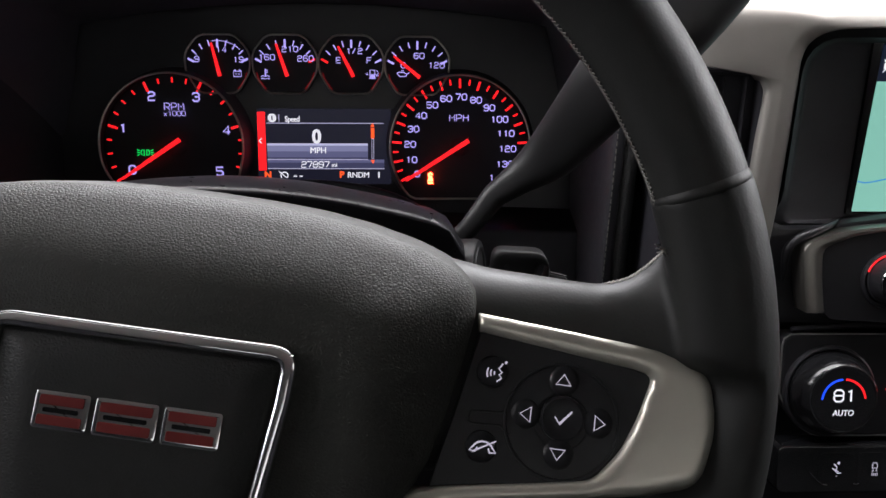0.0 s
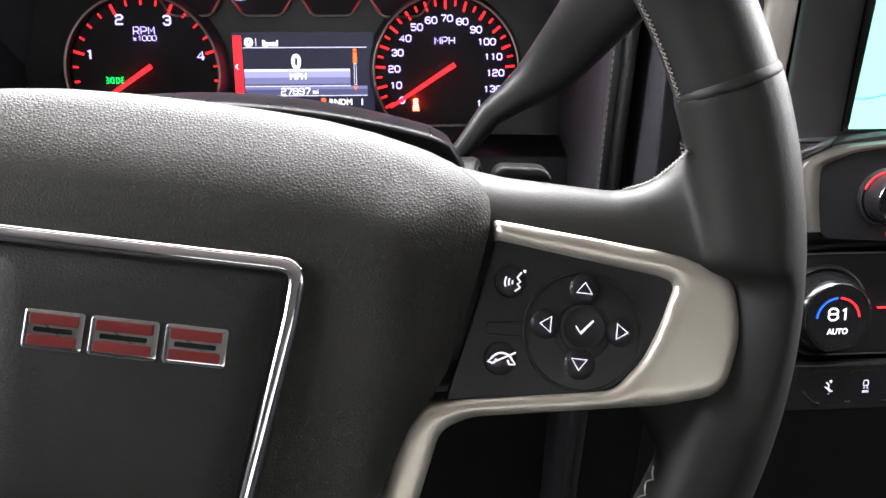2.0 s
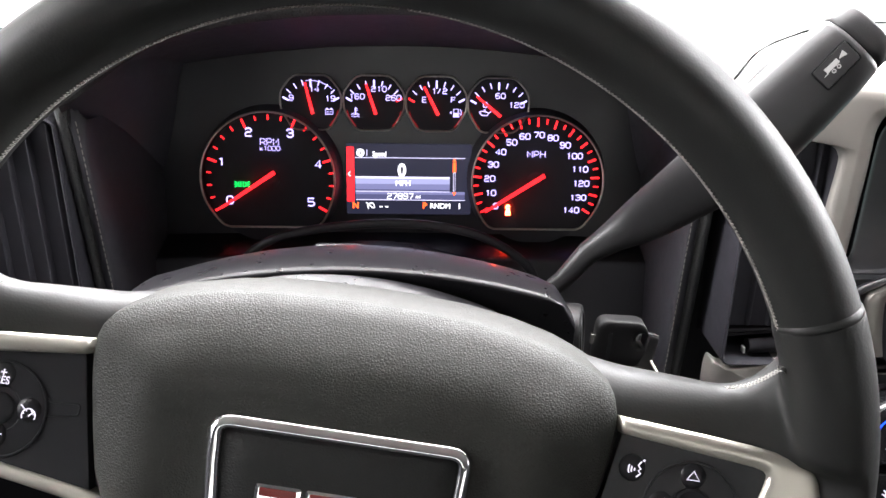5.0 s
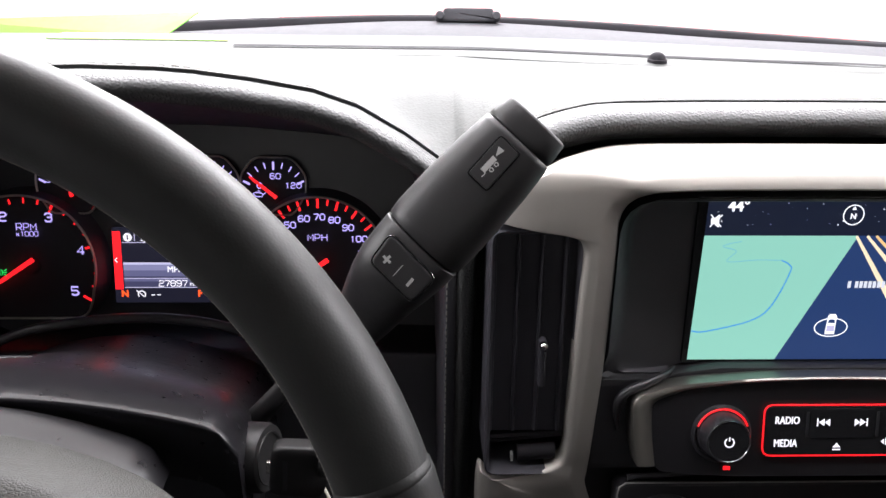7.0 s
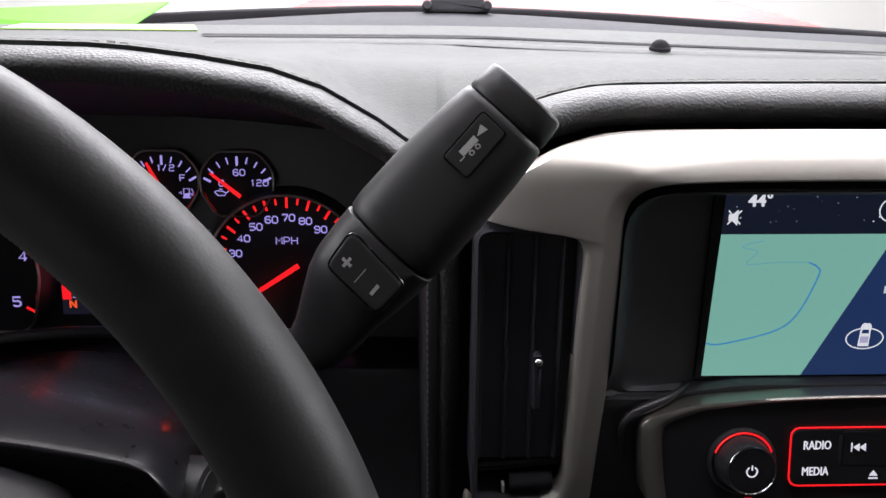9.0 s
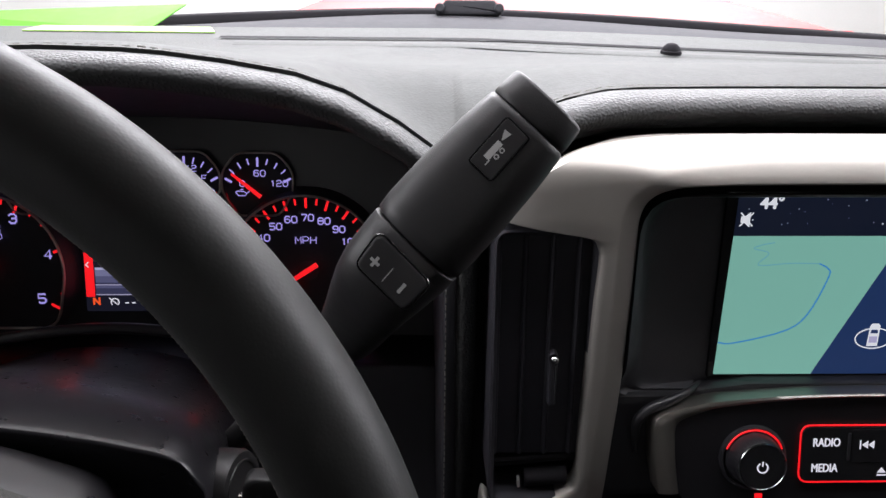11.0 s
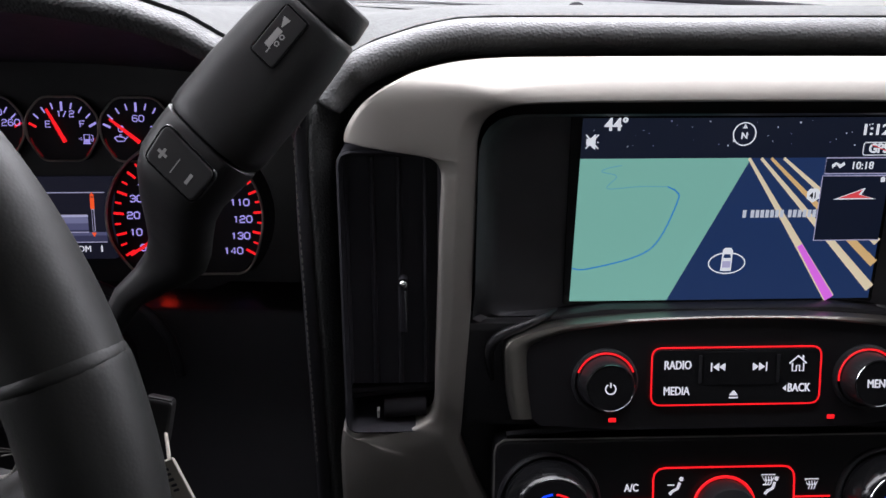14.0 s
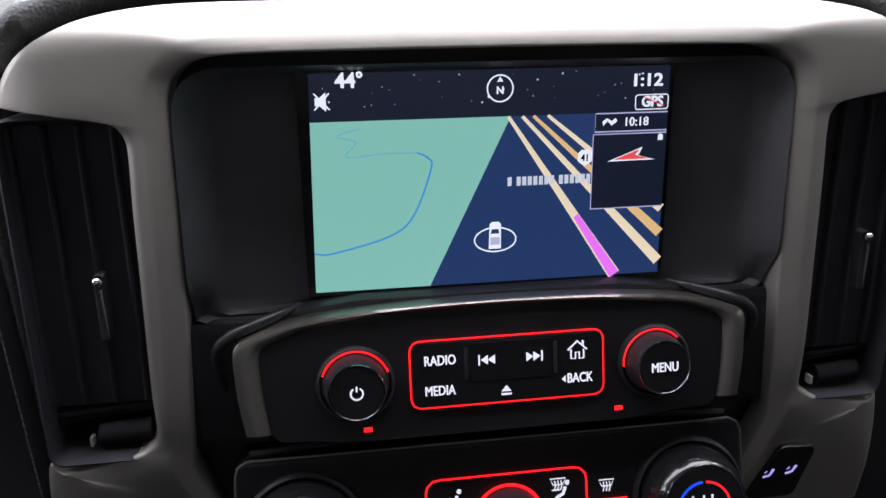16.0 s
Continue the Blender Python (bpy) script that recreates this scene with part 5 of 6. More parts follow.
for s_ in (1, -1):
    lip = smooth_path(LIP, 6)
    bm = tube([(s_ * x, y, z) for x, y, z in [tuple(p) for p in lip]], [3.0 * math.sin(math.pi * (0.12 + 0.76 * k / (len(lip) - 1))) for k in range(len(lip))], 12)
    part("fascia_lip", bm, FASCIA, stack, "soft black lip that sweeps from the screen round the radio", m=RAD_F)
part("fascia_ledge", plate(rounded([(-104, -10, 4), (104, -10, 4), (96, -2, 10), (66, 2, 30), (-66, 2, 30), (-96, -2, 10)], 6), -26, -14, 4), FASCIA, stack, "black ledge under the screen", m=SIL)

# ---- the lit map screen ----
screen = part("map_screen", plate(rounded([(-88, -2.0, 1), (88.5, -2.0, 1), (88.5, 104, 1), (-88, 104, 1)]), -3, -0.4, 0.2), GLOSS, stack, "glossy black navigation screen", m=SCR)


def flat_shape(name, pts, z, mat, label, holder=None):
    bm = bmesh.new()
    loops(bm, [[(x, y, z - 0.15) for x, y in pts], [(x, y, z) for x, y in pts]], cap1=True)
    return part(name, bm, mat, holder or screen, label, m=SCR, smooth=0)


flat_shape("map_sky", [(-82.6, 80.6), (86.2, 80.6), (86.2, 102), (-82.2, 102)], -0.2, MAPSKY, "dark starry map sky")
flat_shape("map_green", [(-84.6, 0), (-29.6, 0), (9.6, 80.6), (-82.6, 80.6)], -0.2, MAPGREEN, "green map area")
flat_shape("map_blue", [(-29.6, 0), (86.2, 0), (86.2, 80.6), (9.6, 80.6)], -0.2, MAPBLUE, "dark blue map area")


def line(name, pts, w, z, mat, label):
    return part(name, ribbon(pts, w, z, 0.1), mat, screen, label, m=SCR, smooth=0)


line("map_river", smooth_path([(-84.0, 19.3), (-75.4, 19.0), (-48.5, 26.0), (-36.7, 35.8), (-28.2, 57.4), (-29.4, 62.5), (-34.4, 65.2)], 5), 0.75, -0.15, MAPRIVER, "thin blue river line")
line("map_stream", smooth_path([(-34.4, 65.2), (-50, 65.4), (-67.3, 64.4), (-62.4, 71.0), (-70.6, 73.6), (-67, 75.6), (-60, 77.0)], 5), 0.5, -0.16, MAPSTREAM, "faint blue stream line")
line("map_road", [(15.0, 80.4), (86.0, 6.0)], [1.6, 5.2], -0.15, MAPROAD, "cream map road")
line("map_road", [(20.4, 80.4), (86.0, 20.5)], [1.5, 4.8], -0.14, MAPROAD2, "orange map road")
line("map_road", [(27.3, 80.4), (86.0, 33.0)], [1.5, 4.4], -0.13, MAPROAD, "cream map road")
line("map_road", [(8.4, 80.4), (42.7, 30.3), (63.4, 0.1)], [1.6, 4.2, 6.4], -0.12, MAPROAD, "cream map road")
line("map_route", [(42.4, 31.5), (63.4, 0.1)], [3.0, 5.2], -0.02, MAPROUTE, "violet route line")
rng = random.Random(4)
for k in range(38):
    x, y = rng.uniform(-84, 85), rng.uniform(86, 101)
    s = rng.uniform(0.12, 0.42)
    part("map_star", ribbon([(x - s, y), (x + s, y)], 2 * s, -0.12, 0.05), MAPWHITE if k % 3 else DICLINE, screen, smooth=0, m=SCR)
part("compass", ribbon(arc(4.4, 93.4, 6.0, 0, 360, 40), 0.7, -0.1), MAPWHITE, screen, "white compass ring", m=SCR, smooth=0)
writing("screen_writing", "N", 4.6, 4.4, 92.4, -0.1, MAPWHITE, screen, SCR, bold=0.08)
flat_shape("compass_arrow", [(3.0, 96.4), (5.8, 96.4), (4.4, 98.8)], 0.0, MAPWHITE, "white arrow")
writing("screen_writing", "44\u00b0", 9.2, -64.2, 98.4, -0.1, MAPWHITE, screen, SCR, bold=0.12, narrow=0.98)
writing("screen_writing", "1:12", 8.0, 75.0, 95.2, -0.1, MAPWHITE, screen, SCR, bold=0.1, narrow=1.16)
writing("screen_writing", "GPS", 7.0, 78.2, 85.2, -0.1, MAPWHITE, screen, SCR, bold=0.12, narrow=0.9)
part("label_frame", ribbon(rounded([(69.8, 81.8, 1.6), (86.0, 81.8, 1.6), (86.0, 88.6, 1.6), (69.8, 88.6, 1.6)]), 0.5, -0.1, closed=True), MAPWHITE, screen, "white label frame", m=SCR, smooth=0)
part("strike", ribbon([(74, 87.4), (84, 83.4)], 0.45, 0.02), MAPRED, screen, "red strike line", m=SCR, smooth=0)
bm = ribbon([(-79.6, 88.0), (-77.6, 88.0), (-75.2, 85.6), (-75.2, 93.6), (-77.6, 91.2), (-79.6, 91.2)], 0.6, -0.1, closed=True)
for a in (0, 1):
    ribbon([(-80.2, 86 if a else 93.4), (-73.4, 93.4 if a else 86)], 0.7, -0.08, bm=bm)
flat_shape("mute_body", [(-79.6, 88.0), (-77.6, 88.0), (-75.2, 85.6), (-75.2, 93.6), (-77.6, 91.2), (-79.6, 91.2)], -0.05, MAPWHITE, "white loudspeaker symbol")
part("mute_symbol", bm, MAPWHITE, screen, "white muted loudspeaker symbol", m=SCR, smooth=0)
flat_shape("info_box", [(50.4, 71.8), (86.2, 71.8), (86.2, 80.4), (50.4, 80.4)], 0.06, MAPSKY, "dark info box")
flat_shape("turn_box", [(49.6, 34.4), (86.2, 34.4), (86.2, 70.6), (49.6, 70.6)], 0.06, MAPSKY, "dark turn box")
part("box_edge", ribbon([(86, 80.4), (50.4, 80.4), (50.4, 71.8), (86, 71.8)], 0.6, 0.12), DICLINE, screen, "pale box outline", m=SCR, smooth=0)
part("box_edge", ribbon([(86, 70.6), (49.6, 70.6), (49.6, 34.4), (86, 34.4)], 0.6, 0.12), DICLINE, screen, "pale box outline", m=SCR, smooth=0)
writing("screen_writing", "10:18", 5.8, 70.6, 76.0, 0.12, MAPWHITE, screen, SCR, bold=0.04, narrow=0.98, weight=0.012)
flat_shape("flags", [(54.4, 74.6), (56.4, 76.8), (58.4, 74.6), (61.2, 76.6), (60.4, 78.2), (58.4, 76.8), (56.0, 78.2), (53.8, 76.6)], 0.12, MAPWHITE, "white flag symbol")
flat_shape("turn_arrow", [(57.2, 57.4), (81.0, 57.6), (72.6, 60.0), (74.6, 64.0)], 0.12, MAPWHITE, "pale arrow edge")
flat_shape("turn_arrow_fill", [(60.0, 58.1), (78.6, 58.2), (71.0, 60.2), (73.2, 63.0)], 0.18, MAPRED, "red turn arrow")
flat_shape("traffic_symbol", [(82.0, 67.0), (84.4, 67.0), (84.4, 69.4), (83.2, 70.2), (82.0, 69.4)], 0.12, MAPWHITE, "small white symbol")
flat_shape("road_shield", [(42.6, 58.0), (46.0, 55.8), (49.4, 58.0), (49.4, 62.0), (47.8, 63.6), (44.2, 63.6), (42.6, 62.0)], 0.0, MAPWHITE, "white road shield")
writing("screen_writing", "41", 4.6, 46.0, 59.6, 0.04, INK, screen, SCR, bold=0.05, narrow=0.9)
x = 8.2
for count in (1, 7, 6):
    for k in range(count):
        part("name_bar", ribbon([(x, 49.8), (x + 1.95, 49.8)], 4.3, 0.1), MAPNAME, screen, "pale bar in place of a letter", m=SCR, smooth=0)
        x += 2.72
    x += 1.7
part("car_ring", ribbon([(2.4 + 10.2 * math.cos(radians(a)), 21.6 + 6.0 * math.sin(radians(a))) for a in range(0, 361, 10)], 0.7, 0.0), MAPWHITE, screen, "white ellipse round the car mark", m=SCR, smooth=0)
flat_shape("car_mark", [(-0.8, 17.0), (5.2, 17.0), (5.2, 29.0), (4.2, 30.4), (0.6, 30.4), (-0.4, 29.0)], 0.02, MAPWHITE, "small white car mark")
flat_shape("car_glass", [(0.2, 24.6), (4.4, 24.6), (4.0, 26.8), (0.6, 26.8)], 0.08, MAPBLUE, "dark car window mark")
flat_shape("car_glass", [(0.0, 19.0), (4.6, 19.0), (4.6, 22.8), (0.0, 22.8)], 0.08, DICLINE, "grey car bed mark")

# ---- radio panel ----
radio = thing("radio_panel", RAD_F, "black radio panel with two knobs and red-edged backlit keys", "radio")
HALFO = [(-119, -12), (-121.6, 4), (-122.6, 18), (-122.8, 25), (-121.8, 29.4), (-118, 32.6), (-106, 36.6), (-90, 40.0), (-50, 43.2), (0, 44.2)]
HALFI = [(-108, -12), (-110.2, 4), (-111.2, 18), (-111.2, 24), (-110.0, 27.6), (-106, 30.4), (-98, 33.4), (-86, 36.8), (-48, 40.8), (0, 42.2)]
o = [Vector(p[:2]) for p in resample([(*p, 0) for p in [tuple(v) for v in smooth_path(HALFO + mirror(HALFO)[1:], 6)]], 141, closed=False)]
i = [Vector(p[:2]) for p in resample([(*p, 0) for p in [tuple(v) for v in smooth_path(HALFI + mirror(HALFI)[1:], 6)]], 141, closed=False)]
bm = bmesh.new()
rings = []
for t, z in ((0.0, -16), (0.0, -0.4), (0.05, 0.4), (0.5, 1.1), (0.92, 0.5), (1.0, -0.3), (1.0, -8)):
    rings.append([(*a.lerp(b, t), z - 0.004 * max(0, abs(a.x) - 60) ** 1.35) for a, b in zip(o, i)])
loops(bm, rings, closed=False)
part("arch_trim", bm, TRIMSILVER, radio, "satin silver arch trim", m=RAD_F, smooth=50)
bm = bmesh.new()
face = [p for p in i] + [Vector((104, -16)), Vector((60, -19)), Vector((-60, -19)), Vector((-104, -16))]
loops(bm, [[(p.x, p.y, z - 0.003 * max(0, abs(p.x) - 60) ** 1.35) for p in face] for z in (-18, -1.2)], cap1=True)
bmesh.ops.triangulate(bm, faces=[f for f in bm.faces if len(f.verts) > 4], ngon_method="EAR_CLIP")
part("panel_face", bm, PANEL, radio, "satin black panel face", m=RAD_F, smooth=30)
KEY = rounded([(-43.4, -5.4, 5.5), (49.6, -5.4, 5.5), (49.6, 26.6, 5.5), (-43.4, 26.6, 5.5)], 8)
keys = part("key_pad", plate(inset(KEY, 0.6), -2, 0.6, 0.5), GLOSS, radio, "gloss black key pad", m=RAD_F)
bm = tube(resample(KEY, 110), 0.46, 8, closed=True)
part("key_light", bm, RED, radio, "glowing red key outline", m=RAD_F)
for x in (-17.0, 25.8):
    part("key_rib", box(x - 0.8, x + 0.8, 7.0, 22.4, 0.4, 1.2, 0.3), FASCIA, radio, "raised rib between keys", m=RAD_F)
part("key_plate", plate(rounded([(-15.5, 5.6, 1), (24.2, 5.6, 1), (24.2, 24.6, 1), (-15.5, 24.6, 1)]), 0.3, 0.9, 0.3), GLOSS, radio, "rocker key", m=RAD_F)
for word, x, y in (("RADIO", -29.4, 17.0), ("MEDIA", -29.8, 2.6), ("BACK", 37.6, 3.6)):
    writing("key_writing", word, 6.6, x, y, 0.8, WHITEGLOW, radio, RAD_F, bold=0.02, narrow=0.74)


def rad_icon(name, pts, z=1.0):
    bm = bmesh.new()
    loops(bm, [[(a, b, z - 0.1) for a, b in pts], [(a, b, z) for a, b in pts]], cap1=True)
    bmesh.ops.triangulate(bm, faces=[f for f in bm.faces if len(f.verts) > 4], ngon_method="EAR_CLIP")
    return part(name, bm, WHITEGLOW, radio, "white backlit symbol", m=RAD_F, smooth=0)


for s, cx in ((-1, -7.0), (1, 15.2)):
    for dx in (0, 3.4):
        rad_icon("skip_symbol", [(cx + s * (dx - 3.6), 13.6), (cx + s * (dx - 0.1), 15.9), (cx + s * (dx - 3.6), 18.2)])
    rad_icon("skip_bar", [(cx + s * 3.6, 13.4), (cx + s * 4.4, 13.4), (cx + s * 4.4, 18.4), (cx + s * 3.6, 18.4)])
bm = ribbon([(31.8, 17.4), (36.5, 21.6), (41.2, 17.4)], 0.9, 0.9)
ribbon([(33.4, 17.6), (33.4, 13.2), (35.6, 13.2), (35.6, 16.2), (37.4, 16.2), (37.4, 13.2), (39.6, 13.2), (39.6, 17.6)], 0.8, 0.92, bm=bm)
ribbon([(39.2, 19.4), (39.2, 21.8)], 1.0, 0.92, bm=bm)
part("home_symbol", bm, WHITEGLOW, radio, "white backlit symbol", m=RAD_F, smooth=0)
rad_icon("back_symbol", [(28.6, 3.6), (30.6, 5.4), (30.6, 1.8)], 0.9)
rad_icon("eject_symbol", [(-0.8, 0.0), (4.2, 0.0), (1.7, 3.0)], 0.9)
rad_icon("eject_bar", [(-0.8, -1.8), (4.2, -1.8), (4.2, -0.9), (-0.8, -0.9)], 0.9)


def radio_knob(cx, cy, word, tilt):
    k = part("knob", lathe([(15.6, -2.0), (15.2, 0.6), (14.4, 1.2), (13.9, 6.0), (13.2, 11.0), (12.9, 11.6)], 56, cx, cy, cap=False), FASCIA, radio, "black rotary knob", m=RAD_F)
    bm = bmesh.new()
    for j in range(40):
        a = 2 * math.pi * j / 40
        r = 13.8
        tube([(cx + r * math.cos(a), cy + r * math.sin(a), 2.0), (cx + (r - 0.7) * math.cos(a), cy + (r - 0.7) * math.sin(a), 10.5)], 0.35, 4, bm=bm)
    part("knurl", bm, FASCIA, k, "fine grip ribs", m=RAD_F)
    bm = bmesh.new()
    tube([(a, b, 12.0) for a, b in arc(cx, cy, 12.5, 0, 355, 60)], 0.3, 6, closed=True, bm=bm)
    part("knob_rim", bm, CHROME, k, "thin bright knob rim", m=RAD_F)
    part("knob_face", lathe([(12.0, 11.6), (11.9, 12.1), (6, 11.9)], 48, cx, cy), GLOSS, k, "gloss black knob face", m=RAD_F)
    part("knob_collar", lathe([(18.4, -3.0), (18.0, 0.2), (16.9, 0.9), (16.2, 0.4)], 56, cx, cy, cap=False), FASCIA, k, "black collar", m=RAD_F)
    bm = tube([(a, b, 0.9) for a, b in arc(cx, cy, 15.9, 20 + tilt, 160 + tilt, 40)], 0.5, 6)
    part("knob_light", bm, RED, k, "glowing red arc round the knob", m=RAD_F)
    if word:
        writing("knob_writing", word, 6.4, cx, cy, 12.2, WHITEGLOW, k, RAD_F, bold=0.02, narrow=0.76)
    else:
        bm = ribbon(arc(cx, cy - 0.4, 2.7, 120, 420, 24), 0.8, 12.1)
        ribbon([(cx, cy + 0.4), (cx, cy + 3.0)], 0.8, 12.1, bm=bm)
        part("power_symbol", bm, WHITEGLOW, k, "white power symbol", m=RAD_F, smooth=0)
    return k


radio_knob(-68.6, 8.4, "", 0)
radio_knob(75.4, 8.6, "MENU", 25)
for x in (-64.0, 57.4):
    part("indicator", box(x - 2.0, x + 2.0, -14.8, -12.6, -3, -0.6, 0.4), RED, radio, "small red indicator light", m=RAD_F)

# ---- climate panel ----
hvac = thing("climate_panel", HV, "black climate panel with two temperature knobs and red-edged keys", "climate control")
HVO = rounded([(-127, 26, 8), (127, 26, 8), (128, -14, 12), (108, -40, 16), (-108, -40, 16), (-128, -14, 12)], 8)
part("panel_face", plate(HVO, -18, -1.2, 1.6), PANEL, hvac, "satin black climate panel face", m=HV)
bm = tube(resample(HVO, 120)[0:120], 0.7, 6, closed=True)
for v in bm.verts:
    v.co.z -= 2.2
part("panel_trim", bm, DARKSILVER, hvac, "slim bright panel edge", m=HV)
part("upper_rib", tube([(-120, 28, -6), (-80, 31.5, -5), (80, 31.5, -5), (120, 28, -6)], 2.0, 8), FASCIA, hvac, "black rib above the panel", m=HV)
RK = [(-37.5, -50), (-37.5, 2), (-36.8, 5.5), (-34, 8.2), (-30, 8.8), (36, 8.8), (40, 8.2), (42.8, 5.5), (43.5, 2), (43.5, -50)]
part("key_light", tube([(a, b, 0.0) for a, b in RK], 0.55, 6), RED, hvac, "glowing red key outline", m=HV)
part("key_light", tube([(43.5, -9.4, 0.0), (64.5, -9.4, 0.0)], 0.5, 6), RED, hvac, "glowing red key line", m=HV)
part("key_light", tube([(-37.5, -9.4, 0.0), (-60.5, -9.4, 0.0)], 0.5, 6), RED, hvac, "glowing red key line", m=HV)
writing("key_writing", "A/C", 6.2, -49.6, -3.0, -1.0, WHITEGLOW, hvac, HV, bold=0.05, narrow=0.8)


def hv_symbol(name, cx, cy, kind):
    bm = bmesh.new()
    if kind == "seat":
        ribbon([(cx + 2.4, cy + 2.4), (cx + 1.2, cy - 1.2), (cx - 1.6, cy - 2.6), (cx - 3.4, cy - 4.6)], 1.7, -1.0, bm=bm)
        ribbon([(cx - 4.6, cy + 1.0), (cx - 0.6, cy + 1.0)], 0.8, -1.0, bm=bm)
        ribbon(arc(cx + 3.4, cy + 4.4, 0.7, 0, 340, 8), 1.3, -1.0, bm=bm)
    else:
        ribbon([(cx - 4.0, cy + 2.8), (cx + 4.0, cy + 2.8), (cx + 2.4, cy - 0.4), (cx - 2.4, cy - 0.4)], 0.7, -1.0, closed=True, bm=bm)
        for d in (-1.6, 0, 1.6):
            ribbon([(cx + d, cy + 1.8), (cx + d + 0.4, cy - 1.0), (cx + d - 0.3, cy - 3.2)], 0.6, -0.98, bm=bm)
    return part(name, bm, WHITEGLOW, hvac, "white backlit air symbol", m=HV, smooth=0)


hv_symbol("air_symbol", -24.4, -2.6, "seat")
hv_symbol("air_symbol", 30.4, -3.4, "seat")
hv_symbol("screen_symbol", 29.0, 0.6, "screen")
hv_symbol("screen_symbol", 54.2, -2.4, "screen")
part("fan_ring", tube([(a, b, 1.0) for a, b in arc(3.0, -14.0, 17.4, -20, 200, 60)], 0.9, 6), RED, hvac, "glowing red ring round the fan knob", m=HV)
part("fan_knob", lathe([(16.4, -2), (15.8, 8), (14.6, 12), (13.6, 12.6), (6, 12.2)], 56, 3.0, -14.0), FASCIA, hvac, "black fan knob", m=HV)


def temp_knob(cx, cy, word, auto):
    k = part("temperature_knob", lathe([(26.5, -2.0), (25.8, 6.0), (24.4, 11.5), (22.4, 15.6), (21.0, 17.0)], 64, cx, cy, cap=False), GLOSS, hvac, "black temperature knob", m=HV)
    bm = bmesh.new()
    tube([(a, b, 17.0) for a, b in arc(cx, cy, 20.6, 0, 356, 72)], 0.28, 6, closed=True, bm=bm)
    part("knob_ring", bm, CHROME, k, "thin bright ring on the knob's shoulder", m=HV)
    part("knob_collar", lathe([(30.0, -3.0), (29.4, 0.6), (28.0, 1.6), (26.8, 0.6)], 64, cx, cy, cap=False), FASCIA, k, "satin black collar", m=HV)
    part("knob_face", lathe([(20.2, 16.4), (19.8, 17.4), (12, 17.2), (4, 17.1)], 56, cx, cy), GLOSS, k, "gloss black display face", m=HV)
    part("cold_arc", ribbon(arc(cx, cy - 1.2, 13.4, 176, 94, 24), 1.2, 17.3), BLUE, k, "glowing blue arc", m=HV, smooth=0)
    part("warm_arc", ribbon(arc(cx, cy - 1.2, 13.4, 86, 6, 24), 1.2, 17.3), RED, k, "glowing red arc", m=HV, smooth=0)
    square_writing("knob_writing", word, 7.2, cx + 0.4, cy + 2.0, 17.3, WHITEGLOW, k, 0.15, 1.0, HV)
    if auto:
        writing("knob_writing", "AUTO", 5.2, cx, cy - 9.0, 17.3, WHITEGLOW, k, HV, bold=0.0, narrow=0.9, slant=0.1, weight=0.012)
    return k


temp_knob(-96.6, -10.6, "81", True)
temp_knob(97.6, -10.6, "HI", False)

# ---- switch row below ----
SW = frame_at(MIDX, 0.362, 1.30, 19.3)
switches = thing("switch_row", SW, "black lower switch row with small lilac symbols", "switches")
part("row_face", plate(rounded([(-130, -16, 6), (130, -16, 6), (130, 16, 6), (-130, 16, 6)]), -20, -1, 1.5), GLOSS, switches, "gloss black switch row face", m=SW)
for k, x in enumerate((-92.0, -67.5, -43, -18, 6)):
    b = part("switch", plate(rounded([(x - 11.4, -10, 4), (x + 11.4, -10, 4), (x + 11.4, 11, 4), (x - 11.4, 11, 4)]), -1, -0.8, 0.15), GLOSS, switches, "black push switch", m=SW)
    if k % 2 == 0:
        bm = ribbon([(x - 1.8, 3.6), (x + 0.2, 1.6), (x - 0.6, -0.4), (x + 1.2, -1.6)], 0.9, -0.6)
        ribbon([(x - 2.8, 0.8), (x - 1.2, -0.4), (x + 0.8, -2.6), (x + 2.8, -2.2)], 0.7, -0.58, bm=bm)
        ribbon(arc(x + 1.2, 4.2, 0.5, 0, 340, 8), 0.9, -0.6, bm=bm)
        ribbon([(x - 0.4, -4.2), (x + 0.4, -4.2)], 0.6, -0.6, bm=bm)
    else:
        bm = ribbon([(x - 1.6, 2.2), (x - 1.2, 4.2), (x + 1.2, 4.2), (x + 1.6, 2.2), (x + 1.6, 0.8), (x - 1.6, 0.8)], 0.55, -0.6, closed=True)
        for d in (-1, 1):
            ribbon([(x + d * 1.2, 0.2), (x + d * 0.7, -0.6), (x + d * 1.6, -1.4)], 0.5, -0.6, bm=bm)
        for d in (-1.4, 0.0, 1.4):
            ribbon([(x + d - 0.45, -4.2), (x + d - 0.45, -2.6), (x + d + 0.45, -2.6), (x + d + 0.45, -4.2)], 0.35, -0.6, bm=bm)
    part("switch_symbol", bm, ICON, b, "lilac backlit symbol", m=SW, smooth=0)
    part("switch_edge", tube([(x - 17.0, -2.0, -0.8), (x - 12.0, -7.4, -0.8), (x - 9.0, -9.6, -0.8), (x - 5.6, -10.2, -0.8)] if k == 0 else [(x - 13.6, -9.4, -0.8), (x - 11.0, -9.8, -0.8), (x - 9.6, -9.0, -0.8)], 0.3, 5), CHROME, b, "thin bright lower edge", m=SW)

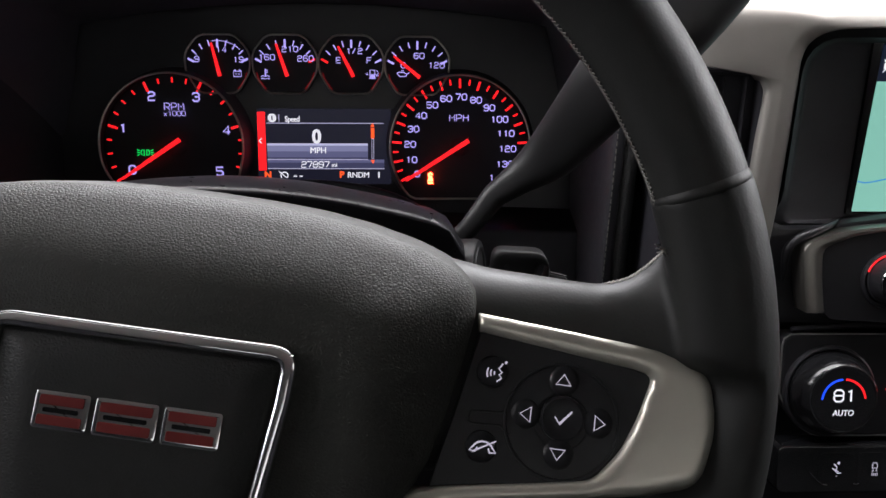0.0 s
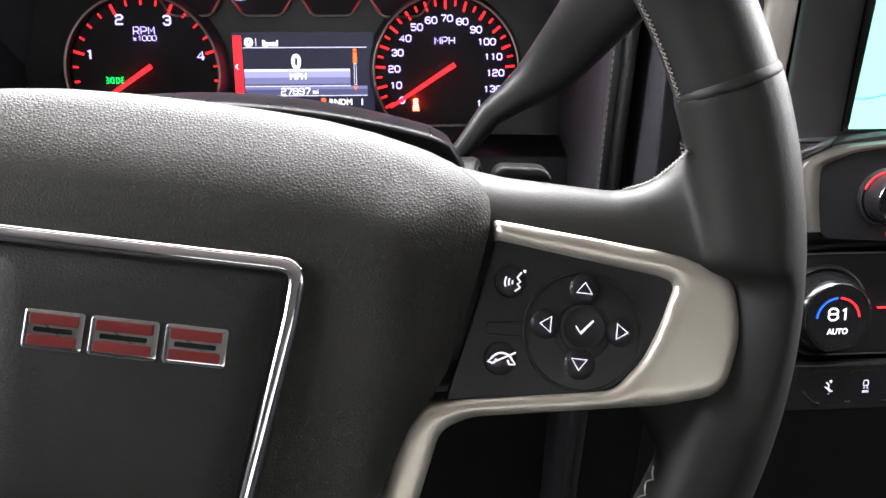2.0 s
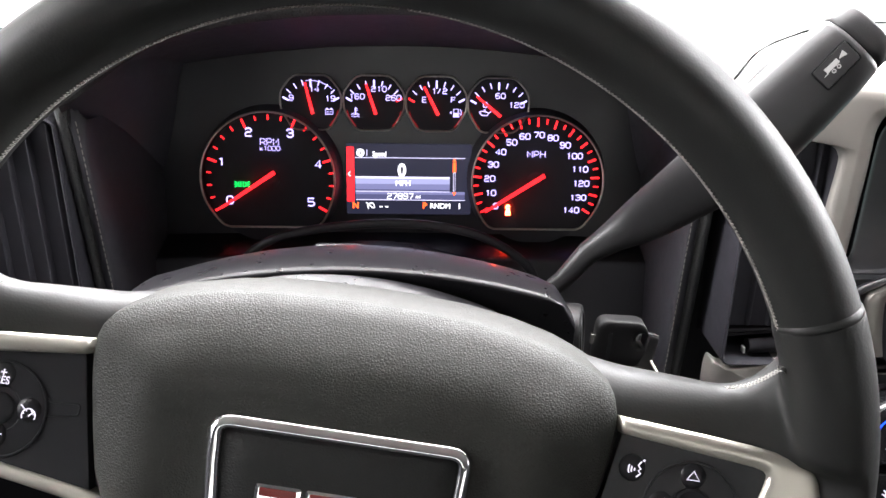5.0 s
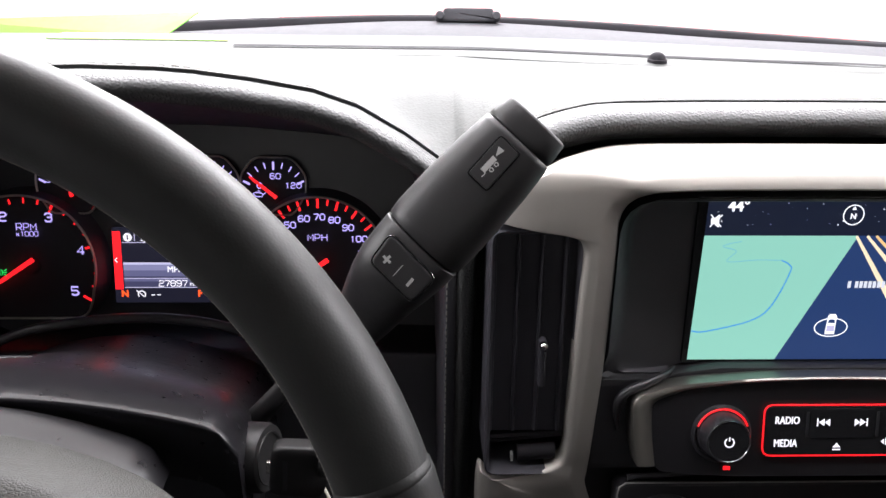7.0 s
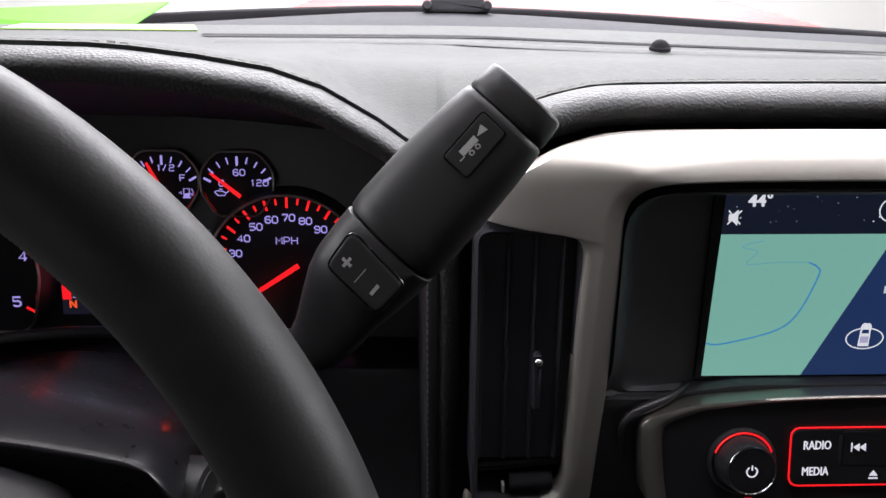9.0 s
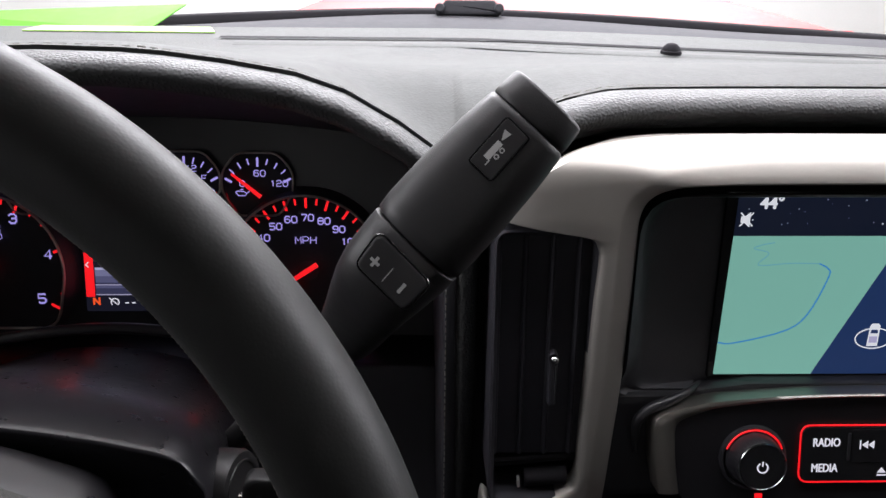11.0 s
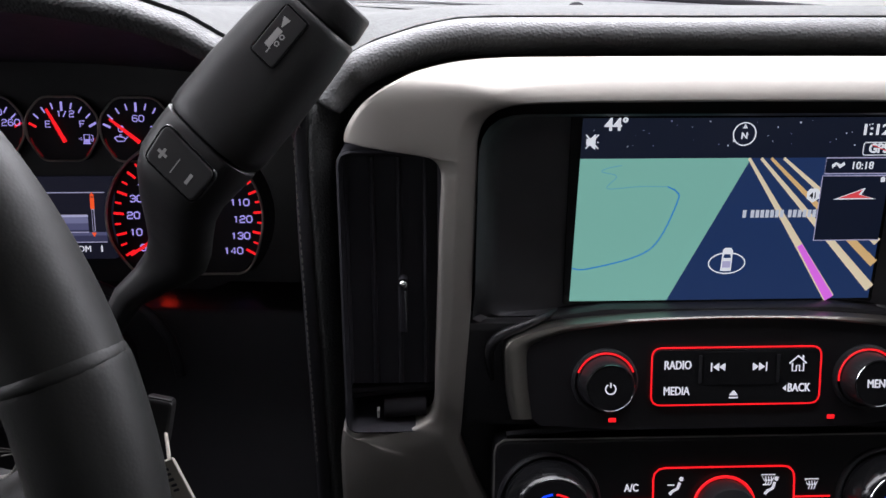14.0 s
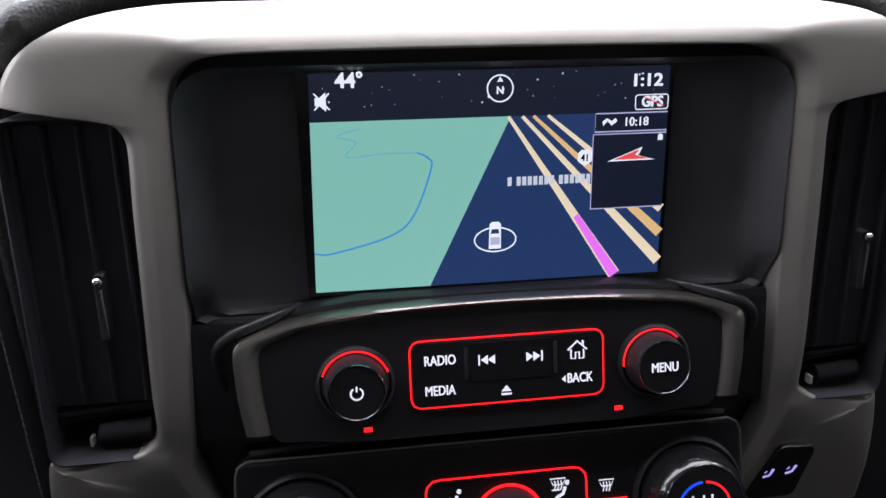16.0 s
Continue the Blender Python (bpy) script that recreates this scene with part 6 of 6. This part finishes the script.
# ---- air vents ----
def vent(name, m, w, h, s, label):
    v = thing(name, m, label, "air vent", group="dashboard vents")
    part("housing", box(-w / 2 - 2, w / 2 + 2, -h / 2 - 2, h / 2 + 2, -62, -58, 0.5), VENT, v, "black duct floor", m=m)
    bm = bmesh.new()
    o = rounded([(-w / 2 - 2.5, -h / 2 - 2.5, 8), (w / 2 + 2.5, -h / 2 - 2.5, 8), (w / 2 + 2.5, h / 2 + 2.5, 8), (-w / 2 - 2.5, h / 2 + 2.5, 8)], 4)
    loops(bm, [[(x, y, z) for x, y in q] for q, z in ((o, -60), (o, -8), (inset(o, 1.2), -7), (inset(o, 3.2), -10), (inset(o, 3.4), -58))])
    part("duct", bm, VENT, v, "black vent frame", m=m)
    part("duct_floor", box(-w / 2, w / 2, -h / 2 + 24, h / 2 - 1, -24, -17, 0.5), VENT, v, "dark duct behind the slats", m=m)
    n = round(w / 13.5)
    for k in range(n):
        x = w / 2 - 7.0 - 14.0 * k if w < 60 else -w / 2 + w * (k + 0.6) / n
        bm = bmesh.new()
        rings = []
        for y, d in ((-h / 2 + 26, 0), (-h / 2 + 30, 1), (h / 2 - 6, 1), (h / 2 - 2, 0)):
            q = 9 + 9 * d
            rings.append([(x - 1.6, y, -12 - q), (x - 1.3, y, -14), (x - 0.7, y, -13 + 0.4 * d), (x, y, -12.8 + 0.6 * d), (x + 0.7, y, -13 + 0.4 * d), (x + 1.3, y, -14), (x + 1.6, y, -12 - q)])
        loops(bm, rings, cap0=True, cap1=True)
        part("slat", bm, VENT, v, "upright black slat", m=m)
    x, up = (5.8, 3.0) if w < 60 else (-23.0, 26.0)
    tab = part("tab", plate(rounded([(x - 2.2, -22 + up, 1.8), (x + 2.0, -22 + up, 1.8), (x + 2.4, 9 + up, 2), (x - 2.4, 9 + up, 2)], 4), -14, -6.2, 1.2), VENT, v, "black slide tab", m=m)
    part("tab_tip", lathe([(2.6, -6.6), (2.5, -5.2), (2.0, -4.0), (1.2, -3.3), (0.4, -3.1)], 20, x, 6.5 + up), CHROME, tab, "bright chrome tab tip", m=m)
    # the long faint highlight below the tip, modelled as a tapering chrome rod
    part("tab_highlight", tube([(x + 0.8, 3 + up, -5.4), (x + 1.2, -10 + up, -6.0), (x + 1.4, -20 + up, -6.4)], [0.8, 0.5, 0.2], 6), CHROME, tab, "thin chrome rod in place of the tab's highlight", m=m)
    part("lower_band", plate(rounded([(-w / 2, -h / 2 + 14, 1), (w / 2 - 1, -h / 2 + 19, 1), (w / 2 - 1, -h / 2 + 24, 1), (-w / 2, -h / 2 + 21, 1)]), -30, -17, 2.0), STRIP, v, "black band above the thumbwheel", m=m)
    bm = bmesh.new()
    rings = []
    for k in range(25):
        xx = x - 12 + 24 * k / 24
        r = 5.4 + (0.35 if k % 2 else 0)
        rings.append([(xx, -h / 2 + 8.5 + 0.06 * (xx - x) + r * math.cos(b), -18 + r * math.sin(b)) for b in np.linspace(0, 2 * math.pi, 16, endpoint=False)])
    loops(bm, rings, cap0=True, cap1=True)
    part("thumbwheel", bm, STRIP, v, "ribbed black thumbwheel", m=m)
    part("wheel_mark", box(x - 16, x - 14.6, -h / 2 + 4, -h / 2 + 8.6, -18, -13, 0.3), PRINT, v, "small pale mark", m=m)
    return v


def vent_frame(x):
    return SIL @ Matrix.Translation(((x - MIDX), 0.011, 0))


vent("air_vent", vent_frame(0.2535), 50, 156, 1, "black air vent with upright slats beside the silver pillar")
vent("air_vent", vent_frame(2 * MIDX - 0.2535), 50, 156, -1, "black air vent with upright slats beside the silver pillar")
vent("air_vent", frame_at(-0.262, 0.425, 1.461, 7.1), 86, 158, -1, "black outer air vent with upright slats beside a silver strip")


# ---- seat heater switch in the passenger side's lower pillar ----
SEAT = SIL @ Matrix.Translation((0, -0.115, -0.0119)) @ pose(0, 0, 0, 10.7, 0, 0) @ Matrix.Translation((0, 0.115, 0))
seatsw = thing("seat_heater_switch", SEAT, "black inset with two lilac seat symbols in the silver pillar", "switch")
o = rounded([(142, -132, 5), (172, -132, 5), (178.5, -97, 5), (157, -95.5, 5)], 5)
part("inset", plate(o, -3, 0.8, 0.6), FASCIA, seatsw, "satin black inset", m=SEAT)
for x, y in ((153.5, -113.7), (166.5, -112.4)):
    bm = ribbon([(x + 2.4, y + 3.0), (x + 0.8, y - 1.2), (x - 3.0, y - 2.4)], 1.6, 0.9)
    ribbon([(x - 2.6, y + 0.6), (x - 1.2, y + 2.0)], 0.7, 0.9, bm=bm)
    part("seat_symbol", bm, LILAC, seatsw, "lilac backlit seat symbol", m=SEAT, smooth=0)
# ---- gear lever on the column ----
TOPC, SEAMC = Vector((0.2385, 0.3530, 1.6245)), Vector((0.1895, 0.3420, 1.5715))
ax = (TOPC - SEAMC).normalized()
side = Vector((0.76, -0.36, -0.55))
side = (side - ax * side.dot(ax)).normalized()
face = ax.cross(side).normalized()
if face.y > 0:
    face = -face
LEV = Matrix(((side.x, ax.x, face.x, SEAMC.x), (side.y, ax.y, face.y, SEAMC.y), (side.z, ax.z, face.z, SEAMC.z), (0, 0, 0, 1)))
lever = thing("gear_lever", LEV, "black column gear lever with plus and minus rocker and tow button", "gear lever")


def oval(y, wx, wz, cx=0.0, cz=0.0, p=2.6, n=40):
    pts = []
    for k in range(n):
        a = 2 * math.pi * k / n
        c, s = math.cos(a), math.sin(a)
        pts.append((cx + wx * math.copysign(abs(c) ** (2 / p), c), y, cz + wz * math.copysign(abs(s) ** (2 / p), s)))
    return pts


bm = bmesh.new()
loops(bm, [oval(-1.8, 19.6, 14.3), oval(-1.0, 20.6, 15.2), oval(4, 21.2, 15.8), oval(24, 21.0, 15.9), oval(44, 19.8, 15.3), oval(57, 18.4, 14.6), oval(59.4, 17.8, 14.0), oval(60.0, 16.8, 13.0)], cap0=True, cap1=True)
part("grip", bm, LEVER, lever, "grained black grip", smooth=50)
bm = bmesh.new()
loops(bm, [oval(59.8, 16.4, 12.6), oval(60.8, 17.4, 13.7), oval(63, 17.5, 13.8), oval(70.4, 16.6, 13.2), oval(71.4, 16.1, 12.7), oval(71.8, 15.2, 11.8)], cap0=True, cap1=True)
part("end_cap", bm, LEVER, lever, "smooth black end cap", smooth=50)
bm = bmesh.new()
rings = [oval(-2.0, 19.4, 13.9), oval(-3.0, 20.6, 15.0), oval(-10, 20.4, 15.0), oval(-22, 19.4, 15.2, -0.4, -1.5), oval(-32, 18.2, 16.5, -0.8, -10), oval(-44, 17.0, 18.0, -1.0, -26), oval(-58, 15.8, 18.0, -1.2, -46), oval(-70, 14.6, 16.0, -1.6, -61), oval(-80, 12.6, 13.0, -3.0, -68), oval(-92, 9.6, 9.6, -6.0, -70), oval(-108, 7.2, 7.2, -9.6, -70), oval(-132, 6.0, 6.0, -8.0, -77), oval(-150, 6.2, 6.2, -9.0, -84), oval(-172, 7.0, 7.0, -10.0, -92)]
loops(bm, rings, cap0=True, cap1=True)
part("stalk", bm, LEVER, lever, "black lever stalk", smooth=50)
# rocker with plus and minus
ROCK = LEV @ Matrix.Translation((0.0019, -0.0148, 0.0146)) @ pose(0, 0, 0, 3, 0, 0)
RK0 = [(-13.4, 8.0, 3), (-11.8, -7.4, 3), (13.4, -7.6, 3), (13.8, 7.0, 3)]
rocker = part("rocker", plate(rounded(RK0, 5), -4, 1.1, 0.8), LEVER, lever, "black rocker switch", m=ROCK)
part("rocker_gap", tube([(x, y, 0.15) for x, y in resample(inset(rounded(RK0, 5), -0.5), 60)], 0.4, 6, closed=True), GLOSS, lever, "dark gap round the rocker", m=ROCK)
bm = ribbon([(-9.3, -1.3), (-4.9, -1.3)], 1.2, 1.15)
ribbon([(-7.1, -3.5), (-7.1, 0.9)], 1.2, 1.16, bm=bm)
part("plus_symbol", bm, PRINT, rocker, "grey plus sign", m=ROCK, smooth=0)
part("divider", ribbon([(-0.2, -4.8), (-0.3, 1.8)], 0.4, 1.15), PRINT, rocker, "thin grey line", m=ROCK, smooth=0)
part("minus_symbol", ribbon([(7.1, -3.8), (7.0, 0.6)], 1.4, 1.15), PRINT, rocker, "grey minus sign", m=ROCK, smooth=0)
TOW = LEV @ Matrix.Translation((0.0004, 0.0456, 0.0152)) @ pose(0, 0, 0, -2, 0, 0)
TW0 = [(-5.2, -10.2, 1.2), (5.7, -10.2, 1.2), (5.3, 10.0, 1.2), (-5.6, 10.4, 1.2)]
tow = part("tow_button", plate(rounded(TW0, 4), -4, 0.5, 0.4), LEVER, lever, "black tow mode button", m=TOW)
part("button_gap", tube([(x, y, 0.0) for x, y in resample(inset(rounded(TW0, 4), -0.4), 60)], 0.35, 6, closed=True), GLOSS, lever, "dark gap round the button", m=TOW)
bm = bmesh.new()
loops(bm, [[(x, y, z) for x, y in ((-2.5, -5.5), (0.0, -5.5), (0.0, 2.2), (-2.5, 2.2))] for z in (0.5, 0.6)], cap1=True)
for y in (0.4, -2.6):
    ribbon(arc(1.2, y, 0.8, 0, 350, 14), 0.5, 0.52, bm=bm)
ribbon([(0.2, -5.2), (0.2, -7.6)], 0.45, 0.52, bm=bm)
ribbon([(-1.4, 3.0), (-1.8, 6.8)], [0.3, 3.2], 0.52, bm=bm)
part("tow_symbol", bm, PRINT, tow, "grey trailer symbol", m=TOW, smooth=0)

# ---- steering column shroud, key and tags ----
column = thing("steering_column", pose(0, 0.40, 1.44), "black plastic steering column shroud with ignition lock", "steering column")


def shroud(name, rows, mat, label, mid=-0.02, foot=1.0):
    """Arched cover: rows of (y, half width, crown z, edge drop, foot z)."""
    bm = bmesh.new()
    rings = []
    for y, w, zt, drop, zf in rows:
        ring = [(mid - w * foot, y, zf)]
        for k in range(33):
            u = -1 + 2 * k / 32
            ring.append((mid + w * u, y, zt - drop * u * u - 0.012 * max(0.0, (abs(u) - 0.9) / 0.1) ** 2))
        ring.append((mid + w * foot, y, zf))
        rings.append(ring)
    loops(bm, rings, closed=False)
    world_part(name, bm, mat, column, label, 45)


shroud("upper_cover", [(0.3160, 0.1170, 1.4700, 0.0205, 1.36), (0.3112, 0.1212, 1.5030, 0.0210, 1.36), (0.3103, 0.1218, 1.5068, 0.0210, 1.36), (0.3107, 0.122, 1.5080, 0.0210, 1.36), (0.3118, 0.122, 1.5086, 0.0210, 1.36), (0.3140, 0.122, 1.5087, 0.0211, 1.36), (0.324, 0.122, 1.5082, 0.0214, 1.36), (0.337, 0.121, 1.5055, 0.022, 1.36), (0.352, 0.118, 1.5005, 0.024, 1.35), (0.375, 0.112, 1.4885, 0.027, 1.35), (0.40, 0.106, 1.4730, 0.030, 1.35), (0.45, 0.100, 1.4450, 0.030, 1.35), (0.50, 0.098, 1.4250, 0.030, 1.35)], COLUMN, "black upper column cover")
shroud("front_cover", [(0.262, 0.075, 1.4800, 0.027, 1.40), (0.2655, 0.085, 1.4900, 0.027, 1.40), (0.273, 0.094, 1.4975, 0.027, 1.40), (0.285, 0.0985, 1.5030, 0.027, 1.40), (0.297, 0.100, 1.5058, 0.027, 1.40), (0.3095, 0.100, 1.5066, 0.027, 1.40)], COLUMN, "black front column cover", -0.03, 0.5)
bm = tube([tuple(p) for p in smooth_path([(-0.130, 0.485, 1.3795), (-0.123, 0.485, 1.4075), (-0.102, 0.485, 1.4295), (-0.062, 0.485, 1.4420), (0.000, 0.485, 1.4475), (0.052, 0.485, 1.4405), (0.088, 0.485, 1.4215), (0.106, 0.485, 1.3975), (0.110, 0.485, 1.3675)], 8)], 0.0035, 10, up=(0, 1, 0))
world_part("opening_edge", bm, SATIN, column, "black rounded edge of the column opening")
HZ = frame_at(-0.031, 0.3660, 1.4890, 62)
hz = part("hazard_button", plate(rounded([(-16, -5.4, 3), (19, -5.4, 3), (17, 5, 4), (-12, 5, 4)], 4), -8, 2.0, 1.6), COLUMN, column, "black hazard light button", m=HZ)
part("button_edge", tube([(-15.5, -5.0, 1.6), (2, -5.3, 1.9), (18.4, -5.0, 1.6)], 0.6, 6), PRINT, hz, "pale lower edge of the button", m=HZ)
part("hazard_symbol", ribbon([(-3.6, -2.6), (3.6, -2.6), (0, 3.2)], 0.8, 2.1, closed=True), PRINT, hz, "pale triangle outline", m=HZ, smooth=0)
LOCK = pose(0.1045, 0.334, 1.4545, 0, 84, -14)
part("ignition_lock", lathe([(17, -12), (17.4, 4), (16.4, 6.4), (13, 6.8), (12.4, 6.2), (4, 6.0)], 40), LEVER, column, "round black ignition lock", m=LOCK)
part("lock_ring", lathe([(13.6, 6.0), (13.2, 7.3), (12.2, 7.0)], 40, cap=False), LEVER, column, "black lock ring", m=LOCK)
key = thing("ignition_key", LOCK, "black plastic ignition key in the lock", "key")
KEYM = Matrix.Translation((0.1262, 0.318, 1.4615)) @ pose(0, 0, 0, 90, 0, 0) @ pose(0, 0, 0, -8, 0, -3)
o = rounded([(-12, -14, 5), (14, -15, 6), (17, 13, 8), (-11, 13, 6)], 6)
part("key_head", ring_plate(o, [(14 + 3.6 * math.cos(-a), 2 + 4.4 * math.sin(-a)) for a in np.linspace(0, 2 * math.pi, 24, endpoint=False)], -4.5, 4.5, 1.6, 96, dome=0.3), LEVER, key, "black plastic key head", m=KEYM, smooth=50)
part("key_print", ribbon([(-4, 6), (-4, -10)], 2.2, 4.7), SATIN, key, "dark moulded mark", m=KEYM)
part("key_blade", box(-13.5, -10, -3, 3, -1.3, 1.3, 0.3), STEEL, key, "steel key blade", m=KEYM)
fob = thing("spare_key", pose(0.149, 0.337, 1.441), "second black key hanging from the ring", "key")
FOBM = frame_at(0.1490, 0.3370, 1.4405, 12, 0, -12)
part("key_head", plate(rounded([(-6.5, -11, 2), (6.5, -11, 2), (6.5, 11, 3), (-6.5, 11, 3)], 5), -3.0, 3.0, 1.3, back=True), LEVER, fob, "black plastic key head", m=FOBM)
part("key_edge", tube([(-5.0, 11.2, 1.6), (5.6, 11.0, 1.6)], 0.7, 6), LEVER, fob, "worn upper edge", m=FOBM)
tag = thing("key_tag", pose(0.1534, 0.320, 1.430), "cream plastic key tag on a bent wire", "key tag")
TAGM = frame_at(0.1534, 0.3200, 1.4300, 6, 0, 19)
part("tag_plate", plate(rounded([(-6.8, -38, 1), (6.8, -38, 1), (6.8, 0, 0.8), (-6.8, 0, 0.8)], 4), -1.0, 1.0, 0.4, back=True), CREAM, tag, "cream plastic tag", m=TAGM)
for x, rows in ((-2.6, ((-4.4, 1.4), (-7.4, 1.2), (-10.2, 1.4))), (1.8, ((-3.4, 1.3), (-6.0, 1.2), (-8.8, 1.5), (-11.8, 1.3), (-14.4, 1.2)))):
    for y, w in rows:
        part("print_bar", box(x - 1.3, x + 1.3, y - w * 0.5, y + w * 0.5, 1.0, 1.1, 0), INK, tag, "dark printed bar", m=TAGM, smooth=0)
part("tag_rim", tube([(-6.8, 0.3, 0.5), (6.8, 0.3, 0.5)], 0.8, 6), CREAM, tag, "thick top edge of the tag", m=TAGM)
part("wire", tube([(4.2, -0.4, -1.0), (3.6, 0.4, -3.6), (1.8, 8.6, -15), (1.6, 9.2, -16.4)], 0.85, 8), CREAM, tag, "bent pale wire", m=TAGM)
part("wire", tube([(-7.0, 0.0, -2.0), (-11.4, 4.0, -8.0), (-14.4, 15.4, -15.0), (-13.0, 16.6, -17)], 0.85, 8), CREAM, tag, "bent pale wire", m=TAGM)
part("ring_end", tube([(-17.6, -5.0, 0), (-12, -0.8, 1.0), (-7.8, 0.5, 0)], [0.9, 1.4, 1.2], 8), STEEL, tag, "bright split ring", m=TAGM)

# ---- outer dash side with light switch ----
LS = frame_at(-0.334, 0.44, 1.45, 7.1)
sidep = thing("light_switch_panel", LS, "black light switch panel edged with satin silver trim", "switch panel")
o = [(-120, 110), (27, 112), (24, 92), (17, 50), (15, 27), (15, 1), (15.5, -26), (15, -63), (12, -104), (3, -130), (-22, -139), (-60, -141), (-120, -143)]
i2 = [(-120, 100), (7, 112), (5.5, 90), (2.4, 52), (0, 20), (-2.4, -7), (-4, -36), (-5.8, -68), (-7.9, -95), (-17.9, -113.6), (-30, -122.5), (-60, -128), (-120, -130)]
bm = bmesh.new()
a1 = resample(smooth_path([(*p, 0) for p in o[1:]], 6), 80, closed=False)
b1 = resample(smooth_path([(*p, 0) for p in i2[1:]], 6), 80, closed=False)
loops(bm, [[(*a.lerp(b, t).xy, z) for a, b in zip(a1, b1)] for t, z in ((0, -14), (0, -1), (0.1, 0), (0.9, 0), (1, -1), (1, -14))], closed=False)
part("silver_strip", bm, STACKSILVER, sidep, "satin silver trim strip", m=LS, smooth=50)
part("panel_face", box(-122, 3, -132, 108, -30, -9, 2), PANEL, sidep, "black switch panel face", m=LS)
part("lower_ledge", box(-122, 30, -166, -147, -40, -16, 4), PANEL, sidep, "black ledge below the switch panel", m=LS)
part("light_knob", lathe([(17, -10), (16.6, 4), (15, 8), (13, 9), (5, 9)], 48, -47, -79), PLASTIC, sidep, "black round light switch", m=LS)
part("knob_light", tube([(a, b, 3) for a, b in arc(-47, -79, 21, -75, 10, 24)], 1.5, 6), RED, sidep, "glowing red arc round the switch", m=LS)

# ---- small things on the dash and beyond the glass ----
dome = thing("sensor_dome", pose(0.414, 0.776, 1.567), "small dark sensor dome on the dashboard top", "sensor")
m0 = pose(0.414, 0.776, 1.5645)
part("dome", lathe([(8.6, -4), (8.4, 1.4), (7.2, 4.8), (4.6, 7.2), (1.8, 8.0)], 36), STRIP, dome, "dark plastic dome", m=m0)
part("collar", lathe([(9.6, -3), (9.4, 1.2), (8.4, 2.0)], 36, cap=False), STRIP, dome, "dark collar", m=m0)
noz = thing("washer_cover", pose(0.241, 0.945, 1.565), "dark grey plastic cover on the cowl below the windscreen", "cover")
m1 = frame_at(0.2405, 0.985, 1.5740, 20)
part("body", plate(rounded([(-38, -8, 4), (38, -8, 4), (30, 9, 5), (-27, 9, 5)], 5), -26, 6, 3.0), COWL, noz, "grey plastic body", m=m1)
part("lug", lathe([(6, -4), (5.6, 9), (4, 11)], 24, -33, -1), COWL, noz, "round lug", m=m1)
part("lug", lathe([(6, -4), (5.6, 9), (4, 11)], 24, 34, -1), COWL, noz, "round lug", m=m1)
card = thing("lime_card", pose(-0.22, 0.90, 1.56), "lime green card at the foot of the windscreen", "card")
bm = bmesh.new()
loops(bm, [[(-360, 905, 1548), (-120, 893, 1564), (-92, 893, 1564), (-66, 940, 1582), (-360, 945, 1570)], [(-360, 905, 1549), (-120, 893, 1565), (-92, 893, 1565), (-66, 940, 1583), (-360, 945, 1571)]], cap0=True, cap1=True)
part("sheet", bm, LIME, card, "bright lime green card", m=Matrix(), smooth=0)
lab = thing("lime_label", pose(-0.10, 0.82, 1.568), "small lime green label lying on the dashboard top", "label")
bm = bmesh.new()
corners = ((-0.200, 0.846), (-0.012, 0.838), (-0.024, 0.872), (-0.195, 0.880))
loops(bm, [[(x * 1000, y * 1000, dash_z(x, y) * 1000 + up) for x, y in corners] for up in (0.4, 1.6)], cap0=True, cap1=True)
part("sheet", bm, PALELIME, lab, "pale lime green label", m=Matrix(), smooth=0)
